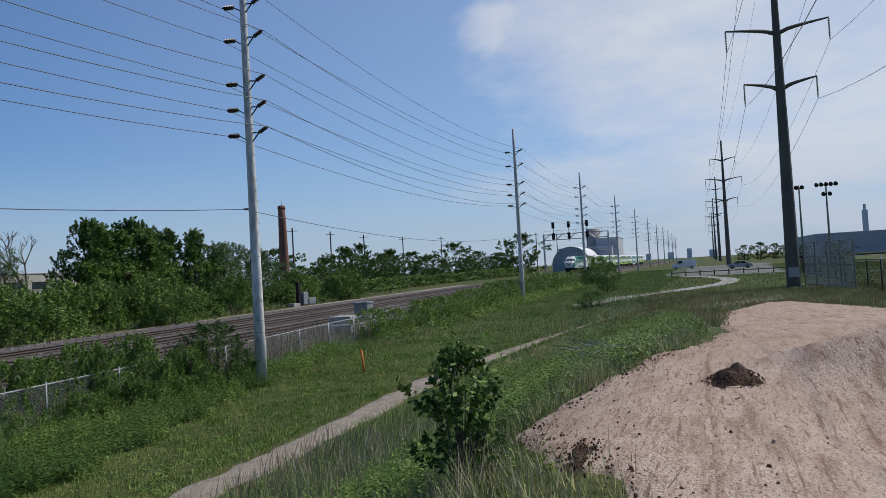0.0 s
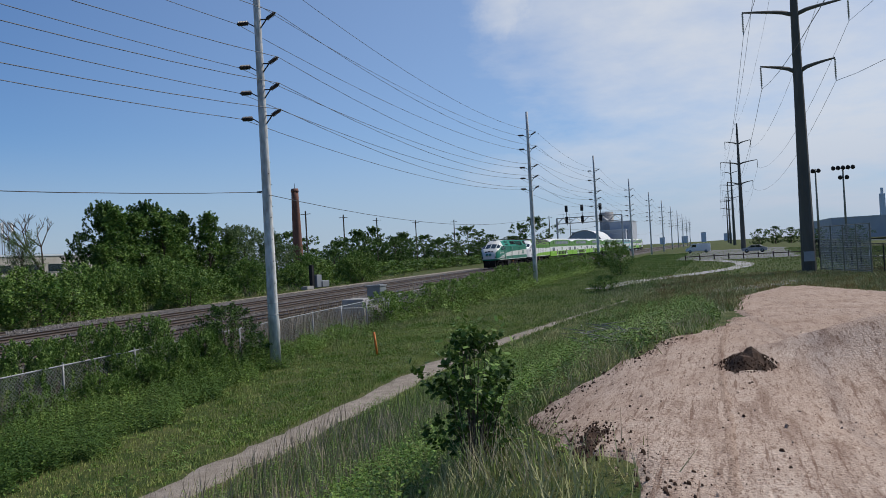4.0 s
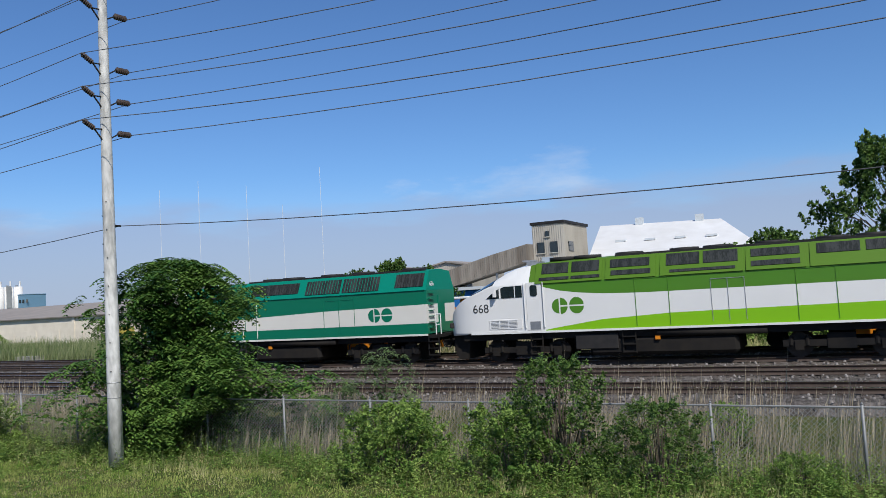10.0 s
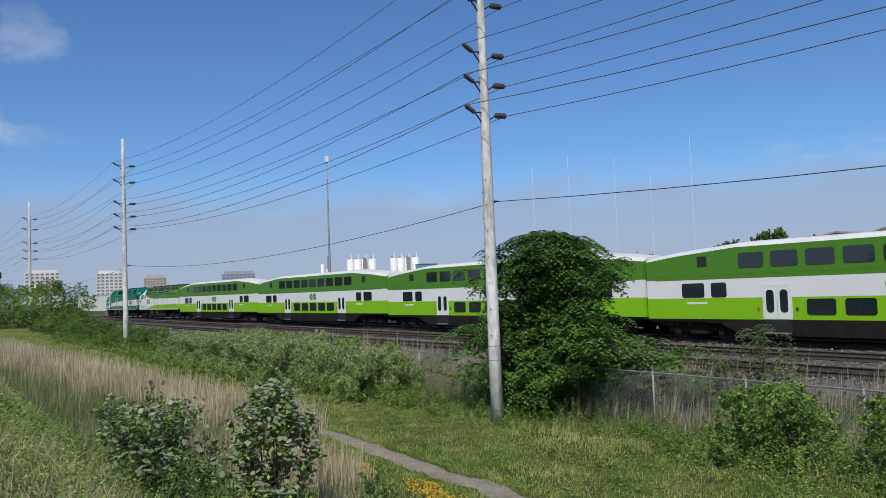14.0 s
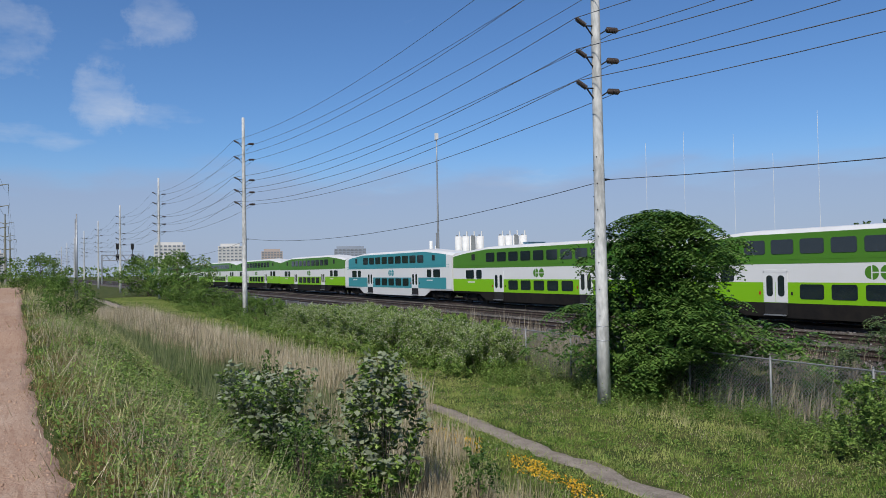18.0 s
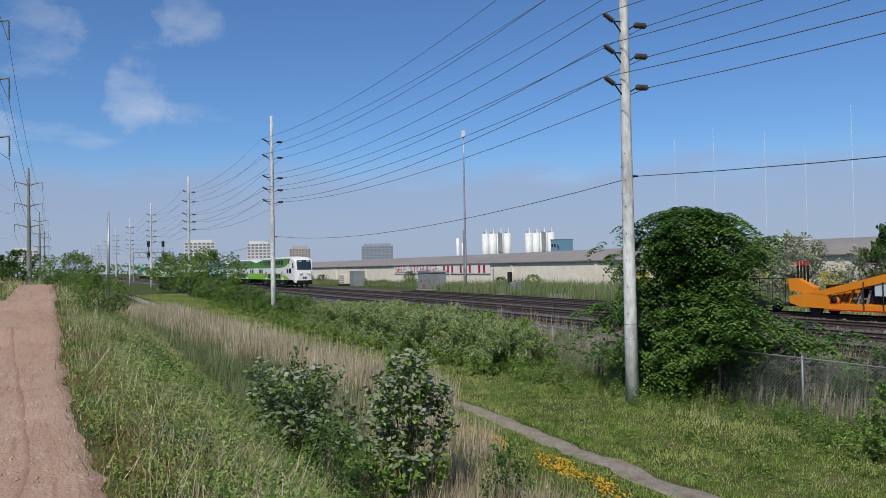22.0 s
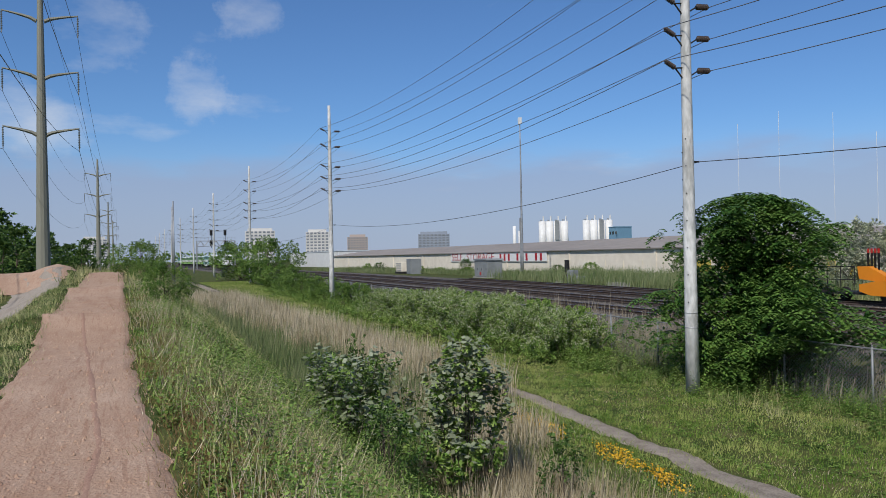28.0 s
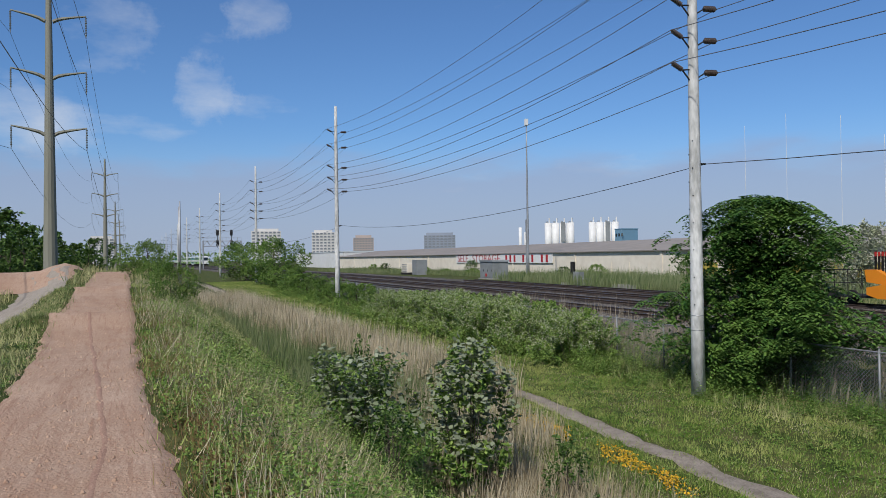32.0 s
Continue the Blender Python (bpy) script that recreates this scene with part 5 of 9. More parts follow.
def limbs(bm, clusters, h0, trunk_r, height, rnd, k, lean):
    """A tapered trunk that bends, and limbs that reach to some of the clumps."""
    pts = [Vector((0, 0, -0.3))]
    top = height * 0.86
    for i in range(1, 6):
        t = i / 5
        pts.append(Vector((lean[0] * t + 0.05 * height * 0.3 * rnd.uniform(-1, 1) * t, lean[1] * t + 0.05 * height * 0.3 * rnd.uniform(-1, 1) * t, top * t)))
    for i in range(5):
        tube(bm, pts[i], pts[i + 1], trunk_r * (1 - i / 5.5), trunk_r * (1 - (i + 1) / 5.5), 8, caps=False)
    idx = rnd.choice(len(clusters), min(k, len(clusters)), replace=False)
    for i in idx:
        c = Vector(clusters[i])
        zt = min(max(c.z - rnd.uniform(0.15, 0.35) * height, h0 * 0.6), top * 0.95)
        f = zt / top * 5
        j = min(int(f), 4)
        a = pts[j].lerp(pts[j + 1], f - j)
        mid = a.lerp(c, 0.5) + Vector((0, 0, 0.08 * height * rnd.uniform(0.2, 1)))
        r = trunk_r * (1 - f / 5.5) * 0.45
        tube(bm, a, mid, r, r * 0.6, 5, caps=False)
        tube(bm, mid, c, r * 0.6, r * 0.2, 5, caps=False)


def plant(name, label, category, height, radius, h0, clumps, per, leaf, material, seed, shape=None, trunk_r=0.1, spread=None, k=30, stems=1, rough=0.35, extra=None, frond=False, group="", split=False):
    rnd = np.random.RandomState(seed)
    shape = shape or (lambda u: math.sin(math.pi * (0.12 + 0.83 * u)) ** 0.7)
    t = empty(name, Matrix(), label, category, group)
    C = crown_clusters(clumps, h0, height, radius, shape, rnd, rough)
    bm = bmesh.new()
    if stems == 1:
        limbs(bm, C, h0, trunk_r, height, rnd, k, (rnd.uniform(-0.1, 0.1) * radius, rnd.uniform(-0.1, 0.1) * radius))
    else:
        for i in rnd.choice(len(C), min(k, len(C)), replace=False):
            c = Vector(C[i])
            b = Vector((c.x * 0.25, c.y * 0.25, -0.15))
            mid = b.lerp(c, 0.55) + Vector((-c.x, -c.y, 0)) * 0.12
            tube(bm, b, mid, trunk_r, trunk_r * 0.7, 5, caps=False)
            tube(bm, mid, c, trunk_r * 0.7, trunk_r * 0.25, 5, caps=False)
            if split:
                part("stem", bm, BARK, t, smooth=True)
                bm = bmesh.new()
    if bm.verts:
        part("trunk" if stems == 1 else "stem", bm, BARK, t, smooth=True)
    sp = spread or radius * 0.2
    per = int(per * (1.0 if frond else 1.35))
    leaf = leaf if frond else (leaf[0] * 1.35, leaf[1] * 1.45)
    n = len(C)
    out = unit(C * np.array((1, 1, 0.0)))
    if frond:
        # rosettes of compound leaves: pairs of leaflets along arching, drooping stalks
        P = C
        k2, m = per, 5
        ang = rnd.uniform(0, 6.28, (n, 1)) + np.arange(k2)[None] * (6.283 / k2) + rnd.normal(size=(n, k2)) * 0.25
        d = unit(np.stack([np.cos(ang), np.sin(ang), np.zeros_like(ang)], -1) + 0.55 * out[:, None, :] + np.array((0, 0, 1.0)) * rnd.uniform(-0.1, 0.75, (n, k2, 1))).reshape(-1, 3)
        Q = np.repeat(C, k2, 0) + rnd.normal(size=(n * k2, 3)) * 0.03
        side = unit(np.cross(d, np.array((0, 0, 1.0))))
        reach = rnd.uniform(0.75, 1.2, (n * k2, 1)) * sp
        parts = []
        for q in range(m):
            u = (q + 0.6) / m
            c = Q + d * reach * u - np.array((0, 0, 1.0)) * reach * 0.75 * u * u
            tang = unit(d - np.array((0, 0, 1.5)) * u)
            for s in (-1, 1):
                dirv = unit(side * s * 0.95 + tang * 0.45 - np.array((0, 0, 0.18)))
                L = leaf[0] * (1.05 - 0.7 * abs(u - 0.4)) * rnd.uniform(0.85, 1.15, (n * k2, 1))
                wv = unit(np.cross(dirv, np.array((0, 0, 1.0)) + rnd.normal(size=(n * k2, 3)) * 0.2)) * leaf[1] * 0.5
                parts.append(np.stack([c, c + dirv * L * 0.4 + wv, c + dirv * L, c + dirv * L * 0.4 - wv], 1))
        inner = C[rnd.randint(0, n, n * 10)] * rnd.uniform(0.4, 0.95, (n * 10, 1)) * np.array((1, 1, 1.0)) + np.array((0, 0, 0.1))
        parts.append(leaf_quads(inner, leaf[0] * 1.6, leaf[1] * 1.8, rnd))
        V = np.concatenate(parts)
    else:
        # leafy shoots: leaves set round a rising twig, closer towards its tip
        axis = unit(out * 0.55 + np.array((0, 0, 0.7)) + rnd.normal(size=(n, 3)) * 0.4)
        u = rnd.rand(n, per) ** 0.85
        rad = rnd.normal(size=(n, per, 3))
        rad = unit(rad - axis[:, None, :] * np.sum(rad * axis[:, None, :], -1, keepdims=True))
        r = sp * (1.0 - 0.72 * u) * np.sqrt(rnd.uniform(0.1, 1.0, (n, per)))
        P = (C[:, None, :] + axis[:, None, :] * ((u - 0.4) * sp * 3.0)[..., None] + rad * r[..., None]).reshape(-1, 3)
        d = unit(rad * 0.9 + axis[:, None, :] * 0.45 + rnd.normal(size=(n, per, 3)) * 0.3 - np.array((0, 0, 0.15))).reshape(-1, 3)
        ok = P[:, 2] > 0.03
        P = P[ok]
        V = leaf_quads(P, leaf[0], leaf[1], rnd, d=d[ok])
    put("crown" if stems == 1 else "foliage", quad_mesh("leaves", V), material, t)
    if extra:
        mt, share, size = extra
        top = P[P[:, 2] > h0 + (height - h0) * 0.35]
        E = top[rnd.choice(len(top), int(len(top) * share))] + rnd.normal(size=(int(len(top) * share), 3)) * 0.06 + np.array((0, 0, 0.06))
        put("blossom", quad_mesh("blossom", leaf_quads(E, size, size, rnd, 0, 1.5)), mt, t)
    return t


def at(x, y, s=1.0, turn=0.0, sz=None, sink=0.05, z=None):
    return pose(x, y, (gz(x, y) if z is None else z) - sink, 0, 0, turn) @ Matrix.Diagonal((s, s, sz or s, 1))


def row(first, spots):
    """Sets out a plant and its copies: x, y, scale, height scale."""
    rr = random.Random(len(spots) * 7 + 1)
    for i, (x, y, s, sz) in enumerate(spots):
        m = at(x, y, s, rr.uniform(0, 360), sz)
        if i == 0:
            first.matrix_basis = m
        else:
            copy_thing(first, m)


round_top = lambda u: math.sin(math.pi * (0.1 + 0.86 * u)) ** 0.6
spire = lambda u: 0.3 + 0.75 * (1 - u) ** 0.55 * min(1.0, 0.55 + 2.2 * u) - 0.18 * u
low_dome = lambda u: math.sqrt(max(0.02, 1 - (u * 0.95) ** 2))

# the broad tree beside the fence, growing round the concrete pole
sumac_form = lambda u: float(np.interp(u, (0.0, 0.12, 0.3, 0.55, 0.72, 0.85, 0.95, 1.0), (0.76, 0.94, 1.0, 0.9, 0.74, 0.58, 0.42, 0.26)))
sumac = plant("pinnate_tree", "dense dark-green tree with long feathery leaves against the fence", "tree", 6.2, 2.85, 0.3, 720, 8, (0.2, 0.075), LEAF_FROND, 21, shape=sumac_form, trunk_r=0.13, spread=0.55, k=90, frond=True, rough=0.75)
sumac.matrix_basis = pose(-19.8, 19.0, gz(-19.8, 19.0) - 0.05) @ Matrix.Diagonal((1.16, 0.78, 1.0, 1))
sapling = plant("pinnate_shrub", "small shrub with feathery compound leaves by the tracks", "shrub", 2.6, 1.1, 0.3, 46, 7, (0.12, 0.04), LEAF_WILLOW, 22, trunk_r=0.03, spread=0.34, k=20, frond=True)
row(sapling, [(-13.0, 20.9, 0.95, 1.0), (16.6, 20.6, 0.95, 0.95), (-14.6, 20.6, 0.7, 0.7), (4.2, 20.4, 0.55, 0.5), (-8.9, 20.5, 0.6, 0.5)])

# shrubs near the eye
near_label = "bushy young willow shrub with pale broad leaves"
n1 = plant("willow_shrub", near_label, "shrub", 2.8, 0.6, 0.5, 150, 20, (0.085, 0.038), LEAF_LIGHT, 31, stems=2, trunk_r=0.016, spread=0.11, k=44, shape=round_top, extra=(LEAF_GREY, 0.75, 0.1), rough=0.7, split=True)
n1.matrix_basis = at(-11.46, 4.98, 1.0, 0, 1.0)
n2 = plant("willow_shrub", "dark willow shrub with pale leaf tips among reeds", "shrub", 1.6, 1.0, 0.1, 190, 24, (0.06, 0.022), LEAF_MID, 32, stems=2, trunk_r=0.012, spread=0.14, k=70, shape=low_dome, extra=(LEAF_GREY, 0.35, 0.095), rough=0.7)
n2.matrix_basis = at(-12.0, 3.35, 1.0, 0, 1.0)
n3 = plant("twiggy_shrub", "slender dark twiggy shrub among dry reeds", "shrub", 1.5, 0.42, 0.2, 70, 14, (0.06, 0.025), LEAF_DARK, 33, stems=2, trunk_r=0.01, spread=0.1, k=40)
row(n3, [(-10.3, 6.15, 1.0, 1.05), (-13.6, 3.9, 0.7, 1.35), (-9.2, 3.0, 0.8, 0.7)])
n0 = plant("young_poplar", "young poplar sapling with glossy dark leaves beside the dirt track", "tree", 1.3, 0.42, 0.28, 95, 16, (0.058, 0.033), LEAF_DARK, 34, stems=2, trunk_r=0.009, spread=0.075, k=36, shape=lambda u: (0.75 + 0.5 * u) * (1 - 0.85 * max(0, u - 0.45)), extra=(LEAF_MID, 0.3, 0.07), rough=0.6, split=True)
n0.matrix_basis = at(7.05, 2.3, 0.92, 0, 0.97)

# scrub along the fence
scrub = plant("fence_shrub", "leafy mid-green shrub leaning on the chain-link fence", "shrub", 2.1, 1.7, 0.05, 210, 40, (0.072, 0.034), LEAF_MID, 41, stems=2, trunk_r=0.02, spread=0.15, k=30, shape=low_dome)
row(scrub, [(11.3, 19.7, 0.8, 0.8), (17.4, 19.1, 0.9, 1.3), (19.9, 18.9, 0.9, 1.4), (22.4, 19.0, 0.9, 1.4), (15.2, 19.6, 0.7, 1.0), (18.6, 17.5, 0.6, 0.62), (20.9, 17.4, 0.6, 0.65), (23.2, 17.2, 0.5, 0.5), (-10.6, 17.1, 1.15, 1.02), (-7.4, 17.2, 1.1, 1.05), (22.3, 17.3, 0.65, 0.55), (13.6, 17.6, 0.5, 0.4), (6.0, 17.3, 0.55, 0.4), (16.2, 19.2, 0.75, 1.1), (18.4, 19.3, 0.85, 1.25), (21.2, 19.2, 0.9, 1.2), (20.2, 17.7, 0.7, 0.85), (21.7, 17.6, 0.75, 1.0), (23.4, 17.6, 0.72, 1.05), (24.2, 18.0, 0.7, 1.1), (26.6, 17.4, 0.5, 0.42), (12.9, 17.7, 0.55, 0.6), (7.6, 19.3, 0.5, 0.6), (1.5, 17.5, 0.55, 0.35), (-1.2, 17.6, 0.6, 0.45), (-55, 17, 1.3, 1.0), (-61, 17.2, 1.5, 1.1), (-67, 17, 1.5, 1.0), (-72, 17.5, 1.6, 1.2), (-80, 17, 1.8, 1.3)])
darkscrub = plant("dark_shrub", "tall dense dark shrub at the foot of the pole", "shrub", 3.0, 1.35, 0.05, 210, 40, (0.068, 0.033), LEAF_DARK, 42, stems=2, trunk_r=0.025, spread=0.16, k=30)
row(darkscrub, [(25.2, 17.7, 0.95, 0.82), (-6.3, 17.6, 1.05, 1.12), (-4.0, 17.4, 0.9, 0.75), (27.2, 17.8, 0.5, 0.5), (10.4, 17.2, 1.0, 0.72)])
lightscrub = plant("bright_shrub", "bright yellow-green leafy shrub along the fence line", "shrub", 1.9, 1.6, 0.05, 150, 24, (0.1, 0.05), LEAF_LIGHT, 43, stems=2, trunk_r=0.02, spread=0.16, k=24, shape=low_dome)
row(lightscrub, [(41, 18.2, 0.9, 0.9), (44.5, 18.4, 1.1, 0.85), (48, 17.9, 1.0, 1.0), (51.5, 17.8, 1.1, 1.0), (55, 17.6, 1.1, 0.95), (58.5, 17.9, 1.2, 1.05), (62.5, 17.6, 1.2, 1.0), (66.5, 17.9, 1.2, 1.15), (71, 18.0, 1.3, 1.15), (76, 17.8, 1.3, 1.1), (82, 17.6, 1.4, 1.1), (88, 17.8, 1.5, 1.2), (95, 17.9, 1.6, 1.1), (102, 18, 1.8, 1.1), (110, 17, 1.8, 1.1), (27.8, 17.4, 0.6, 0.5), (30.5, 17.3, 0.5, 0.4), (33.5, 17.4, 0.55, 0.45), (10.6, 20.3, 0.5, 0.8), (3.6, 20.2, 0.42, 0.7), (-10.8, 18.0, 0.9, 0.95), (-29, 18.0, 0.8, 1.1), (-32.5, 18.2, 1.0, 1.15), (-36.5, 18.2, 1.1, 1.1), (-40.5, 18.2, 1.1, 1.15), (-45, 18.2, 1.1, 1.05), (-49.5, 18.2, 1.1, 1.0), (-3.0, 20.6, 0.5, 0.6)])
dogwood = plant("flowering_shrub", "low spreading shrub dotted with creamy blossom", "shrub", 2.4, 2.4, 0.05, 300, 36, (0.1, 0.045), LEAF_LIGHT, 44, stems=2, trunk_r=0.02, spread=0.22, k=26, shape=low_dome, extra=(BLOSSOM, 0.8, 0.075), rough=0.75)
row(dogwood, [(-27.6, 16.6, 0.7, 0.75), (-30.3, 16.4, 1.0, 1.05), (-34, 16.2, 1.1, 1.1), (-38, 16.1, 1.2, 1.1), (-42.5, 16.3, 1.2, 1.05), (-47, 16.4, 1.1, 1.0), (-51, 16.8, 1.1, 0.95), (-36, 18.0, 1.1, 1.15), (-44, 18.2, 1.1, 1.1)])
fartree = plant("thicket_tree", "rounded green thicket tree beside the tracks", "tree", 6.0, 3.6, 0.2, 130, 40, (0.2, 0.11), LEAF_MID, 45, trunk_r=0.14, spread=0.6, k=24, shape=round_top)
row(fartree, [(-105, 18.2, 1.1, 0.95), (-97, 17.5, 0.6, 0.45), (-128, 17.5, 1.2, 1.0), (-87, 17.2, 0.5, 0.32), (-37.3, 0.75, 0.27, 0.27), (-34.8, 0.9, 0.15, 0.15), (-23.8, 1.15, 0.17, 0.2), (59.6, 8.4, 0.26, 0.2), (82.8, 9.9, 0.36, 0.52), (109, 14.2, 0.45, 0.6)])

# woods behind the railway
LAB = "leafy roadside tree behind the railway"
poplar = plant("poplar_tree", "tall upright poplar with dense mid-green leaves", "tree", 11.5, 2.6, 0.5, 260, 30, (0.22, 0.13), LEAF_MID, 51, trunk_r=0.16, spread=0.42, k=60, shape=spire, rough=0.55)
row(poplar, [(66.5, 60, 1.0, 0.86), (70.5, 61, 1.05, 0.97), (73.8, 60, 1.15, 1.0), (78, 61.5, 1.1, 0.86), (82.5, 60, 1.0, 1.0), (62.5, 58, 0.9, 0.62), (86.5, 60, 0.9, 0.7)])
far_oak = plant("far_broad_tree", "rounded dark-green tree far off by the railway", "tree", 9.5, 3.8, 0.4, 130, 22, (0.33, 0.2), LEAF_DARK, 152, trunk_r=0.2, spread=0.5, k=20, shape=round_top, rough=0.6)
oak = plant("broad_tree", LAB, "tree", 9.5, 3.8, 0.4, 330, 40, (0.22, 0.13), LEAF_DARK, 52, trunk_r=0.2, spread=0.4, k=70, shape=round_top, rough=0.6)
row(oak, [(2.4, 53, 0.92, 1.2), (68.5, 63, 0.85, 0.95), (76, 64, 0.9, 0.98), (80.5, 63, 0.85, 0.88), (36.5, 49.5, 0.62, 0.74), (-4.0, 53, 0.7, 0.58)])
row(far_oak, [(150, 72, 1.0, 0.95), (162, 74, 1.0, 1.1), (174, 72, 0.85, 0.95), (185, 76, 0.9, 1.0), (156, 70, 0.8, 0.8), (168, 71, 0.9, 0.85), (238, 72, 1.1, 0.72), (255, 75, 1.2, 0.7), (272, 72, 1.1, 0.8), (292, 74, 1.2, 0.75), (130, 66, 0.9, 0.7), (120, 62, 0.8, 0.55), (205, 74, 1.2, 0.8)])
sparse = plant("sparse_tree", "thin half-bare tree with light leaves and grey twigs", "tree", 9.8, 3.2, 1.2, 170, 62, (0.13, 0.06), LEAF_WILLOW, 53, trunk_r=0.13, spread=0.5, k=120, rough=0.7, shape=lambda u: 0.35 + 0.75 * u * (1.25 - u))
row(sparse, [(11.2, 52.5, 0.85, 0.97), (20.3, 50.5, 1.05, 1.04), (24.0, 51.5, 0.8, 0.95), (6.0, 54, 0.8, 0.8), (17.5, 52, 0.9, 0.75), (52, 57, 0.7, 0.75)])
willow = plant("willow_tree", "round-headed grey-green willow behind the railway", "tree", 9.0, 4.0, 0.3, 240, 40, (0.26, 0.075), LEAF_WILLOW, 153, trunk_r=0.2, spread=0.45, k=50, shape=round_top, rough=0.5)
row(willow, [(86.5, 60, 0.85, 0.92), (91.5, 61, 0.95, 1.0), (97, 60.5, 0.9, 0.9), (102.5, 61, 0.75, 0.72)])
far_hedge = plant("far_hedge_shrub", "dense green thicket far along the tracks", "shrub", 4.2, 3.3, 0.05, 120, 18, (0.3, 0.17), LEAF_MID, 154, stems=2, trunk_r=0.04, spread=0.4, k=12, shape=low_dome)
hedge = plant("hedge_shrub", "dense dark roadside thicket behind the tracks", "shrub", 4.2, 3.3, 0.05, 210, 28, (0.18, 0.1), LEAF_MID, 54, stems=2, trunk_r=0.04, spread=0.36, k=20, shape=low_dome)
hx = [(-8 + 5.1 * i, 47.2 + 2.4 * math.sin(i * 2.3) + (3.0 if i > 13 else 0), 0.95 + 0.2 * math.sin(i * 5.1), 0.68 if 5 < i < 9 else 0.9 + 0.2 * math.sin(i * 3.7)) for i in range(23)]
row(hedge, hx + [(24.5, 46.0, 0.7, 0.72), (28.6, 46.2, 0.75, 0.78), (32.4, 46.4, 0.8, 0.82), (36.6, 46.6, 0.75, 0.8), (26.4, 49.5, 0.85, 0.85), (31.0, 50.0, 0.85, 0.9)] + [(-6 + 4.2 * i, 50.5 + math.sin(i * 1.9), 1.05, 1.4 + 0.25 * math.sin(i * 2.7)) for i in range(7)] + [(38.5 + 4.4 * i, 50.5 + math.sin(i), 1.0, 1.05 + 0.2 * math.sin(i * 3.1)) for i in range(7)])
row(far_hedge, [(112, 55, 1.2, 0.7), (120, 57, 1.2, 0.7), (128, 58, 1.3, 0.7), (137, 60, 1.3, 0.8), (147, 62, 1.4, 0.8), (158, 62, 1.4, 0.8), (170, 64, 1.4, 0.8), (182, 64, 1.4, 0.75), (196, 64, 1.5, 0.75), (212, 62, 1.6, 0.8), (228, 62, 1.8, 0.9), (246, 60, 1.8, 0.9)])
elder = plant("elder_shrub", "pale-flowered shrub beyond the siding", "shrub", 4.6, 2.3, 0.2, 150, 34, (0.12, 0.06), LEAF_GREY, 55, stems=2, trunk_r=0.04, spread=0.4, k=20, extra=(BLOSSOM, 0.4, 0.16))
row(elder, [(-39.5, 48.2, 1.05, 1.1), (-42.5, 49.5, 0.7, 0.85), (-35.5, 50.2, 0.8, 0.8), (-31.5, 51.5, 0.7, 0.95), (-47.5, 52, 0.6, 0.6), (-58, 56, 0.8, 0.55)])
for x, y, s in ((-33.5, 50.5, 0.55), (-30, 50, 0.6), (-28.5, 52, 0.55), (-150, -20, 1.75), (-165, -9, 1.0), (-140, -30, 1.7), (-175, -26, 1.7), (-158, -36, 1.8), (-190, -15, 1.2), (-122, -13, 1.2), (-128, -17, 1.3), (-113, -14, 0.9), (-150, -6.5, 0.85), (-136, -11, 1.05)):
    copy_thing(oak if x > -100 else far_oak, at(x, y, s, x * 17 % 360, s * (0.95 if x > -100 else 0.8)))
for i in range(26):
    a, d = math.radians(-112 + i * 2.0 if i < 13 else 58 + (i - 13) * 1.6), 330 + 60 * math.sin(i * 1.7)
    x, y = d * math.sin(a), d * math.cos(a)
    if abs(y) < 52 and y > -9:
        continue
    copy_thing(far_oak, at(x, y, 1.9 + 0.4 * math.sin(i * 2.9), i * 50, 1.25 + 0.3 * math.sin(i * 4.1)))


def dead_tree():
    t = empty("dead_tree", at(55, 58, 1), "bare grey dead tree with forked branches", "tree")
    rnd = random.Random(5)
    bm = bmesh.new()

    def grow(p, d, ln, r, depth):
        q = p + d * ln
        tube(bm, p, q, r, r * 0.7, 6, caps=False)
        if depth:
            for _ in range(3):
                grow(q, (d + Vector((rnd.uniform(-0.7, 0.7), rnd.uniform(-0.7, 0.7), rnd.uniform(-0.1, 0.5)))).normalized(), ln * rnd.uniform(0.5, 0.75), r * 0.6, depth - 1)
    grow(Vector((0, 0, -0.3)), Vector((0.05, 0, 1)), 3.8, 0.17, 4)
    part("trunk", bm, BARK, t)


dead_tree()


# ---- grasses ----


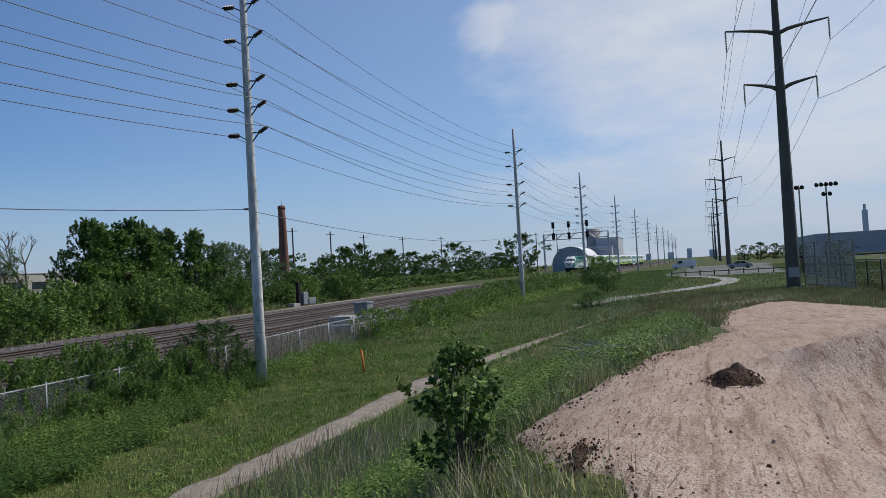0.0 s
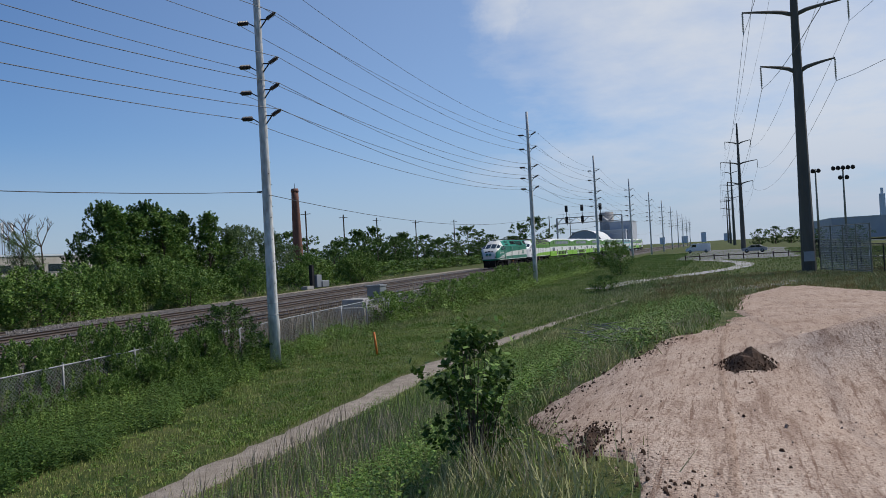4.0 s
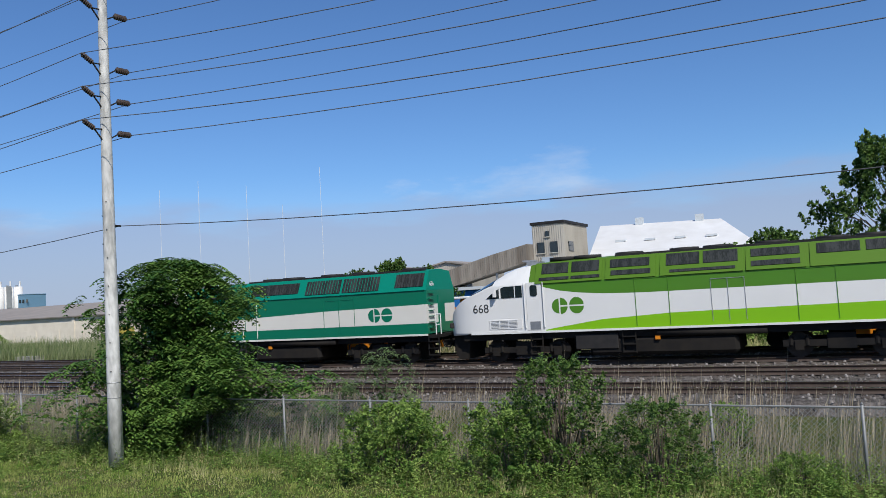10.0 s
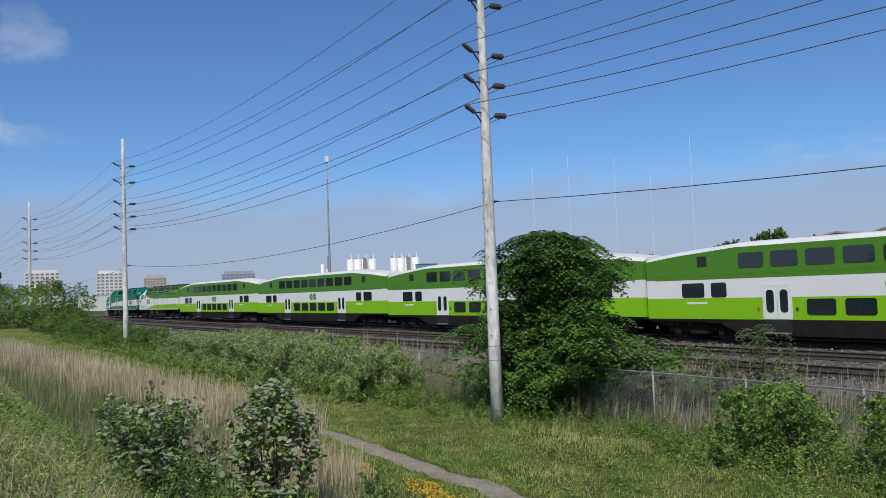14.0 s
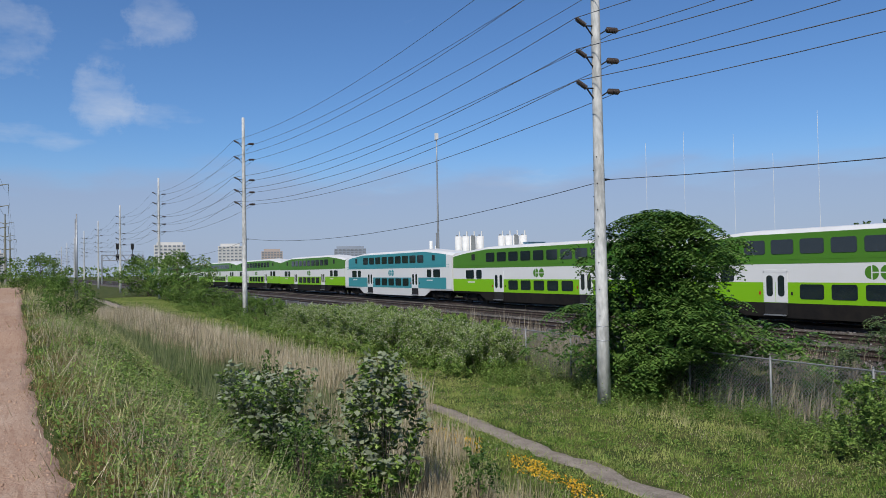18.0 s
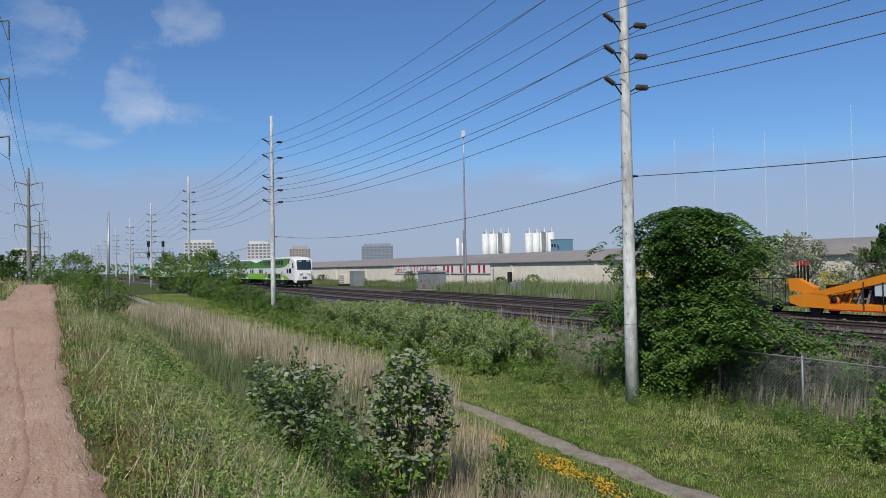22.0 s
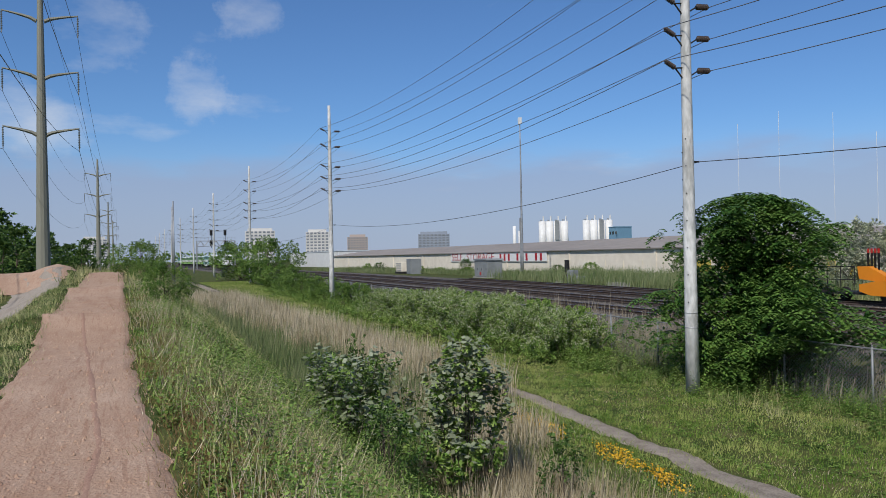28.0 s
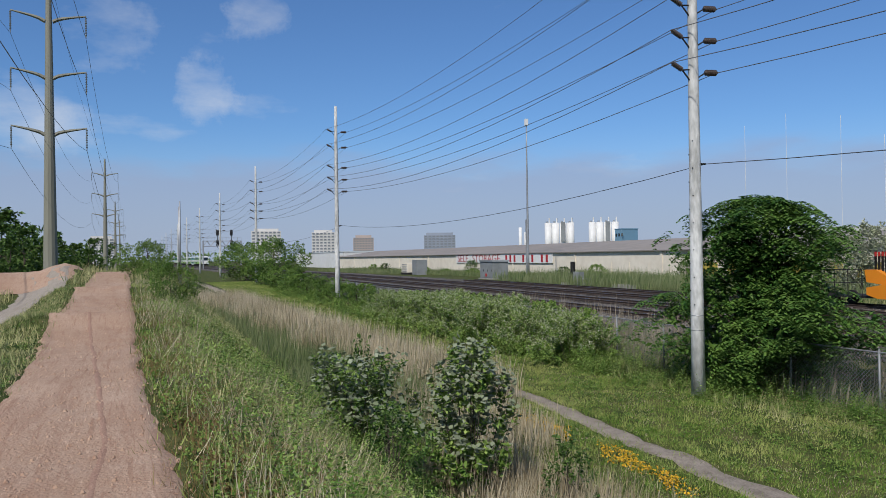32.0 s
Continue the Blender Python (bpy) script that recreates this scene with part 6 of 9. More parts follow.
def on_bare(x, y):
    """Where the clay or the gravel lies."""
    d = (x > -3.4) & (x < 52) & (y < np.interp(x, (-3.2, 1, 4.6, 5.8, 7.6, 8.8, 11, 15.3, 21, 30, 41.8, 52), (0.6, 1.6, 0.7, 0.8, 2.0, 2.4, 1.85, 0.5, -0.25, -0.3, -0.9, -3.4))) & (y > np.interp(x, (-3, 20, 28, 34, 40.5, 52), (-13, -15, -10.5, -9, -7.5, -4.6)))
    r = (x > -44) & (x <= -3.2) & (y < np.interp(x, (-44, -30, -10, -3), (0.35, 0.15, 0.25, 0.6))) & (y > np.interp(x, (-44, -30, -18, -10, -5, -3), (-1.5, -1.65, -1.6, -1.35, -1.9, -3.2)))
    g = (y > np.interp(x, (-80, -21, -13, 0, 19, 27, 36, 42, 62), (9.0, 11.0, 10.2, 9.2, 8.9, 8.95, 8.1, 7.4, 4.3))) & (y < np.interp(x, (-80, -21, -13, 0, 19, 27, 36, 42, 62), (10.6, 11.9, 11.2, 10.7, 10.4, 10.5, 8.9, 7.4, 4.3)))
    tr = (x < -6) & (x > -40) & (y > np.interp(x, (-40, -30, -22, -14, -6), (-4.6, -4.3, -4.4, -4.9, -6.2))) & (y < np.interp(x, (-40, -30, -22, -14, -6), (-2.1, -2.0, -2.3, -2.9, -4.0)))
    tr |= (x > -46) & (x < -36.5) & (y > -14) & (y < -1.7)
    return d | r | g | tr


def blades(name, label, n, xr, yr, hr, w, material, seed, lean=0.35, clump=0.0, keep=None, tip=None, zf=ground_z, bare=True):
    """Blades of grass as thin bent triangles."""
    rnd = np.random.RandomState(seed)
    x, y = rnd.uniform(*xr, n), rnd.uniform(*yr, n)
    if clump:
        m = max(1, n // 30)
        cx, cy = rnd.uniform(*xr, m), rnd.uniform(*yr, m)
        i = rnd.randint(0, m, n)
        x, y = cx[i] + rnd.normal(size=n) * clump, cy[i] + rnd.normal(size=n) * clump
        way, tall = rnd.uniform(0, 6.283, m)[i], rnd.uniform(0.6, 1.3, m)[i]
    else:
        way, tall = rnd.uniform(0, 6.283, n), np.ones(n)
    ok = ~on_bare(x + rnd.normal(size=n) * 0.16, y + rnd.normal(size=n) * 0.2) if bare else np.ones(n, bool)
    if keep is not None:
        ok &= keep(x, y, rnd)
    x, y, way, tall = x[ok], y[ok], way[ok], tall[ok]
    n = len(x)
    z = zf(x, y) - 0.02
    h = rnd.uniform(*hr, n) * (0.75 + 0.5 * rnd.rand(n) ** 2) * tall
    a, b = rnd.uniform(0, 6.283, n), way + rnd.normal(size=n) * 0.6
    ww = w * rnd.uniform(0.7, 1.6, n) * 0.5
    l = lean * h * rnd.uniform(0.2, 1.2, n)
    dx, dy, lx, ly = np.cos(a) * ww, np.sin(a) * ww, np.cos(b) * l + 0.12 * h, np.sin(b) * l
    if hr[1] < 0.6:
        V = np.stack([np.stack([x - dx, y - dy, z], -1), np.stack([x + dx, y + dy, z], -1), np.stack([x + lx, y + ly, z + h], -1)], 1)
        T = np.arange(n * 3).reshape(n, 3)
    else:
        V = np.stack([np.stack([x, y, z], -1), np.stack([x + dx + lx * 0.3, y + dy + ly * 0.3, z + h * 0.55], -1),
                      np.stack([x + lx, y + ly, z + h], -1), np.stack([x - dx + lx * 0.3, y - dy + ly * 0.3, z + h * 0.55], -1)], 1)
        i = np.arange(n)[:, None] * 4
        T = np.concatenate([i + np.array((0, 1, 3)), i + np.array((1, 2, 3))])
    me = mesh_np(name, V.reshape(-1, 3), None, T)
    ob = tagged(put(name, me, material), label, "grass", kind="stuff")
    return ob


def weeds(name, label, n, xr, yr, hr, leaf, material, seed, keep=None, cat="weeds"):
    """Low broad-leaved growth: leaves on short stems."""
    rnd = np.random.RandomState(seed)
    m = n // 40
    cx, cy = rnd.uniform(*xr, m), rnd.uniform(*yr, m)
    ch = rnd.uniform(*hr, m)
    i = rnd.randint(0, m, n)
    x, y = cx[i] + rnd.normal(size=n) * 0.16, cy[i] + rnd.normal(size=n) * 0.16
    ok = ~on_bare(x, y)
    if keep is not None:
        ok &= keep(x, y, rnd)
    x, y, h = x[ok], y[ok], ch[i][ok]
    P = np.stack([x, y, ground_z(x, y) + h * rnd.uniform(0.1, 1.0, len(x))], -1)
    return tagged(put(name, quad_mesh(name, leaf_quads(P, *leaf, rnd)), material), label, cat, kind="stuff")


def herbs(name, label, n, xr, yr, hr, leaf, material, seed, keep=None, k=14, cat="weeds", patch=0.5, stems=0.004):
    """Upright leafy weeds in patches: leaves spiralling up a leaning stem, shorter towards the tip."""
    rnd = np.random.RandomState(seed)
    m = max(1, n // 9)
    cx, cy, ch = rnd.uniform(*xr, m), rnd.uniform(*yr, m), rnd.uniform(*hr, m)
    i = rnd.randint(0, m, n)
    x, y = cx[i] + rnd.normal(size=n) * patch, cy[i] + rnd.normal(size=n) * patch * 0.6
    ok = ~on_bare(x, y)
    if keep is not None:
        ok &= keep(x, y, rnd)
    x, y, h = x[ok], y[ok], (ch[i] * rnd.uniform(0.55, 1.15, n))[ok]
    n = len(x)
    base = np.stack([x, y, ground_z(x, y) - 0.02], -1)
    lean = np.stack([rnd.normal(size=n) * 0.22, rnd.normal(size=n) * 0.22, np.ones(n)], -1) * h[:, None]
    ph, size = rnd.uniform(0, 6.28, n), rnd.uniform(0.75, 1.25, n)
    parts = []
    for j in range(k):
        u = (j + 0.7) / k
        a = ph + j * 2.4 + rnd.normal(size=n) * 0.3
        d = unit(np.stack([np.cos(a), np.sin(a), np.full(n, 0.75 * u - 0.1) + rnd.normal(size=n) * 0.25], -1))
        p = base + lean * u
        L = (leaf[0] * size * (1.15 - 0.65 * u))[:, None]
        w = unit(np.cross(d, np.array((0, 0, 1.0)) + rnd.normal(size=(n, 3)) * 0.25)) * leaf[1] * 0.5 * (1.1 - 0.5 * u)
        tip = p + d * L - np.array((0, 0, 0.25)) * L
        parts.append(np.stack([p, p + d * L * 0.45 + w, tip, p + d * L * 0.45 - w], 1))
    e = np.array((stems, 0, 0))
    parts.append(np.stack([base - e, base + e, base + lean + e * 0.4, base + lean - e * 0.4], 1))
    return tagged(put(name, quad_mesh(name, np.concatenate(parts)), material), label, cat, kind="stuff")


bank_line = lambda x: np.interp(x, (-80, -40, -20, 0, 20, 40, 62), (8.6, 9.0, 9.4, 9.0, 8.8, 7.0, 3.5))
def tuft(x, y):
    """Uneven growth: taller and shorter patches."""
    return 0.5 + 0.5 * np.sin(x * 1.9 + 2.1 * np.sin(y * 1.3)) * np.sin(y * 2.3 + 1.7 * np.sin(x * 0.9))


weed_line = lambda x: np.interp(x, (-60, -29, -19, -15, -12, -9.5, 0, 6, 10, 13, 16, 20, 25, 29, 39, 60), (14.5, 15.2, 16.0, 16.8, 16.0, 14.8, 16.2, 14.8, 13.4, 13.3, 13.8, 14.8, 15.8, 16.3, 17.0, 16.6))
blades("mown_grass", "short mown bright green grass strip", 300000, (-34, 40), (9.0, 17.4), (0.04, 0.11), 0.022, LAWN, 61, keep=lambda x, y, r: r.rand(len(x)) < 0.45 + 0.55 * tuft(x, y))
blades("mown_grass", "taller tufts in the mown grass strip", 60000, (-34, 40), (9.2, 17.0), (0.10, 0.2), 0.015, LAWN, 161, 0.6, 0.12, keep=lambda x, y, r: tuft(x, y) > 0.45)
blades("mown_grass", "bright green grass strip beyond the near pole", 90000, (40, 100), (4.5, 16.8), (0.06, 0.14), 0.035, LAWN, 162)
blades("mown_grass", "mown green grass strip further along the corridor", 50000, (100, 190), (4, 16.5), (0.09, 0.18), 0.06, LAWN, 62)
blades("mown_grass", "open green playing field beyond the clay track", 70000, (64, 200), (-40, 4.5), (0.08, 0.2), 0.07, LAWN, 163)
blades("mown_grass", "mown green grass strip beside the far poles", 90000, (-120, -34), (9.0, 16.8), (0.07, 0.16), 0.035, LAWN, 63)
bank = lambda x, y, r: y < bank_line(x)
# thinner growth beside the clay, thicker in patches further down the bank
rank = lambda x, y, r: (y < bank_line(x)) & (r.rand(len(x)) < np.clip(0.12 + 0.4 * (y - 0.7), 0.12, 1.0) * (0.35 + 0.65 * (tuft(x * 0.45 + 1.0, y * 0.6) > 0.42)))
blades("bank_grass", "long tangled green grass on the bank", 90000, (-34, 26), (0.1, 9.4), (0.1, 0.28), 0.016, ROUGH, 64, 0.7, 0.16, keep=rank)
blades("bank_grass", "thick green grass close to the eye", 70000, (-14, 15), (0.1, 8.0), (0.08, 0.24), 0.013, ROUGH, 164, 0.7, 0.12, keep=rank)
blades("bank_grass", "short dense undergrowth on the bank", 110000, (-34, 30), (0.1, 9.2), (0.05, 0.16), 0.018, LAWN, 165, 0.6, keep=bank)
blades("bank_grass", "long rough grass on the far bank", 90000, (-75, -34), (-8, 9.0), (0.2, 0.5), 0.03, ROUGH, 65, 0.6, 0.3)
blades("bank_grass", "long rough grass beside the clay track", 60000, (26, 75), (-12, 8.5), (0.12, 0.32), 0.03, ROUGH, 66, 0.6, 0.3)
blades("ridge_grass", "low sparse grass on the south side of the ridge", 70000, (-45, -4), (-12, -1.2), (0.05, 0.18), 0.014, ROUGH, 67, 0.6, 0.15)
blades("straw_grass", "dry straw grass among green on the bank", 20000, (-34, 26), (0.1, 9.0), (0.15, 0.45), 0.008, TAN, 68, 0.7, 0.2, keep=lambda x, y, r: (y < bank_line(x)) & (tuft(x * 0.6, y * 0.8) > 0.35))
blades("seed_grass", "pale feathery seed-head grass beside the clay ridge", 9000, (-32, -4), (0.1, 3.4), (0.18, 0.45), 0.006, TAN, 168, 0.7, 0.25, keep=lambda x, y, r: tuft(x * 0.7, y) > 0.3)
herbs("bank_weeds", "low russet weeds at the rim of the clay ridge", 3600, (-26, -3.3), (0.05, 2.2), (0.03, 0.14), (0.06, 0.028), RUSSET, 291, k=9, patch=0.3)
herbs("bank_weeds", "low small-leaved weeds between the grass tufts", 6500, (-26, -3.5), (0.3, 7.0), (0.08, 0.32), (0.06, 0.024), LEAF_LIGHT, 288, k=12, patch=0.4, keep=lambda x, y, r: tuft(x * 0.9, y * 0.9 + 1.0) > 0.3)
herbs("bank_weeds", "leafy weeds on the bank above the gravel path", 7000, (5, 30), (2.6, 8.6), (0.18, 0.6), (0.1, 0.036), LEAF_MID, 289, k=13, patch=0.45, keep=lambda x, y, r: y < bank_line(x))
blades("ridge_grass", "matted low grass on the shaded side of the ridge", 70000, (-32, -3.5), (-5.2, -1.25), (0.04, 0.15), 0.014, ROUGH, 267, 0.6, 0.12)
herbs("bank_weeds", "creeping weeds on the side of the ridge", 3200, (-32, -3.5), (-4.6, -1.3), (0.03, 0.16), (0.07, 0.03), LEAF_MID, 290, k=9, patch=0.35)
blades("russet_grass", "russet dry grass at the rim of the clay", 110000, (-26, -3), (0.05, 2.9), (0.03, 0.16), 0.008, RUSSET, 169, 0.7, 0.12, keep=lambda x, y, r: tuft(x * 1.1, y) > 0.4)
blades("russet_grass", "russet grass beyond the clay track", 90000, (28, 76), (-14, 5), (0.08, 0.26), 0.02, RUSSET, 170, 0.6, 0.3)
path_near = lambda x: np.interp(x, (-130, -80, -21, -13, 0), (8.4, 9.0, 11.0, 10.2, 9.2))
reed_keep = lambda x, y, r: (y > path_near(x) - 3.0 + 0.5 * np.sin(x * 0.8) + 0.03 * (x + 22) + r.normal(size=len(x)) * 0.35) & (y < path_near(x) - 0.25)
blades("dry_reeds", "stand of tall dry straw-coloured reeds", 62000, (-70, -20.5), (5, 11), (1.0, 1.5), 0.014, TAN, 69, 0.14, keep=reed_keep)
blades("dry_reeds", "thinning dry reeds between the willow shrubs", 5000, (-21, -15), (6.4, 9.0), (0.7, 1.15), 0.012, TAN, 171, 0.16, keep=lambda x, y, r: (y < path_near(x) - 0.2) & (r.rand(len(x)) < 0.6))
blades("green_reeds", "tall green reeds among the dry ones", 44000, (-56, -16), (3.8, 9.4), (0.6, 1.15), 0.013, REED, 70, 0.18, keep=lambda x, y, r: (y > 4.4 + 0.7 * np.sin(x * 0.7) - 0.03 * (x + 20)) & (y < path_near(x) - 2.4 + 0.5 * np.sin(x * 0.8 + 0.6)))
blades("dry_reeds", "dry reeds beside the gravel path", 9500, (-13.0, -7.0), (4.6, 6.8), (0.7, 1.25), 0.011, TAN, 71, 0.18)
blades("dry_reeds", "tuft of dry brown reeds on the bank", 4500, (8.0, 17.5), (5.6, 9.0), (0.35, 0.85), 0.012, DRYSTALK, 72, 0.3, keep=lambda x, y, r: r.rand(len(x)) < 0.3 + 0.7 * tuft(x, y))
blades("green_reeds", "tuft of green reeds on the bank", 3500, (11, 22), (4.4, 8.2), (0.35, 0.8), 0.014, REED, 73, 0.25)
# darker stalk colour on this stretch paints in the backlight
blades("trackside_stalks", "brown dry stalks behind the fence", 17000, (8, 46), (18.6, 22.2), (0.4, 1.2), 0.015, BACKLITSTALK, 174, 0.2, 0.3)
blades("trackside_stalks", "dry thin stalks standing along the ballast shoulder", 14000, (-48, 8), (18.6, 22.2), (0.5, 1.35), 0.015, DRYSTALK, 74, 0.14, 0.3)
blades("trackside_stalks", "brown dry grass beside the far tracks", 22000, (46, 130), (18.7, 23.0), (0.5, 1.1), 0.03, DRYSTALK, 75, 0.2, 0.5)
blades("trackside_grass", "green grass along the foot of the fence", 60000, (-70, 60), (15.9, 20.6), (0.15, 0.42), 0.014, ROUGH, 76, 0.4, 0.2)
blades("siding_reeds", "tall green reeds beyond the siding", 22000, (-92, -36), (43.4, 58), (0.9, 1.8), 0.035, REED, 77, 0.22)
blades("siding_reeds", "low reeds and rough grass round the lineside cabinets", 40000, (-200, -88), (45.0, 60), (0.4, 1.0), 0.05, REED, 177, 0.25, 0.6, keep=lambda x, y, r: y > np.interp(x, (-150, -140, -96, -88), (45, 50.5, 50.5, 46)))
blades("siding_grass", "rough grass under the thicket beyond the tracks", 30000, (-40, 120), (42.8, 49), (0.2, 0.6), 0.04, ROUGH, 78, 0.4, 0.4, keep=lambda x, y, r: (x < 17) | (y > np.interp(x, (18, 40, 60, 150), (43.6, 45.1, 46.2, 48.6))))
below_fence = lambda x, y, r: y > weed_line(x) + 0.3 * np.sin(x * 2.1)
herbs("fence_weeds", "leafy green weeds under the fence", 6600, (-34, 46), (13.2, 18.4), (0.15, 0.5), (0.13, 0.05), LEAF_MID, 81, keep=below_fence, k=11)
herbs("fence_weeds", "tall upright weeds along the chain-link fence", 4600, (-34, 46), (15.6, 19.6), (0.4, 1.0), (0.14, 0.045), LEAF_LIGHT, 181, keep=below_fence, k=15)
herbs("fence_weeds", "leafy weeds along the far fence", 2600, (-90, -34), (14.4, 18.4), (0.3, 0.8), (0.2, 0.08), LEAF_LIGHT, 182, k=10)
herbs("fence_weeds", "green growth beside the far poles", 2200, (46, 120), (15.2, 18.4), (0.3, 0.9), (0.24, 0.1), LEAF_LIGHT, 183, k=9)
herbs("fence_weeds", "dense dark weeds at the foot of the fence", 6000, (5, 28), (12.8, 18.4), (0.35, 0.9), (0.13, 0.045), LEAF_DARK, 186, keep=below_fence, k=15)
herbs("lawn_weeds", "dandelion and plantain rosettes in the mown grass", 5200, (-32, 40), (9.2, 16.8), (0.03, 0.13), (0.13, 0.045), LEAF_MID, 184, k=8, patch=0.35)
herbs("lawn_weeds", "pale clover patches in the mown grass", 3600, (-32, 40), (9.2, 16.8), (0.03, 0.09), (0.08, 0.05), LEAF_LIGHT, 284, k=8, patch=0.25)
herbs("bank_weeds", "broad-leaved weeds on the bank", 2600, (-30, 27), (1.2, 8.8), (0.12, 0.45), (0.10, 0.034), LEAF_LIGHT, 82, k=12, keep=lambda x, y, r: y < bank_line(x))
weeds("bank_weeds", "fine bright weeds among the bank grass", 46000, (-22, -4), (0.6, 7.0), (0.1, 0.5), (0.05, 0.016), LEAF_LIGHT, 185, keep=lambda x, y, r: tuft(x * 0.8, y * 0.7) > 0.4)
herbs("bank_weeds", "patch of bright leafy weeds beside the clay", 5200, (9, 46), (0.2, 8.4), (0.15, 0.55), (0.12, 0.046), LEAF_MID, 83, k=13, keep=lambda x, y, r: (y < bank_line(x) - 0.8) & (y > np.interp(x, (9, 14, 21, 34, 46), (2.6, 1.0, 0.2, 0.6, 2.0))))
leafy = lambda x, y, r: (tuft(x * 0.55 + 2.0, y * 0.6) > 0.45) & (y < path_near(x) - 3.4) & (y > 1.0)
herbs("bank_weeds", "tall leafy weeds round the willow shrubs", 2600, (-16.5, -6), (1.6, 6.4), (0.35, 0.75), (0.11, 0.034), LEAF_MID, 287, k=16, keep=lambda x, y, r: (y > 1.4 + 0.25 * (x + 16)) & (y < 6.0))
herbs("bank_weeds", "dark leafy patches of weeds on the bank", 3600, (-24, -4), (1.0, 7.2), (0.15, 0.55), (0.095, 0.03), LEAF_MID, 187, k=14, keep=leafy)
weeds("bank_weeds", "low creeping weeds at the rim of the clay", 9000, (-26, -3), (-0.1, 1.0), (0.02, 0.1), (0.05, 0.028), LEAF_MID, 188)
weeds("yellow_flowers", "small yellow wildflowers along the gravel path", 5600, (-19, -8.5), (9.0, 10.1), (0.1, 0.28), (0.045, 0.04), FLOWER, 84, cat="flowers", keep=lambda x, y, r: (np.abs(y - np.interp(x, (-19, -14, -10), (9.75, 9.55, 9.15))) < 0.3 + 0.1 * np.sin(x * 3)) & (tuft(x * 0.8, y) > 0.2))

path_far = lambda x: np.interp(x, (-130, -80, -21, -13, 0, 19, 27, 36, 50, 62), (10, 10.6, 11.9, 11.2, 10.7, 10.4, 10.7, 9.1, 6.5, 4.6))
path_rim = lambda x: np.interp(x, (-130, -80, -21, -13, 0, 19, 27, 36, 50, 62), (8.4, 9.0, 11.0, 10.2, 9.2, 8.9, 8.95, 8.0, 5.6, 4))
blades("path_edge_grass", "ragged grass creeping over the rims of the gravel path", 260000, (-34, 40), (7.2, 12.2), (0.05, 0.2), 0.014, LAWN, 191, 0.9, keep=lambda x, y, r: (np.abs(y - path_rim(x) + 0.1) < np.abs(r.normal(size=len(x))) * 0.22) | (np.abs(y - path_far(x) - 0.1) < np.abs(r.normal(size=len(x))) * 0.2), bare=False)

blades("straw_grass", "dry cut straw lying in the mown grass", 46000, (-34, 4), (9.2, 17.0), (0.03, 0.09), 0.010, TAN, 192, 1.2, keep=lambda x, y, r: tuft(x * 0.5 + 1.0, y * 0.7) > 0.5)
blades("green_reeds", "green reeds standing among the straw-coloured ones", 24000, (-70, -22), (5, 11), (0.7, 1.25), 0.013, REED, 193, 0.16, keep=lambda x, y, r: reed_keep(x, y, r) & (tuft(x * 0.4, y * 0.5) > 0.4))

blades("tussock_grass", "tufted tussocks of coarse grass on the bank", 40000, (-32, -4), (0.6, 6.5), (0.15, 0.42), 0.014, ROUGH, 194, 0.8, 0.1, keep=rank)
blades("tussock_grass", "coarse tufts of grass beside the clay track", 30000, (4, 34), (0.4, 7.5), (0.15, 0.38), 0.012, ROUGH, 195, 0.8, 0.1, keep=bank)

blades("siding_reeds", "pale reed bed beside the blue shed", 9000, (-30, -10.5), (43.4, 51), (1.2, 2.1), 0.03, TAN, 196, 0.2)
blades("siding_reeds", "green reeds beside the blue shed", 6000, (-30, -10.5), (43.4, 52), (1.1, 2.0), 0.03, REED, 197, 0.22)


def far_woods(name, label, n, x0, x1, y0, y1, seed):
    """A low wooded skyline far off: clumps of leaves along a ridge."""
    rnd = np.random.RandomState(seed)
    x = rnd.uniform(x0, x1, n)
    y = y0 + (y1 - y0) * (x - x0) / (x1 - x0) + rnd.normal(size=n) * 12
    top = 7.5 + 2.2 * np.sin(x * 0.031) + 1.6 * np.sin(x * 0.083 + 1) + 1.2 * np.sin(x * 0.21)
    P = np.stack([x, y, top * rnd.uniform(0.02, 1.0, n) ** 0.8], -1)
    tagged(put(name, quad_mesh(name, leaf_quads(P, 2.4, 1.6, rnd)), LEAF_MID), label, "woods", kind="stuff")


far_woods("far_woods", "dark wooded skyline beyond the works", 9000, -620, 260, 420, 470, 198)
far_woods("far_woods", "low line of trees along the western horizon", 5000, -900, -620, -220, 330, 199)

# ---- structures and things ----
BRICK = mat("old_red_brick", (0.23, 0.105, 0.075), (0.15, 0.075, 0.055), 0.9, scale=2.5, bump=0.4)
CORR = mat("weathered_corrugated_sheet", (0.50, 0.47, 0.41), (0.36, 0.33, 0.28), 0.7, scale=0.7, stretch=(1, 1, 0.25))
STAINED = mat("rust_stained_sheet", (0.30, 0.27, 0.23), (0.15, 0.125, 0.10), 0.8, scale=1.2, stretch=(2, 1, 0.2))
SHEETROOF = mat("pale_metal_roof", (0.62, 0.66, 0.68), (0.52, 0.56, 0.58), 0.5, scale=0.4)
SHINGLE = mat("brown_grey_shingle", (0.31, 0.275, 0.245), (0.24, 0.215, 0.195), 0.9, scale=0.5)
STUCCO = mat("cream_block_wall", (0.80, 0.73, 0.61), (0.68, 0.61, 0.50), 0.9, scale=0.8)
BLUE = mat("bright_blue_sheet", (0.02, 0.16, 0.48), (0.03, 0.13, 0.38), 0.5, scale=0.8)
DEEPBLUE = mat("steel_blue_panel", (0.16, 0.30, 0.42), (0.14, 0.27, 0.38), 0.6)
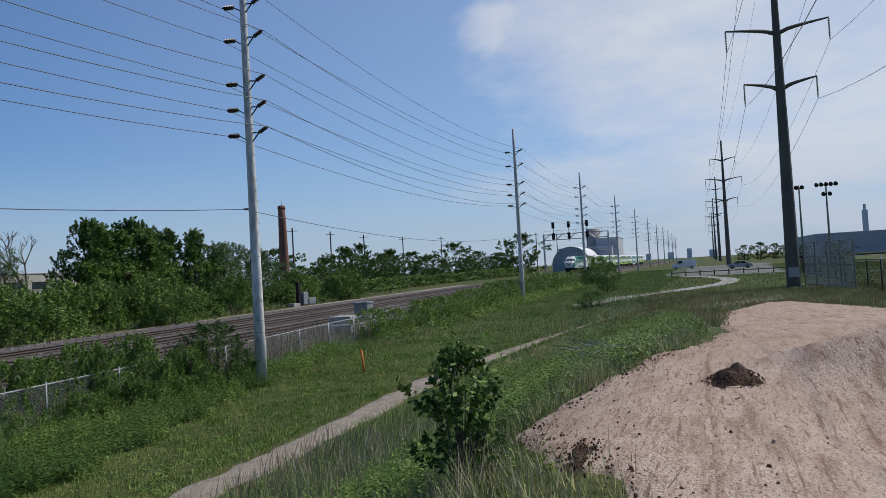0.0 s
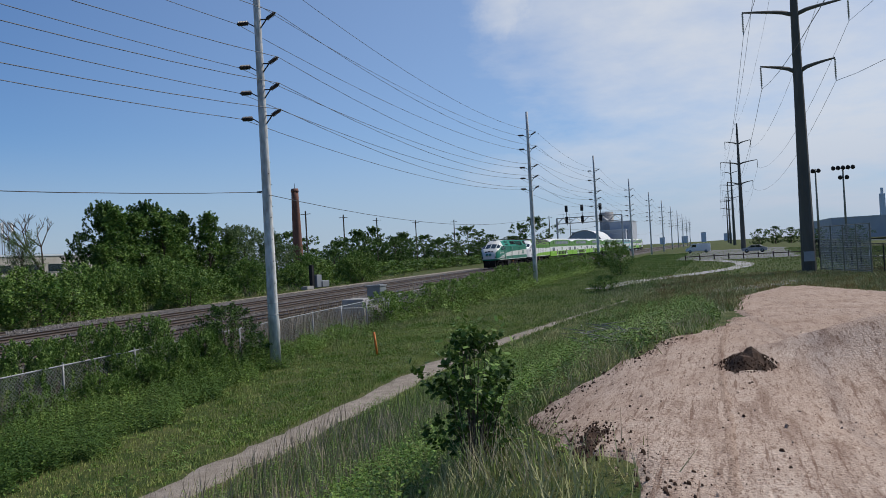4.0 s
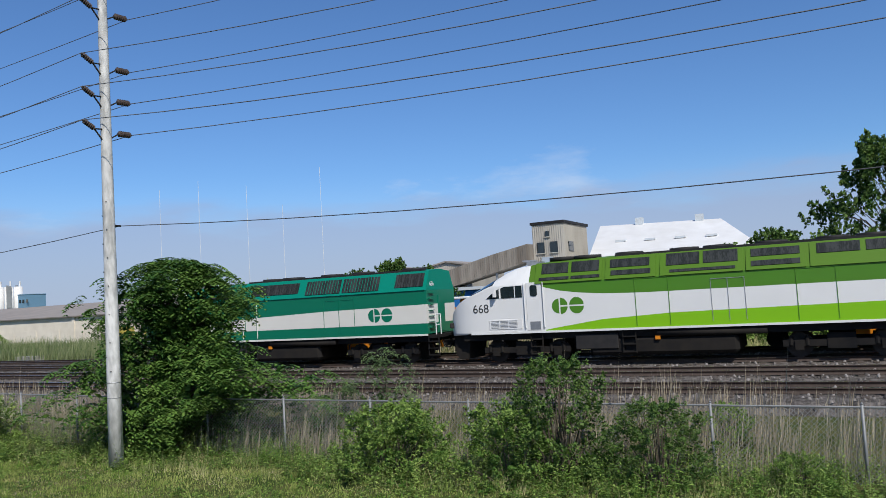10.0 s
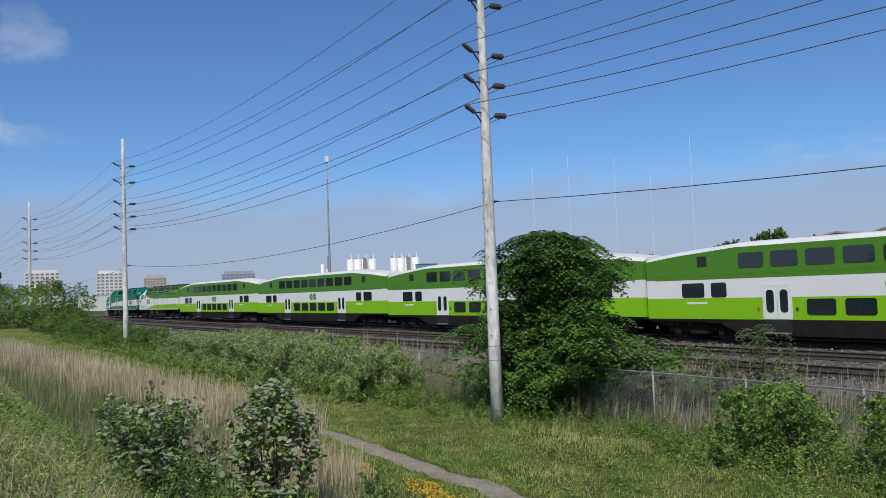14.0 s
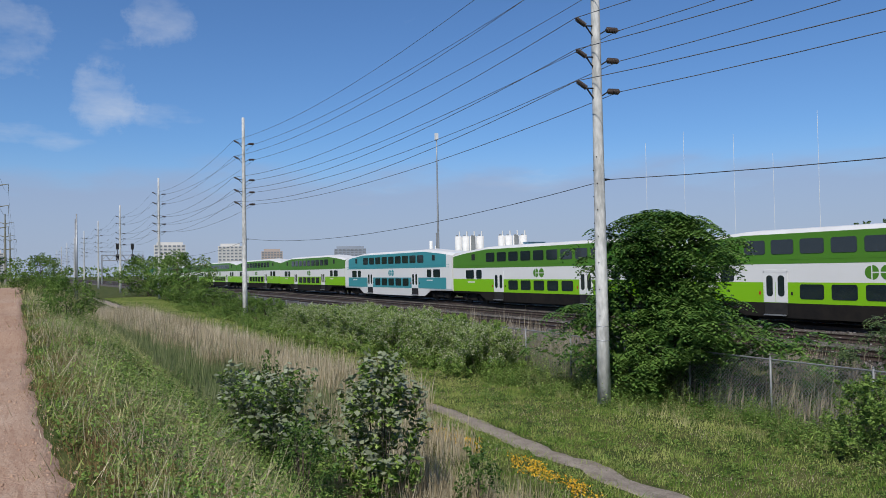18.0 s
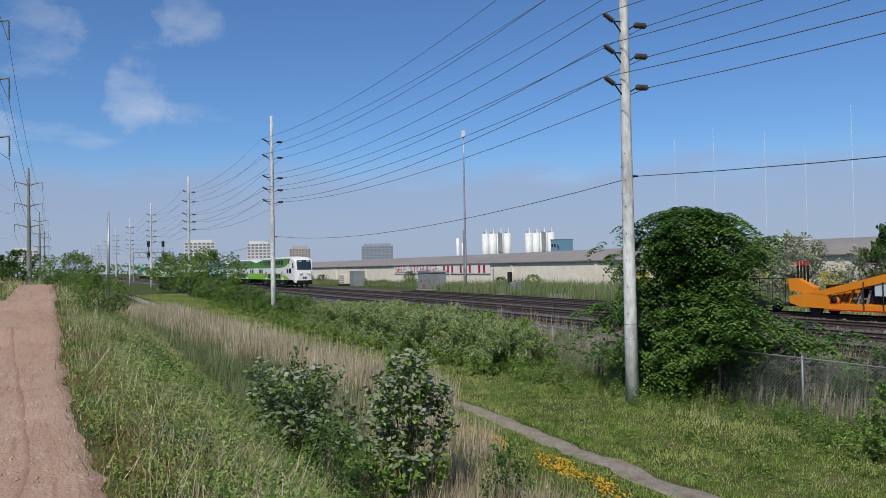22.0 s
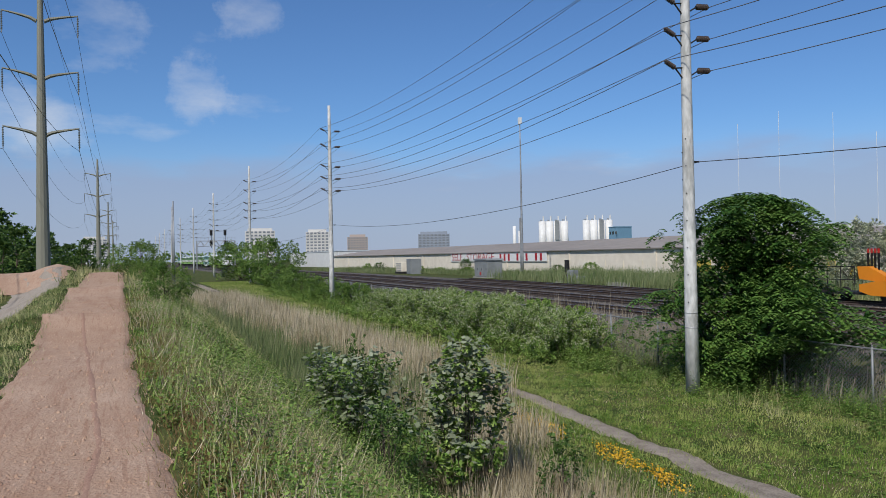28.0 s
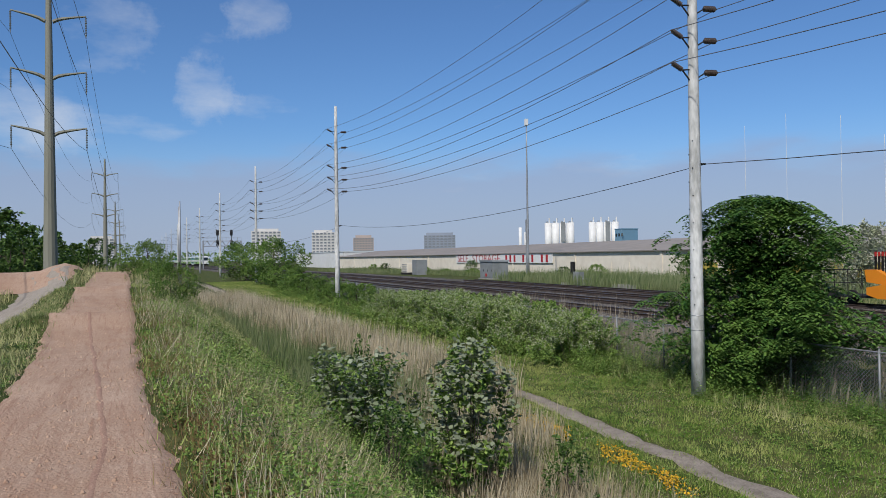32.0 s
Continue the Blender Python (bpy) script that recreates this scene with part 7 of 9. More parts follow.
# far cladding and far window glass: distance haze is mixed into both colours
HAZE = mat("far_hazed_cladding", (0.66, 0.72, 0.80), (0.60, 0.66, 0.74), 0.8)
HAZEGLASS = mat("far_hazed_glass", (0.17, 0.19, 0.22), (0.22, 0.24, 0.27), 0.3)
APART2 = mat("brown_apartment_brick", (0.44, 0.37, 0.33), (0.38, 0.32, 0.29), 0.9, scale=0.1)
CONTROL = mat("pale_control_box", (0.55, 0.62, 0.62), (0.48, 0.54, 0.55), 0.5)
GREYWALL = mat("grey_panel_wall", (0.46, 0.48, 0.51), (0.38, 0.40, 0.43), 0.8, scale=0.2)
TANK = mat("pale_blue_grey_tank", (0.42, 0.48, 0.54), (0.34, 0.40, 0.46), 0.5, scale=0.8)
CABINET = mat("grey_cabinet_paint", (0.25, 0.265, 0.27), (0.18, 0.19, 0.195), 0.5, scale=1.0)
SLATE = mat("blue_grey_cladding", (0.28, 0.315, 0.37), (0.24, 0.27, 0.32), 0.8, scale=0.1)
APART = mat("apartment_concrete", (0.66, 0.64, 0.61), (0.56, 0.55, 0.53), 0.9, scale=0.1)
STAKEPAINT = mat("orange_marker_paint", (0.72, 0.20, 0.03), (0.6, 0.15, 0.02), 0.6)
REDLET = mat("red_sign_paint", (0.42, 0.02, 0.03), (0.36, 0.02, 0.03), 0.6)
YELLOWPAINT = mat("yellow_wall_paint", (0.55, 0.42, 0.06), (0.45, 0.36, 0.08), 0.8)


def house(name, label, cat, x0, x1, y0, y1, z0, z1, wall, roof, windows=(), parapet=0.25, group=""):
    """A flat-roofed block with real window panes on the side that faces the railway."""
    h = empty(name, pose(x0, y0, z0), label, cat, group)
    w, d, t = x1 - x0, y1 - y0, z1 - z0
    block("wall", 0, w, 0, d, 0, t, wall, h)
    block("roof", -0.15, w + 0.15, -0.15, d + 0.15, t, t + parapet, roof, h)
    for a, b, c, e in windows:
        f = block("window", a, b, -0.05, 0.02, c, e, GLASS, h)
        block("sill", a - 0.06, b + 0.06, -0.09, 0.0, c - 0.1, c, wall, f)
    return h


# brick chimney
ch = empty("brick_chimney", pose(173.4, 99.8, 0), "tall tapering red-brown brick factory chimney", "chimney")
bm = bmesh.new()
lathe(bm, [((0, 0, 21.5 * i / 6), 1.35 - 0.5 * i / 6) for i in range(7)], 20)
part("shaft", bm, BRICK, ch, smooth=True)
rod("cap_band", (0, 0, 20.6), (0, 0, 21.2), 0.98, BRICK, ch, n=20)
rod("lightning_rod", (0, 0, 21.5), (0, 0, 22.8), 0.05, DARK, ch, n=6)


def gantry(x, ya, yb, zb, zt, heads):
    g = empty("signal_gantry", pose(x, 0, zb), "grey steel lattice signal gantry spanning the tracks", "signal gantry")
    for y in (ya, yb):
        for d in (-0.5, 0.5):
            rod("leg", (d, y, 0), (d, y, zt - zb), 0.16, GALV, g, n=8)
        bm = bmesh.new()
        for k in range(7):
            z = (zt - zb) * k / 7
            tube(bm, (-0.5, y, z), (0.5, y, z + (zt - zb) / 7), 0.05, n=5)
        part("leg_brace", bm, GALV, g)
    n = 10
    for d in (-0.6, 0.6):
        for z in (zt - zb - 1.6, zt - zb):
            rod("chord", (d, ya, z), (d, yb, z), 0.1, GALV, g, n=6)
        for k in range(n):
            a, b = ya + (yb - ya) * k / n, ya + (yb - ya) * (k + 1) / n
            zz = (zt - zb - 1.6, zt - zb)
            rod("lattice_bar", (d, a, zz[k % 2]), (d, b, zz[1 - k % 2]), 0.06, GALV, g, n=5)
    for k in range(n + 1):
        y = ya + (yb - ya) * k / n
        rod("cross_bar", (-0.6, y, zt - zb), (0.6, y, zt - zb), 0.05, GALV, g, n=5)
    bm = bmesh.new()
    for k in range(n + 1):
        y = ya + (yb - ya) * k / n
        tube(bm, (0.6, y, zt - zb), (0.6, y, zt - zb + 1.1), 0.03, n=5)
    tube(bm, (0.6, ya, zt - zb + 1.1), (0.6, yb, zt - zb + 1.1), 0.03, n=5)
    part("walkway_rail", bm, GALV, g)
    for y in heads:
        s = rod("signal_post", (-0.7, y, zt - zb - 2.2), (-0.7, y, zt - zb + 3.4), 0.09, DARK, g, n=8)
        for k in range(2):
            hd = block("signal_head", -1.15, -0.85, y - 0.42, y + 0.42, zt - zb + 1.7 - 3.2 * k, zt - zb + 3.5 - 3.2 * k, DARK, s, r=0.06)
            hd["label"] = "black three-lamp signal head"
    return g


gantry(227, 44.6, 26.0, 0.3, 11.6, (41.5, 37.0, 31.8))
gantry(-252, 33.0, 21.6, 0.4, 9.0, (30.2, 26.0))

# fabric-arch hall and plant buildings far down the line
dome = empty("arched_hall", pose(296, 34, 0.3), "white arched fabric storage hall with grey gable", "building")
pts = [(math.cos(math.pi * i / 16) * 7.2, math.sin(math.pi * i / 16) * 6.9) for i in range(17)]
bm = bmesh.new()
a = [bm.verts.new((-2, 14 + y, z + 2)) for y, z in pts]
b = [bm.verts.new((26, 14 + y, z + 2)) for y, z in pts]
for i in range(16):
    bm.faces.new((a[i], a[i + 1], b[i + 1], b[i]))
part("arched_roof", bm, ROOFWHITE, dome, smooth=True)
bm = bmesh.new()
bm.faces.new([bm.verts.new((-1.7, 14 + y * 0.97, z * 0.97 + 2)) for y, z in pts])
box(bm, -1.7, 26, 7.0, 21.0, -0.5, 2.0)
part("gable", bm, GREYWALL, dome)
house("plant_building", "grey windowless plant tower beyond the hall", "building", 330, 350, 34, 43, 0.3, 12.5, GREYWALL, GREYWALL)
house("plant_building", "low grey plant shed beyond the hall", "building", 325, 360, 36, 58, 0.3, 9.0, GREYWALL, SHEETROOF)
silo = empty("grain_silo", pose(345, 46, 0.3), "pale concrete silo beside a plant shed", "silo")
rod("shaft", (0, 0, 0), (0, 0, 17), 3.0, CONCRETE, silo, n=20)

# far warehouse, towers and skyline
house("far_warehouse", "long grey warehouse beyond the playing field", "warehouse", 380, 460, -190, -46, 0.3, 9.4, GREYWALL, SHEETROOF, [(0.5, 2.0, 3, 4.5)])
tw = house("distant_tower", "slim hazy blue tower on the horizon", "tower", 1473, 1480, -261, -253, 0, 64, HAZE, HAZE)
block("spire", 2, 5, 2, 6, 64, 74, HAZE, tw)
for k, (x, y, h, w) in enumerate([(1500, -20, 13, 14), (1560, 25, 18, 9), (1620, 60, 13, 12), (1480, 95, 12, 9)]):
    house("distant_tower", "hazy apartment tower on the skyline", "tower", x, x + 20, y, y + w, 0, h, HAZE, HAZE)


def apartments(x, y, w, h, depth=16, storeys=10, material=None, bays=6):
    b = empty("apartment_block", pose(x, y, 0), "distant pale apartment block with rows of windows", "apartment block", "far apartment blocks")
    ang = math.degrees(math.atan2(-x, y))
    b.matrix_basis = pose(x, y, 0, 0, 0, ang)
    material = material or APART
    block("wall", -w / 2, w / 2, 0, depth, 0, h, material, b)
    block("roof", -w / 2 + 2, w / 2 - 2, 3, depth - 3, h, h + 2.2, material, b)
    for s in range(storeys):
        z = h * (s + 0.3) / storeys
        for k in range(bays):
            xa = -w / 2 + w * (k + 0.18) / bays
            block("window", xa, xa + w / bays * 0.64, -0.25, 0.1, z, z + h / storeys * 0.5, HAZEGLASS, b)
    return b


apartments(-681, 160, 20, 26.5)
apartments(-672, 194, 18, 21.5, material=APART2, bays=7)
apartments(-650, 258, 28, 23, material=SLATE, bays=8)
apartments(-691, 112, 25, 28, bays=7)
apartments(-700, -20, 20, 22, bays=5)

# corrugated works with tower and conveyor, beyond the siding
works = empty("corrugated_works", pose(-23.4, 62, -0.3), "weathered corrugated grain works with square tower", "building")
block("tower_wall", 0, 2.75, 0, 6.5, 0, 9.0, CORR, works)
block("tower_roof", -0.12, 2.87, -0.12, 6.62, 9.0, 9.22, DARK, works)
bm = bmesh.new()
for i in range(14):
    box(bm, 0.06 + i * 0.19, 0.13 + i * 0.19, -0.05, 0.0, 0, 8.99)
for i in range(33):
    box(bm, 2.75, 2.8, 0.06 + i * 0.195, 0.13 + i * 0.195, 0, 8.99)
part("tower_corrugation", bm, CORR, works)
for a, b, c, e in ((0.4, 1.05, 6.6, 7.5), (1.55, 2.2, 6.6, 7.5), (0.4, 1.05, 4.6, 5.5), (1.55, 2.2, 4.6, 5.5), (1.15, 1.5, 7.95, 8.4)):
    w_ = block("window", a, b, -0.09, 0.0, c, e, GLASS, works)
    block("sill", a - 0.06, b + 0.06, -0.14, 0.0, c - 0.08, c, CORR, w_)
block("window", 2.75, 2.84, 1.0, 2.2, 6.7, 7.5, GLASS, works)
block("notice_board", 0.75, 1.75, -0.1, -0.05, 5.65, 6.25, TANK, works, "pale blue sign board")
for a, b, zt in ((-14.6, -10.4, 6.2), (-10.35, -6.6, 6.5)):
    solid("wing_wall", [(a, 0), (b, 0), (b, zt - 0.35), ((a + b) / 2, zt), (a, zt - 0.35)], 0.5, 9, CORR, works)
    solid("wing_roof", [(a - 0.15, zt - 0.36), ((a + b) / 2, zt + 0.02), (b + 0.15, zt - 0.36), (b + 0.15, zt - 0.24), ((a + b) / 2, zt + 0.16), (a - 0.15, zt - 0.24)], 0.3, 9.2, SHINGLE, works)
    bm = bmesh.new()
    for i in range(int((b - a) / 0.195)):
        box(bm, a + 0.05 + i * 0.195, a + 0.13 + i * 0.195, 0.45, 0.5, 0, zt - 0.36)
    part("wing_corrugation", bm, CORR, works)
    w_ = block("window", a + 1.0, a + 1.8, 0.4, 0.5, zt - 1.7, zt - 0.8, GLASS, works)
    block("sill", a + 0.95, a + 1.85, 0.36, 0.5, zt - 1.78, zt - 1.7, CORR, w_)
solid("conveyor_gallery", [(-9.5, 3.7), (0.0, 5.9), (0.0, 7.4), (-3.2, 6.75), (-9.5, 5.2)], -1.4, 0.4, STAINED, works, "rust-stained corrugated conveyor gallery")
bm = bmesh.new()
for i in range(46):
    x = -9.4 + i * 0.205
    box(bm, x, x + 0.09, -1.44, -1.4, 3.75 + (x + 9.5) * 0.2316, float(np.interp(x, (-9.5, -3.2, 0), (5.15, 6.7, 7.35))))
part("gallery_corrugation", bm, STAINED, works)
for a in (-7.5, -3.0):
    rod("gallery_leg", (a, -1.0, 0), (a, -1.0, 4.2 + (a + 9.5) * 0.23), 0.12, GALV, works)
whs = empty("white_roof_shed", pose(-18.2, 66, -0.3), "large shed with a bright white sloping metal roof", "building")
solid("wall", [(0, 0), (13, 0), (13, 5.5), (0, 5.5)], 0, 16, CORR, whs)
bm = bmesh.new()
va = [bm.verts.new(p) for p in ((-1.6, -0.4, 5.9), (12.6, -0.4, 5.6), (8.2, 9, 9.0), (-3.0, 9, 9.35))]
vb = [bm.verts.new(v.co + Vector((0, 0, 0.12))) for v in va]
bm.faces.new(va[::-1])
bm.faces.new(vb)
for i in range(4):
    j = (i + 1) % 4
    bm.faces.new((va[i], va[j], vb[j], vb[i]))
part("sloping_roof", bm, ROOFWHITE, whs)
for k in range(4):
    block("skylight", -0.2 + 2.6 * k, 0.7 + 2.6 * k, 3.6, 4.6, 7.45 - 0.05 * k, 7.62 - 0.05 * k, SHEETROOF, whs)
for xx, zz in ((0.5, 9.3), (6.0, 9.1)):
    block("roof_vent", xx, xx + 0.7, 8.6, 9.2, zz - 0.3, zz + 0.6, SHEETROOF, whs)
shed = empty("blue_shed", pose(-36, 58.5, -0.3), "low bright blue sheet-metal shed with white roof edge", "building")
block("wall", 0, 18.5, 0, 3, 0, 3.9, BLUE, shed)
block("roof", -0.2, 18.7, -0.3, 3.3, 3.9, 4.15, SHEETROOF, shed)
block("dark_bay", 2, 6.5, -0.05, 0.1, 0.6, 3.4, DARK, shed)
for a in (9.5, 14.2):
    w_ = block("window", a, a + 1.3, -0.05, 0.05, 1.9, 3.0, GLASS, shed)
    block("window_frame", a - 0.1, a + 1.4, -0.03, 0.03, 1.8, 1.9, WHITE, w_)
block("yellow_door", 16.8, 17.9, -0.06, 0.0, 0.3, 3.2, YELLOWPAINT, shed)

# long self-storage building
st_ = empty("storage_building", pose(-245, 62, -0.3), "long low cream storage building with brown shingle roof", "building")
L = 205.0
for k in range(10):
    block("wall", k * L / 10 + 0.03, (k + 1) * L / 10 - 0.03, 0, 24, 0, 3.75, STUCCO, st_)
    block("pilaster", k * L / 10 - 0.2, k * L / 10 + 0.2, -0.12, 0.0, 0, 3.7, STUCCO, st_)
for k in range(8):
    solid("roof", [(k * L / 8, 0), ((k + 1) * L / 8 - 0.02, 0), ((k + 1) * L / 8 - 0.02, 0.12), (k * L / 8, 0.12)], 0, 13.5, SHINGLE, st_).matrix_basis = pose(0, -0.35, 3.72, 7.6)
    solid("roof", [(k * L / 8, 0), ((k + 1) * L / 8 - 0.02, 0), ((k + 1) * L / 8 - 0.02, 0.12), (k * L / 8, 0.12)], 0, 13.5, SHINGLE, st_).matrix_basis = pose(0, 13.03, 5.5, -7.6)
sb = block("sign_panel", 98.3, 137.1, -0.2, -0.12, 2.15, 3.7, WHITE, st_, "white painted sign band")
for words, cx in (("SELF", 101.6), ("STORAGE", 112.3)):
    letters("sign_word", words, 1.95, REDLET, sb, pose(cx, -0.215, 2.93, 90) @ Matrix.Diagonal((1.42, 1, 1, 1)), "red sign lettering")
for k in range(10):
    if k not in (3, 7):
        block("number_bar", 120.6 + k * 1.6, 121.25 + k * 1.6, -0.23, -0.2, 2.3, 3.5, REDLET, sb)
for k in range(14):
    block("garage_door", 142 + k * 4.2, 144.6 + k * 4.2, -0.06, 0.0, 0.1, 2.3, YELLOWPAINT if k > 6 else STUCCO, st_)
house("truck_depot", "white depot wall with a plain dark mark", "building", -330, -252, 66, 90, -0.3, 5.2, ROOFWHITE, SHEETROOF)
house("long_shed", "long brown-roofed shed beyond the siding", "building", -76, -44, 88, 110, -0.3, 4.0, STUCCO, SHINGLE)
house("far_shed", "long pale-roofed shed on the horizon", "building", -150, 20, 190, 220, -0.3, 6.2, ROOFWHITE, SHEETROOF)
house("far_shed", "pale industrial shed behind the trees", "building", 150, 200, 118, 140, -0.3, 6.0, TANK, SHEETROOF, [(4 + 6 * k, 7 + 6 * k, 2.2, 3.6) for k in range(7)])
house("far_shed", "low white office behind the thicket", "building", 78, 140, 100, 116, -0.3, 6.2, CORR, SHEETROOF, [(3 + 5 * k, 6 + 5 * k, 4.0, 5.2) for k in range(11)])

# white silos
for cx, cy, n in ((-276, 161.5, 4), (-267, 176.5, 4)):
    sg = empty("silo_battery", pose(cx, cy, -0.3, 0, 0, 60), "row of tall white cylindrical silos with top pipes", "silo", "white silos")
    for k in range(n):
        s_ = rod("silo", ((k - 1.5) * 3.0, 0, 0), ((k - 1.5) * 3.0, 0, 16.6), 1.42, ROOFWHITE, sg, n=18)
        rod("top_pipe", ((k - 1.5) * 3.0 + 0.5, 0, 16.6), ((k - 1.5) * 3.0 + 0.5, 0, 18.6), 0.3, ROOFWHITE, s_, n=8)
        rod("vent_cap", ((k - 1.5) * 3.0 - 0.5, 0, 16.6), ((k - 1.5) * 3.0 - 0.5, 0, 17.2), 0.4, GALV, s_, n=8)
    if n:
        block("stair_tower", 0.6, 2.2, -1.9, -1.4, 9, 16.8, CABINET, sg)
thin = empty("silo_battery", pose(-284, 148, -0.3), "two slim white silos beside the battery", "silo", "white silos")
for k in range(2):
    rod("silo", (0.2 * k, k * 2.4, 0), (0.2 * k, k * 2.4, 15 - 2 * k), 0.7, ROOFWHITE, thin, n=14)
house("blue_plant", "steel-blue plant building behind the silos", "building", -264, -259, 179.5, 187, -0.3, 13.2, DEEPBLUE, DEEPBLUE, [(0.8 + 1.9 * k, 1.9 + 1.9 * k, 10.6, 11.8) for k in range(3)])
house("far_shed", "white flat-roofed shed beyond the tracks", "building", -205, -170, 196, 215, -0.3, 10.5, ROOFWHITE, SHEETROOF, [(3, 12, 7.2, 8.8)])

# radio mast
mast = empty("radio_mast", pose(-97, 51.7, -0.4), "slim grey radio mast with a white antenna head", "mast")
bm = bmesh.new()
lathe(bm, [((0, 0, 21.8 * i / 7), 0.2 - 0.13 * i / 7) for i in range(8)], 10)
part("pole", bm, GALV, mast, smooth=True)
block("antenna", -0.2, 0.2, -0.2, 0.2, 21.6, 22.5, WHITE, mast)
rod("side_pole", (-0.45, 0, 0), (-0.45, 0, 8.5), 0.12, GALV, mast)
block("base_block", -0.7, 0.5, -0.4, 0.4, 0, 0.6, CONCRETE, mast)
for k, (x, y, h) in enumerate(((-150, 140, 34), (-131, 150, 34), (-142, 145, 36), (-110, 152, 36), (-120, 150, 28))):
    m_ = empty("thin_mast", pose(x, y, 0), "thin distant guyed radio mast", "mast", "distant masts")
    rod("pole", (0, 0, 0), (0, 0, h), 0.04, WHITE, m_, n=6)

# lineside cabinets
cab = empty("equipment_cabinet", pose(-105, 48, -0.35), "large grey metal lineside equipment cabinet", "cabinet")
block("body", 0, 4.4, 0, 2.4, 0.25, 2.6, CABINET, cab, r=0.04)
solid("roof", [(-0.15, 2.6), (4.55, 2.6), (4.4, 2.85), (0, 2.85)], -0.15, 2.55, CABINET, cab)
for a in (0.2, 1.55, 3.0):
    d_ = block("door", a, a + 1.25, -0.04, 0.0, 0.35, 2.45, CABINET, cab)
    block("handle", a + 1.05, a + 1.12, -0.08, -0.04, 1.2, 1.5, DARK, d_)
block("plinth", -0.2, 4.6, -0.2, 2.6, -0.1, 0.25, CONCRETE, cab)
block("warning_patch", 1.9, 2.4, -0.06, -0.04, 0.5, 0.9, RED, cab)
cab2 = empty("equipment_cabinet", pose(-137.5, 49, -0.3), "tall narrow grey lineside cabinet", "cabinet")
block("body", 0, 2.6, 0, 2, 0, 2.9, CABINET, cab2, r=0.04)
block("door", 0.3, 2.3, -0.04, 0, 0.2, 2.7, CABINET, cab2)
cab3 = empty("generator_box", pose(-142.5, 48.6, -0.3), "cream louvred generator box on a dark skid", "generator")
block("body", 0, 3.4, 0, 2, 0.5, 2.3, STUCCO, cab3, r=0.04)
block("skid", -0.2, 3.6, -0.1, 2.1, 0, 0.5, DARK, cab3)
for k in range(4):
    block("louvre", 0.3, 3.0, -0.04, 0, 0.7 + k * 0.4, 0.85 + k * 0.4, CABINET, cab3)


def switch_stand(x, y, z, flip):
    s = empty("switch_machine", pose(x, y, z, 0, 0, flip), "grey switch machine on concrete beside the track", "switch machine")
    block("motor_case", -0.5, 0.5, -0.4, 0.4, 0.1, 1.5, CABINET, s, r=0.05)
    block("relay_post", -1.1, -0.7, -0.2, 0.2, 0, 2.6, DARK, s, r=0.02)
    block("lower_case", 0.4, 1.8, -0.5, 0.5, 0.1, 0.8, CABINET, s, r=0.05)
    block("slab", -2.4, -1.2, -0.4, 0.4, 0, 0.35, CONCRETE, s)
    return s


switch_stand(-74, 45.6, -0.3, 10)
sl = empty("concrete_slab", pose(-64, 44.5, -0.3), "low concrete block beside the siding", "concrete block")
block("slab", -1.2, 1.2, -0.5, 0.5, -0.1, 0.4, CONCRETE, sl, r=0.03)
switch_stand(77, 42.2, 0.0, -5)
vault = empty("utility_vault", pose(42.8, 20.6, -0.9), "concrete utility vault with a grey metal locker", "utility vault")
block("vault_wall", -1.6, 4.4, -1.0, 1.0, 0, 1.05, CONCRETE, vault, r=0.03)
block("upper_slab", -1.0, 0.8, -0.7, 0.7, 1.05, 1.5, CONCRETE, vault, r=0.03)
lk = block("locker", 1.9, 2.9, -0.5, 0.4, 1.05, 2.1, CABINET, vault, r=0.04)
block("locker_lid", 1.85, 2.95, -0.55, 0.45, 2.1, 2.18, CABINET, lk)
bs = empty("buffer_stop", pose(26.3, 39.6, RAIL_Z), "rusty triangular rail buffer stop at the siding's end", "buffer stop")
for s in (-0.75, 0.75):
    solid("side_frame", [(-0.9, 0), (-0.75, 0), (0.35, 1.05), (1.6, 0.1), (1.8, 0.1), (0.4, 1.25), (0.2, 1.25)], s - 0.05, s + 0.05, RUST, bs)
block("buffer_beam", 0.1, 0.4, -1.1, 1.1, 0.95, 1.25, RUST, bs)

# storage tanks
for k, (x, y, r, ln) in enumerate(((34.6, 63.5, 1.0, 5.0), (38.2, 62.5, 1.0, 5.0), (42.0, 62.0, 0.95, 6.5))):
    t_ = empty("storage_tank", pose(x, y, -0.3, 0, 0, -62 if k < 2 else 20), "pale grey-blue horizontal storage tank on saddles" if k < 2 else "silver horizontal storage tank on saddles", "storage tank", "tank farm")
    bm = bmesh.new()
    prof = [(-ln / 2 - 0.5, 0.05), (-ln / 2 - 0.4, r * 0.55), (-ln / 2 - 0.2, r * 0.85), (-ln / 2, r), (ln / 2, r), (ln / 2 + 0.2, r * 0.85), (ln / 2 + 0.4, r * 0.55), (ln / 2 + 0.5, 0.05)]
    lathe(bm, [((xa, 0, 4.0), ra) for xa, ra in prof], 24)
    part("vessel", bm, TANK if k < 2 else SHEETROOF, t_, smooth=True)
    for s in (-ln / 3, ln / 3):
        block("saddle", s - 0.2, s + 0.2, -0.9, 0.9, 0, 3.2, CONCRETE, t_)
    bm = bmesh.new()
    for a, b in (((-1, 0, 5.0), (-1, 0, 5.7)), ((-1, 0, 5.7), (1.2, 0, 5.7)), ((1.2, 0, 5.7), (1.2, 0, 5.0))):
        tube(bm, a, b, 0.06, n=6)
    part("top_pipe", bm, GALV, t_)
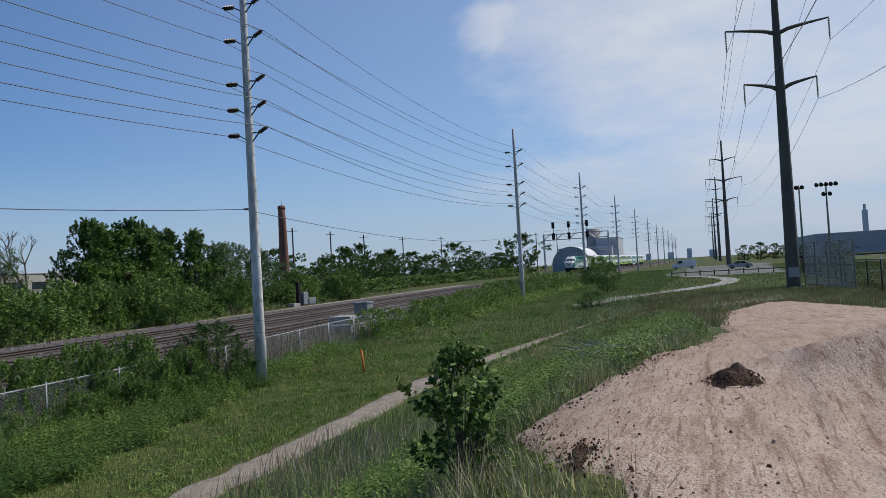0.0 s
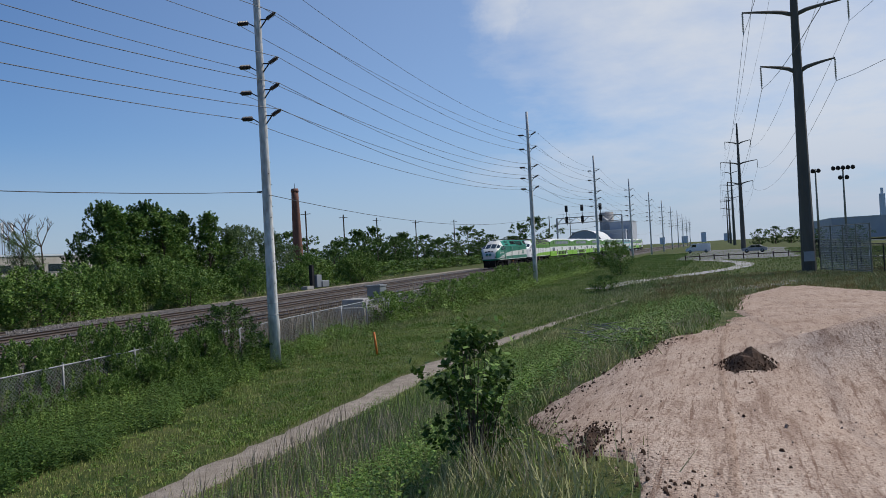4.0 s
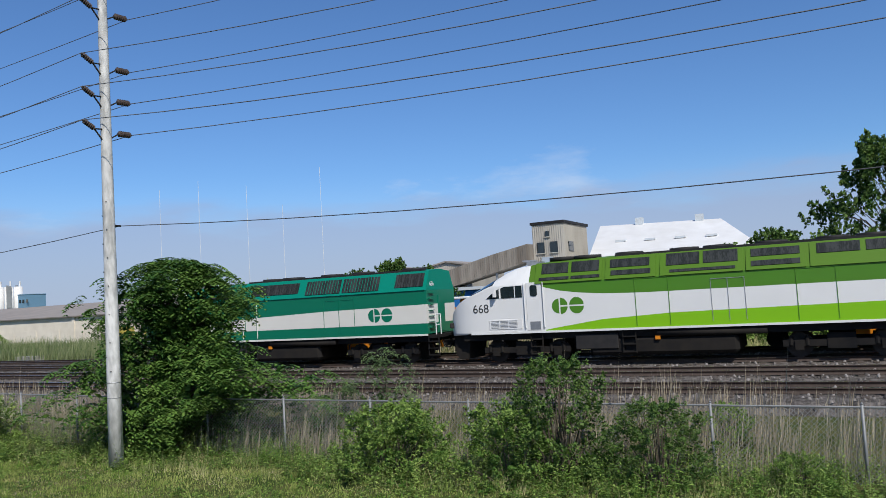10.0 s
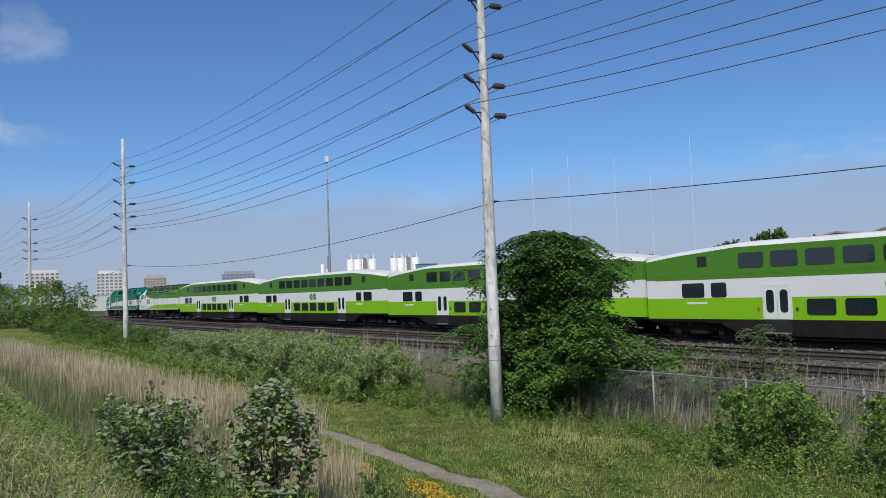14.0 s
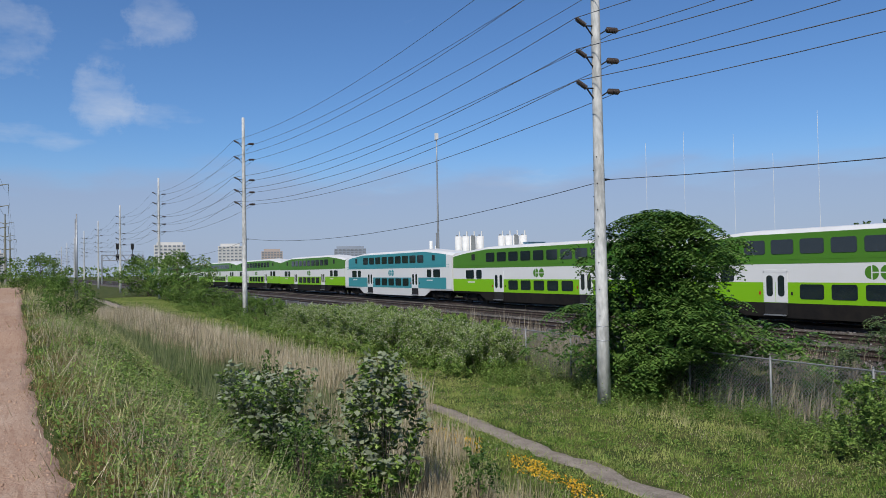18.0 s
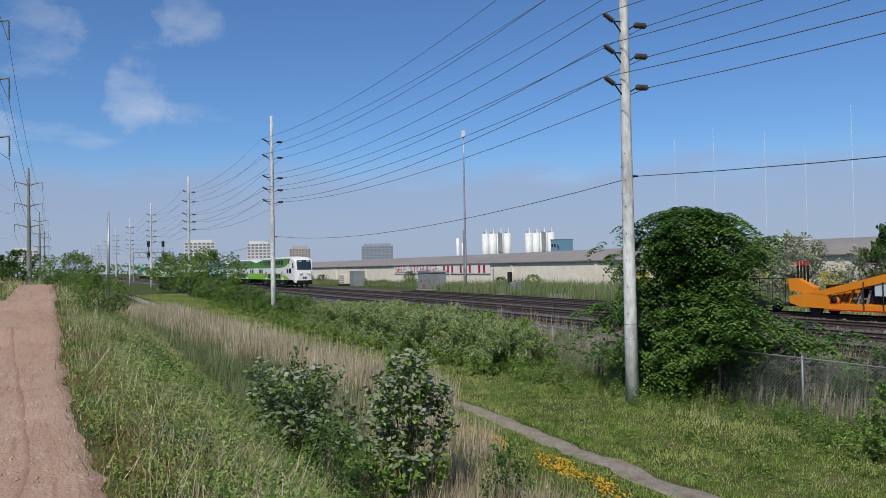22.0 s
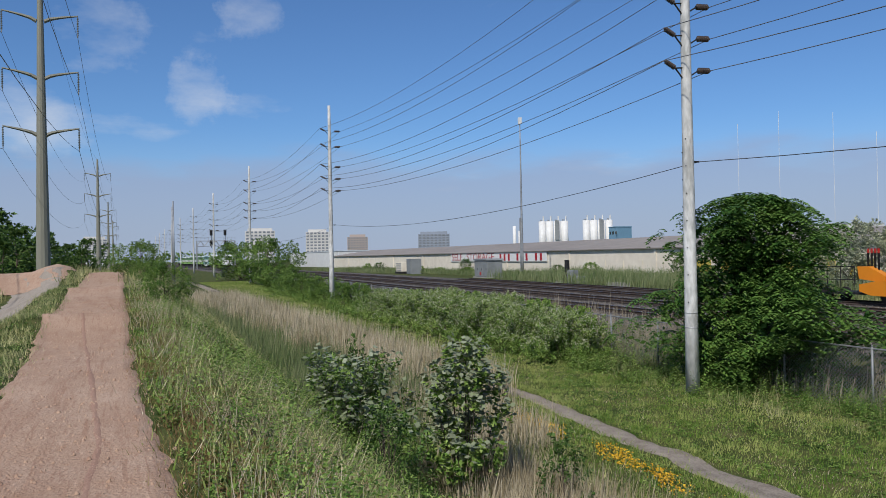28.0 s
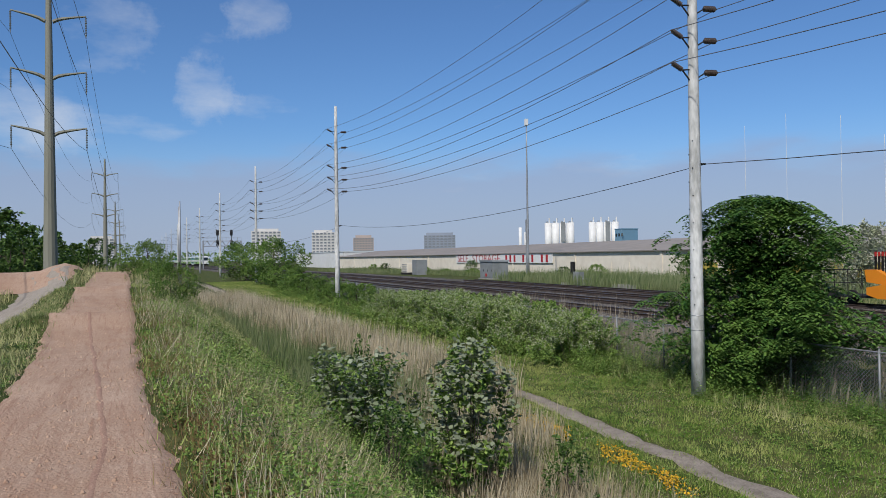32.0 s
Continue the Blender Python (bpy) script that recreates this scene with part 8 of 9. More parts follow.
vt = empty("storage_tank", pose(43.5, 68, -0.3), "upright grey cylindrical tank with a flat lid", "storage tank", "tank farm")
rod("vessel", (0, 0, 0), (0, 0, 6.4), 1.6, TANK, vt, n=24)
rod("lid", (0, 0, 6.4), (0, 0, 6.55), 1.7, GALV, vt, n=24)
house("brick_shed", "small brown brick shed beside the tanks", "building", 30, 33.5, 62, 68, -0.3, 4.9, BRICK, DARK)
lt = empty("lattice_tower", pose(92.6, 105, 0), "grey lattice telecom tower", "tower")
for a, b in ((-0.5, -0.5), (0.5, -0.5), (0, 0.6)):
    rod("leg", (a, b, 0), (a * 0.8, b * 0.8, 11.8), 0.07, GALV, lt, n=5)
for k in range(10):
    rod("brace", (-0.5, -0.5, 1.1 * k), (0.5, -0.5, 1.1 * k + 1.1), 0.04, GALV, lt, n=4)
for s in (-0.9, 0.9):
    block("antenna_panel", s - 0.15, s + 0.15, -0.7, -0.5, 10.0, 11.6, WHITE, lt)

# ---- track machines standing on the siding ----


def machine_wheels(parent, xs, r=0.4):
    for x in xs:
        for s in (-1, 1):
            bm = bmesh.new()
            tube(bm, (x, s * 0.68, r), (x, s * 0.82, r), r, n=18)
            tube(bm, (x, s * 0.82, r), (x, s * 0.9, r), r * 0.4, n=10)
            part("wheel", bm, WHEEL, parent)


def cab_box(parent, x0, x1, z0, z1, y=1.25, paint=None):
    paint = paint or AMBER
    cb = block("cab", x0, x1, -y, y, z0, z1, paint, parent, r=0.05)
    block("cab_roof", x0 - 0.35, x1 + 0.55, -y - 0.15, y + 0.15, z1, z1 + 0.14, WHITE, cb, r=0.04)
    n = max(2, int((x1 - x0) / 1.0))
    w = (x1 - x0) / n
    for k in range(n):
        put("cab_window", pane_mesh("cab_window", w * 0.78, (z1 - z0) * 0.4, 0.12, GLASS, 0.02), None, cb, m=pose(x0 + w * (k + 0.5), -y, z1 - (z1 - z0) * 0.27))
    for e, xx in ((-1, x0 - 0.01), (1, x1 + 0.01)):
        block("end_window", xx - 0.02, xx + 0.02, -y * 0.8, y * 0.8, z1 - (z1 - z0) * 0.47, z1 - 0.15, GLASS, cb)
    return cb


def guard(parent, x0, x1, y, z, h=0.95, posts=4, material=None):
    for k in range(posts):
        x = x0 + (x1 - x0) * k / (posts - 1)
        rod("guard_post", (x, y, z), (x, y, z + h), 0.025, material or DARK, parent, n=5)
    for zz in (z + h, z + h * 0.5):
        rod("guard_rail", (x0, y, zz), (x1, y, zz), 0.025, material or DARK, parent, n=5)


stab = empty("track_stabilizer", pose(0, TRACKS[3], RAIL_Z), "bright orange rail maintenance machine with cab and arched beam", "track machine", "machines on the siding")
solid("main_beam", [(9.9, 1.05), (10.7, 1.05), (11.6, 2.05), (16.0, 2.25), (16.9, 1.95), (17.7, 0.95), (18.4, 0.95), (18.1, 2.0), (17.2, 2.75), (15.4, 2.85), (10.9, 2.62), (10.2, 2.4)], -1.25, -0.95, AMBER, stab)
solid("main_beam", [(9.9, 1.05), (10.7, 1.05), (11.6, 2.05), (16.0, 2.25), (16.9, 1.95), (17.7, 0.95), (18.4, 0.95), (18.1, 2.0), (17.2, 2.75), (15.4, 2.85), (10.9, 2.62), (10.2, 2.4)], 0.95, 1.25, AMBER, stab)
block("deck", 11.0, 17.2, -0.95, 0.95, 2.3, 2.55, AMBER, stab)
block("front_platform", 6.2, 10.2, -1.3, 1.3, 0.95, 1.15, AMBER, stab)
block("work_sled", 10.0, 15.2, -1.28, -0.9, 0.35, 0.55, AMBER, stab)
block("sled_toe", 10.9, 12.6, -1.32, -0.85, 0.2, 0.5, AMBER, stab, r=0.03)
block("engine_block", 10.9, 13.2, -0.85, 0.85, 0.6, 2.2, DARK, stab, r=0.05)
block("valve_chest", 13.4, 14.8, -1.0, 0.6, 1.3, 2.1, AMBER, stab, r=0.04)
block("control_box", 14.2, 15.2, -1.2, -0.95, 1.25, 1.95, CABINET, stab, "pale grey control box", r=0.02)
for xx in (15.6, 16.0, 17.1, 17.5):
    rod("hydraulic_ram", (xx, -1.05, 0.7), (xx, -1.05, 2.2), 0.09, AMBER, stab, n=10)
for xx in (15.2, 15.9, 16.8, 17.5):
    rod("roller", (xx, -1.1, 0.45), (xx, -0.6, 0.45), 0.26, UNDER, stab, n=16)
solid("cab", [(18.2, 1.15), (20.75, 1.15), (20.85, 2.95), (16.9, 2.95), (16.9, 2.62), (17.5, 2.5)], -1.3, 1.3, AMBER, stab)
cabtop = block("cab_roof", 15.6, 22.1, -1.45, 1.45, 2.98, 3.16, WHITE, stab, r=0.06)
block("beacon", 20.6, 20.85, -0.2, 0.05, 3.16, 3.4, STAKEPAINT, cabtop)
for a, w in ((17.4, 0.5), (18.45, 1.1), (19.95, 1.1)):
    put("cab_window", pane_mesh("cab_window", w, 0.85, 0.16, GLASS, 0.02), None, stab, m=pose(a + 0.05, -1.3, 2.42))
put("cab_window", pane_mesh("cab_window", 0.75, 0.95, 0.2, GLASS, 0.02), None, stab, m=pose(18.95, -1.3, 1.55))
block("windscreen", 20.82, 20.9, -1.1, 1.1, 2.0, 2.85, GLASS, stab)
block("rear_platform", 18.0, 21.7, -1.35, 1.35, 0.98, 1.16, AMBER, stab)
block("axle_case", 18.2, 20.0, -1.15, 1.15, 0.45, 0.98, AMBER, stab, r=0.05)
guard(stab, 20.95, 21.7, -1.3, 1.15, 1.1, 3)
guard(stab, 11.5, 16.4, -1.2, 2.75, 0.75, 6)
guard(stab, 6.3, 10.0, -1.25, 1.15, 1.1, 5)
rod("hose_reel", (8.8, -1.1, 1.7), (8.8, -0.8, 1.7), 0.55, UNDER, stab, n=20)
block("winch_case", 7.0, 8.2, -1.0, 0.2, 1.15, 1.9, DARK, stab)
for a, b, zz, mm in ((12.9, 14.9, 2.42, BLUE), (15.3, 16.7, 2.56, RED), (13.6, 15.4, 2.3, BAR)):
    block("lettering_bar", a, b, -1.262, -1.25, zz, zz + (0.22 if mm is BLUE else 0.13), mm, stab)
block("lettering_bar", 20.0, 20.6, -1.312, -1.3, 1.6, 1.75, RED, stab)
machine_wheels(stab, (9.2, 19.2))
for xx in (7.0, 21.2):
    bm = bmesh.new()
    for s in (0, 0.45):
        tube(bm, (xx + s, -1.3, 0.1), (xx + s, -1.3, 1.0), 0.025, n=5)
    for k in range(3):
        tube(bm, (xx, -1.3, 0.25 + 0.3 * k), (xx + 0.45, -1.3, 0.25 + 0.3 * k), 0.025, n=5)
    part("ladder", bm, DARK, stab)

tie_crane = empty("tie_handler", pose(-2.2, TRACKS[3], RAIL_Z), "dark work car with an orange open cab and blue box", "track machine", "machines on the siding")
block("chassis", -9.6, 1.0, -1.25, 1.25, 0.75, 1.05, RUST, tie_crane)
block("side_rail", -9.6, 1.0, -1.32, -1.2, 1.0, 1.14, GALV, tie_crane)
cab_box(tie_crane, -8.9, -6.6, 1.1, 2.9)
block("engine_case", -2.2, 1.4, -1.2, 1.2, 1.05, 2.3, DARK, tie_crane, r=0.05)
block("lettering_bar", -1.7, 0.5, -1.215, -1.2, 1.75, 1.95, TANK, tie_crane)
rod("exhaust", (-3.2, -0.5, 1.1), (-3.2, -0.5, 3.1), 0.14, GALV, tie_crane, n=10)
rod("exhaust_cap", (-3.2, -0.5, 3.1), (-3.2, -0.5, 3.35), 0.26, GALV, tie_crane, n=12)
rod("fuel_drum", (-0.9, 0, 2.55), (0.9, 0, 2.55), 0.24, GALV, tie_crane, n=14)
for pts in (((-6.4, 1.1), (-5.8, 2.4)), ((-5.8, 2.4), (-4.4, 2.5)), ((-4.4, 2.5), (-2.6, 1.1))):
    rod("boom", (pts[0][0], -1.2, pts[0][1]), (pts[1][0], -1.2, pts[1][1]), 0.09, RUST, tie_crane, n=8)
for xx in (-6.0, -5.5, -5.0, -4.5):
    rod("hydraulic_ram", (xx, -1.0, 1.1), (xx, -1.0, 2.4), 0.12, UNDER, tie_crane, n=10)
block("orange_plow", 1.5, 4.2, -1.2, 1.2, 0.5, 1.2, AMBER, tie_crane, r=0.05)
solid("tow_arm", [(1.4, 1.2), (4.4, 1.2), (4.6, 1.8), (3.6, 1.5), (1.4, 2.0)], -1.1, -0.7, AMBER, tie_crane)
machine_wheels(tie_crane, (-8.2, -3.6, -1.0, 2.5), 0.42)

tamper = empty("track_tamper", pose(0, TRACKS[3], RAIL_Z), "orange track tamper with raised wedge frame and tool rack", "track machine", "machines on the siding")
for ya, yb in ((-1.25, -0.95), (0.95, 1.25)):
    solid("tongue", [(-32.0, 0.7), (-31.3, 0.5), (-29.5, 0.45), (-29.5, 1.4), (-30.6, 1.35), (-32.0, 1.1)], ya, yb, AMBER, tamper)
    block("bottom_beam", -29.5, -25.5, ya - 0.01, yb, 0.42, 0.7, AMBER, tamper)
    solid("boom", [(-30.6, 1.3), (-29.5, 1.2), (-25.2, 2.12), (-25.2, 2.58)], ya - 0.02, yb, AMBER, tamper)
    solid("rear_post", [(-26.1, 0.7), (-25.6, 0.7), (-24.9, 2.12), (-25.6, 2.12)], ya, yb, AMBER, tamper)
    block("top_beam", -25.2, -18.4, ya, yb, 2.12, 2.6, AMBER, tamper)
block("red_step", -29.4, -25.6, -1.34, -1.26, 0.36, 0.44, RED, tamper)
for a_ in (-28.4, -27.9, -27.4):
    rod("hydraulic_ram", (a_, -0.9, 0.72), (a_ + 0.25, -0.9, 1.5), 0.07, AMBER if a_ < -28 else GALV, tamper, n=8)
bm = bmesh.new()
for k in range(4):
    tube(bm, (-28.9 + 0.3 * k, -0.98, 0.8), (-28.6 + 0.3 * k, -1.0, 1.35), 0.03, n=5)
part("hose_loop", bm, RUBBER, tamper)
block("valve_frame", -28.2, -27.3, -1.0, -0.8, 1.0, 1.08, GALV, tamper)
block("dark_panel", -27.1, -25.7, -0.85, -0.75, 0.72, 1.95, DARK, tamper)
for a_ in (-27.3, -26.2):
    rod("guard_post", (a_, -1.3, 0.45), (a_, -1.3, 1.95), 0.03, DARK, tamper, n=6)
block("hose_tray", -30.2, -27.5, -0.5, 0.6, 1.5, 1.75, UNDER, tamper, r=0.06)
block("deck", -31.5, -25.5, -0.95, 0.95, 0.5, 0.75, AMBER, tamper)
rod("drum", (-29.2, -1.1, 0.95), (-29.2, -0.85, 0.95), 0.26, STAKEPAINT, tamper, n=18)
rod("hose_coil", (-29.2, -1.16, 0.95), (-29.2, -1.1, 0.95), 0.2, RUBBER, tamper, n=14)
block("control_box", -26.75, -25.85, -1.2, -0.9, 1.2, 1.95, CONTROL, tamper, "pale green-grey control box", r=0.02)
block("engine_block", -28.4, -26.2, 0.1, 0.85, 0.75, 1.8, DARK, tamper, r=0.05)
block("upper_deck", -25.0, -18.2, -1.2, 1.2, 2.1, 2.3, AMBER, tamper)
block("tool_bank", -24.2, -19.4, -1.0, 0.8, 0.7, 2.0, UNDER, tamper, r=0.08)
for xx in (-23.8, -23.0, -22.2, -21.0, -20.2):
    rod("hydraulic_ram", (xx, -1.1, 0.5), (xx, -1.1, 2.1), 0.1, AMBER if int(xx * 10) % 20 else UNDER, tamper, n=10)
bm = bmesh.new()
for k in range(6):
    pts = [(-24.0 + k * 0.35, -1.2, 2.0), (-23.9 + k * 0.35, -1.3, 1.3), (-23.5 + k * 0.3, -1.25, 0.9)]
    for a, b in zip(pts, pts[1:]):
        tube(bm, a, b, 0.045, n=6)
part("hose_bundle", bm, RUBBER, tamper)
cab_box(tamper, -18.9, -16.4, 1.2, 3.05)
solid("portal_frame", [(-21.0, 2.6), (-20.8, 2.6), (-20.8, 3.5), (-20.0, 3.5), (-20.0, 2.6), (-19.8, 2.6), (-19.8, 3.7), (-21.0, 3.7)], -1.0, -0.8, AMBER, tamper)
block("lettering_bar", -23.8, -21.6, -1.262, -1.25, 2.25, 2.45, BLUE, tamper)
for k in range(4):
    rod("tamping_tool", (-31.9 + 0.22 * k, -0.6, 1.4), (-31.9 + 0.22 * k, -0.6, 2.85), 0.06, UNDER, tamper, n=8)
    rod("tool_cap", (-31.9 + 0.22 * k, -0.6, 2.85), (-31.9 + 0.22 * k, -0.6, 3.1), 0.065, RED, tamper, n=8)
solid("tool_arm", [(-32.2, 1.4), (-30.6, 1.2), (-30.6, 1.6), (-31.6, 2.1), (-32.3, 2.1)], -1.0, -0.5, AMBER, tamper)
guard(tamper, -35.2, -32.4, -1.1, 0.6, 1.5, 4)
block("tail_frame", -35.4, -31.8, -1.0, 1.0, 0.5, 0.62, DARK, tamper)
machine_wheels(tamper, (-34.6, -30.6, -19.0, -17.0), 0.42)

# ---- parking place, paths, field fence, cars ----
strip("service_road", np.arange(18, 150, 1.0), line((18, 42.6), (60, 42.4), (150, 44.5)), line((18, 43.2), (40, 44.5), (60, 45.6), (150, 48)), 5, 0.05, GRAVEL, "pale gravel service road beside the siding", "road")
strip("parking_lot", np.arange(118, 216, 2.0), line((118, -11.5), (216, -16)), line((118, 1.5), (128, 8.0), (190, 8.5), (216, 3)), 12, 0.06, ASPHALT, "grey asphalt parking place with concrete kerbs", "parking lot")


def ribbon(name, pts, w, material, label, cat, lift=0.05):
    """A curved path of one width."""
    p = [Vector((x, y, 0)) for x, y in pts]
    q = []
    for i in range(len(p) - 1):
        p0, p1, p2, p3 = p[max(i - 1, 0)], p[i], p[i + 1], p[min(i + 2, len(p) - 1)]
        for k in range(8):
            t = k / 8
            q.append(0.5 * ((2 * p1) + (p2 - p0) * t + (2 * p0 - 5 * p1 + 4 * p2 - p3) * t * t + (3 * p1 - p0 - 3 * p2 + p3) * t ** 3))
    V = []
    for i in range(len(q)):
        d = (q[min(i + 1, len(q) - 1)] - q[max(i - 1, 0)]).normalized()
        n = Vector((-d.y, d.x, 0)) * w / 2
        for s in (-1, 1):
            c = q[i] + n * s
            V.append((c.x, c.y, gz(c.x, c.y) + lift))
    i = np.arange(len(q) - 1) * 2
    return tagged(put(name, mesh_np(name, V, np.stack([i, i + 1, i + 3, i + 2], -1)), material), label, cat, kind="structure")


ribbon("concrete_path", [(62, 9.5), (70, 6.9), (75, 4.2), (81, 1.4), (88, -1.2), (95, -2.4), (103, -2.2), (112, -0.2), (122, 3)], 2.0, CONCRETE, "pale curving concrete footpath across the grass", "path")
ribbon("concrete_path", [(44, 2.0), (50, -0.6), (56, -3.2), (62, -5.5)], 2.2, CONCRETE, "pale worn concrete apron by the clay track", "path", 0.04)
kerb = empty("parking_kerb", pose(0, 0, 0), "low concrete kerb and timber rail at the parking edge", "kerb")
for k in range(9):
    y = 5.0 - k * 2.0
    x = 121.5
    z = gz(x, y)
    rod("post", (x, y, z - 0.1), (x, y, z + 0.85), 0.09, TIE, kerb)
    if k:
        rod("rail", (x, y, z + 0.6), (x, y + 2.0, gz(x, y + 2.0) + 0.6), 0.06, TIE, kerb)


def car(name, label, x, y, turn, prof, glass, w, paint, wheel_x):
    c = empty(name, pose(x, y, gz(x, y) + 0.07, 0, 0, turn), label, "car", "parked vehicles")
    bm = bmesh.new()
    polyprism(bm, prof, -w / 2, w / 2)
    bmesh.ops.bevel(bm, geom=[e for e in bm.edges], offset=0.06, segments=2, affect="EDGES")
    part("body", bm, paint, c, smooth=False)
    for g in glass:
        for s in (-1, 1):
            solid("side_window", g, s * w / 2 - 0.015, s * w / 2 + 0.015, GLASS, c)
    for x0 in wheel_x:
        for s in (-1, 1):
            t_ = rod("tyre", (x0, s * (w / 2 - 0.2), 0.33), (x0, s * (w / 2 + 0.01), 0.33), 0.33, RUBBER, c, n=18)
            rod("rim", (x0, s * (w / 2 - 0.02), 0.33), (x0, s * (w / 2 + 0.02), 0.33), 0.19, GALV, t_, n=14)
    for s in (-0.6, 0.6):
        block("headlight", prof[0][0] - 0.02, prof[0][0] + 0.06, s - 0.16, s + 0.16, 0.62, 0.8, LAMP, c)
    return c


car("parked_van", "white cargo van on the parking place", 187, 4.9, -90, [(-2.7, 0.35), (2.7, 0.35), (2.7, 1.95), (2.5, 2.1), (-1.2, 2.1), (-1.75, 1.3), (-2.6, 1.05)], [[(-1.45, 1.3), (-0.4, 1.3), (-0.4, 1.85), (-1.1, 1.85)]], 1.95, WHITE, (-1.75, 1.7))
car("parked_car", "silver saloon car on the parking place", 160, -6.0, -95, [(-2.25, 0.3), (2.25, 0.3), (2.25, 0.85), (1.6, 0.95), (0.9, 1.42), (-0.5, 1.42), (-1.2, 0.95), (-2.2, 0.78)], [[(-1.0, 0.95), (0.1, 0.95), (0.1, 1.34), (-0.5, 1.34)], [(0.18, 0.95), (1.4, 0.95), (0.85, 1.34), (0.18, 1.34)]], 1.8, GALV, (-1.4, 1.35))

fld = empty("field_fence", pose(0, 0, 0), "black chain-link playing-field fence with tall backstop", "fence")
fp = [(52 + 5.0 * k, -11.6 + 0.02 * k) for k in range(14)]
for k, (x, y) in enumerate(fp):
    z = gz(x, y)
    rod("post", (x, y, z - 0.2), (x, y, z + 2.3), 0.05, DARK, fld, n=6)
for (xa, ya), (xb, yb) in zip(fp, fp[1:]):
    for hh in (0.1, 1.2, 2.25):
        rod("rail", (xa, ya, gz(xa, ya) + hh), (xb, yb, gz(xb, yb) + hh), 0.03, DARK, fld, n=5)
    bm = bmesh.new()
    for k in range(25):
        x = xa + (xb - xa) * k / 25
        z = gz(x, ya)
        tube(bm, (x, ya, z + 0.1), (x, ya, z + 2.25), 0.008, n=3)
    for k in range(11):
        tube(bm, (xa, ya, gz(xa, ya) + 0.1 + 0.2 * k), (xb, yb, gz(xb, yb) + 0.1 + 0.2 * k), 0.008, n=3)
    part("mesh_panel", bm, DARK, fld)
stop = empty("backstop", pose(0, 0, 0), "tall grey chain-link backstop of a ball field", "backstop")
bp = [(76.2 - 2.2 * k, -8.2 - 0.64 * k) for k in range(5)]
for x, y in bp:
    rod("post", (x, y, gz(x, y) - 0.2), (x, y, 3.6), 0.06, TOWERSTEEL, stop, n=8)
for (xa, ya), (xb, yb) in zip(bp, bp[1:]):
    za, zb_ = gz(xa, ya), gz(xb, yb)
    for hh in (0.05, 0.5, 1.0):
        rod("rail", (xa, ya, za + (3.55 - za) * hh), (xb, yb, zb_ + (3.55 - zb_) * hh), 0.035, TOWERSTEEL, stop, n=6)
    bm = bmesh.new()
    for k in range(1, 15):
        u = k / 15
        x, y, z = xa + (xb - xa) * u, ya + (yb - ya) * u, za + (zb_ - za) * u
        tube(bm, (x, y, z + 0.1), (x, y, 3.55), 0.016, n=3)
    for k in range(24):
        z = 0.1 + 3.4 * k / 24
        tube(bm, (xa, ya, za + z), (xb, yb, zb_ + z), 0.016, n=3)
    part("mesh_panel", bm, GALV, stop)
goal = empty("soccer_goal", pose(106, -18.4, gz(106, -18.4), 0, 0, 70), "white tubular soccer goal on the field", "goal")
for a, b in (((-1.5, 0, 0), (-1.5, 0, 1.9)), ((1.5, 0, 0), (1.5, 0, 1.9)), ((-1.5, 0, 1.9), (1.5, 0, 1.9)), ((-1.5, 0, 1.9), (-1.5, 1.2, 0)), ((1.5, 0, 1.9), (1.5, 1.2, 0)), ((-1.5, 1.2, 0), (1.5, 1.2, 0))):
    rod("goal_bar", a, b, 0.05, WHITE, goal)
for k, (x, y, h, heads) in enumerate(((149, -16, 13.6, 2), (148.6, -20.2, 13.8, 5))):
    lm = empty("floodlight_mast", pose(x, y, gz(x, y)), "dark steel floodlight mast at the playing field", "floodlight")
    rod("pole", (0, 0, -0.2), (0, 0, h + 0.5), 0.22, TOWERSTEEL, lm, r1=0.12, n=10)
    rod("lamp_bar", (0, -1.6 if heads > 2 else -0.6, h), (0, 1.6 if heads > 2 else 0.6, h), 0.06, DARK, lm, n=6)
    for j in range(heads):
        yy = (j - (heads - 1) / 2) * (0.75 if heads > 2 else 0.9)
        rod("lamp_head", (-0.1, yy, h + 0.25), (-0.5, yy, h + 0.05), 0.3, DARK, lm, r1=0.36, n=12)
    if heads > 2:
        for yy in (-0.5, 0.5):
            rod("lamp_head", (-0.1, yy, h - 1.4), (-0.5, yy, h - 1.6), 0.3, DARK, lm, r1=0.36, n=12)
for x, y, h in ((-100, 5.9, 10.6), (-118, 6.8, 11)):
    lp = empty("plain_pole", pose(x, y, gz(x, y)), "plain slim grey light pole on the grass", "pole")
    rod("shaft", (0, 0, -0.2), (0, 0, h), 0.13, GALV, lp, r1=0.08, n=10)
for k, (x, y, h) in enumerate(((150, 84, 14), (172, 86, 14), (196, 88, 14), (225, 88, 14), (262, 88, 15), (310, 64, 16), (345, 62, 16))):
    wp = empty("wooden_pole", pose(x, y, 0), "distant brown wooden utility pole with crossarm", "utility pole", "distant wooden poles")
    rod("shaft", (0, 0, -0.2), (0, 0, h), 0.16, BARK, wp, n=8)
    rod("crossarm", (0, -1.2, h - 0.7), (0, 1.2, h - 0.7), 0.07, BARK, wp, n=6)

# ---- small things on the ground ----
stake = empty("marker_stake", pose(29, 13.3, gz(29, 13.3)), "leaning orange-red survey marker stake in the grass", "stake")
rod("shaft", (0, 0, -0.1), (0.03, 0.12, 0.92), 0.045, STAKEPAINT, stake, n=10)


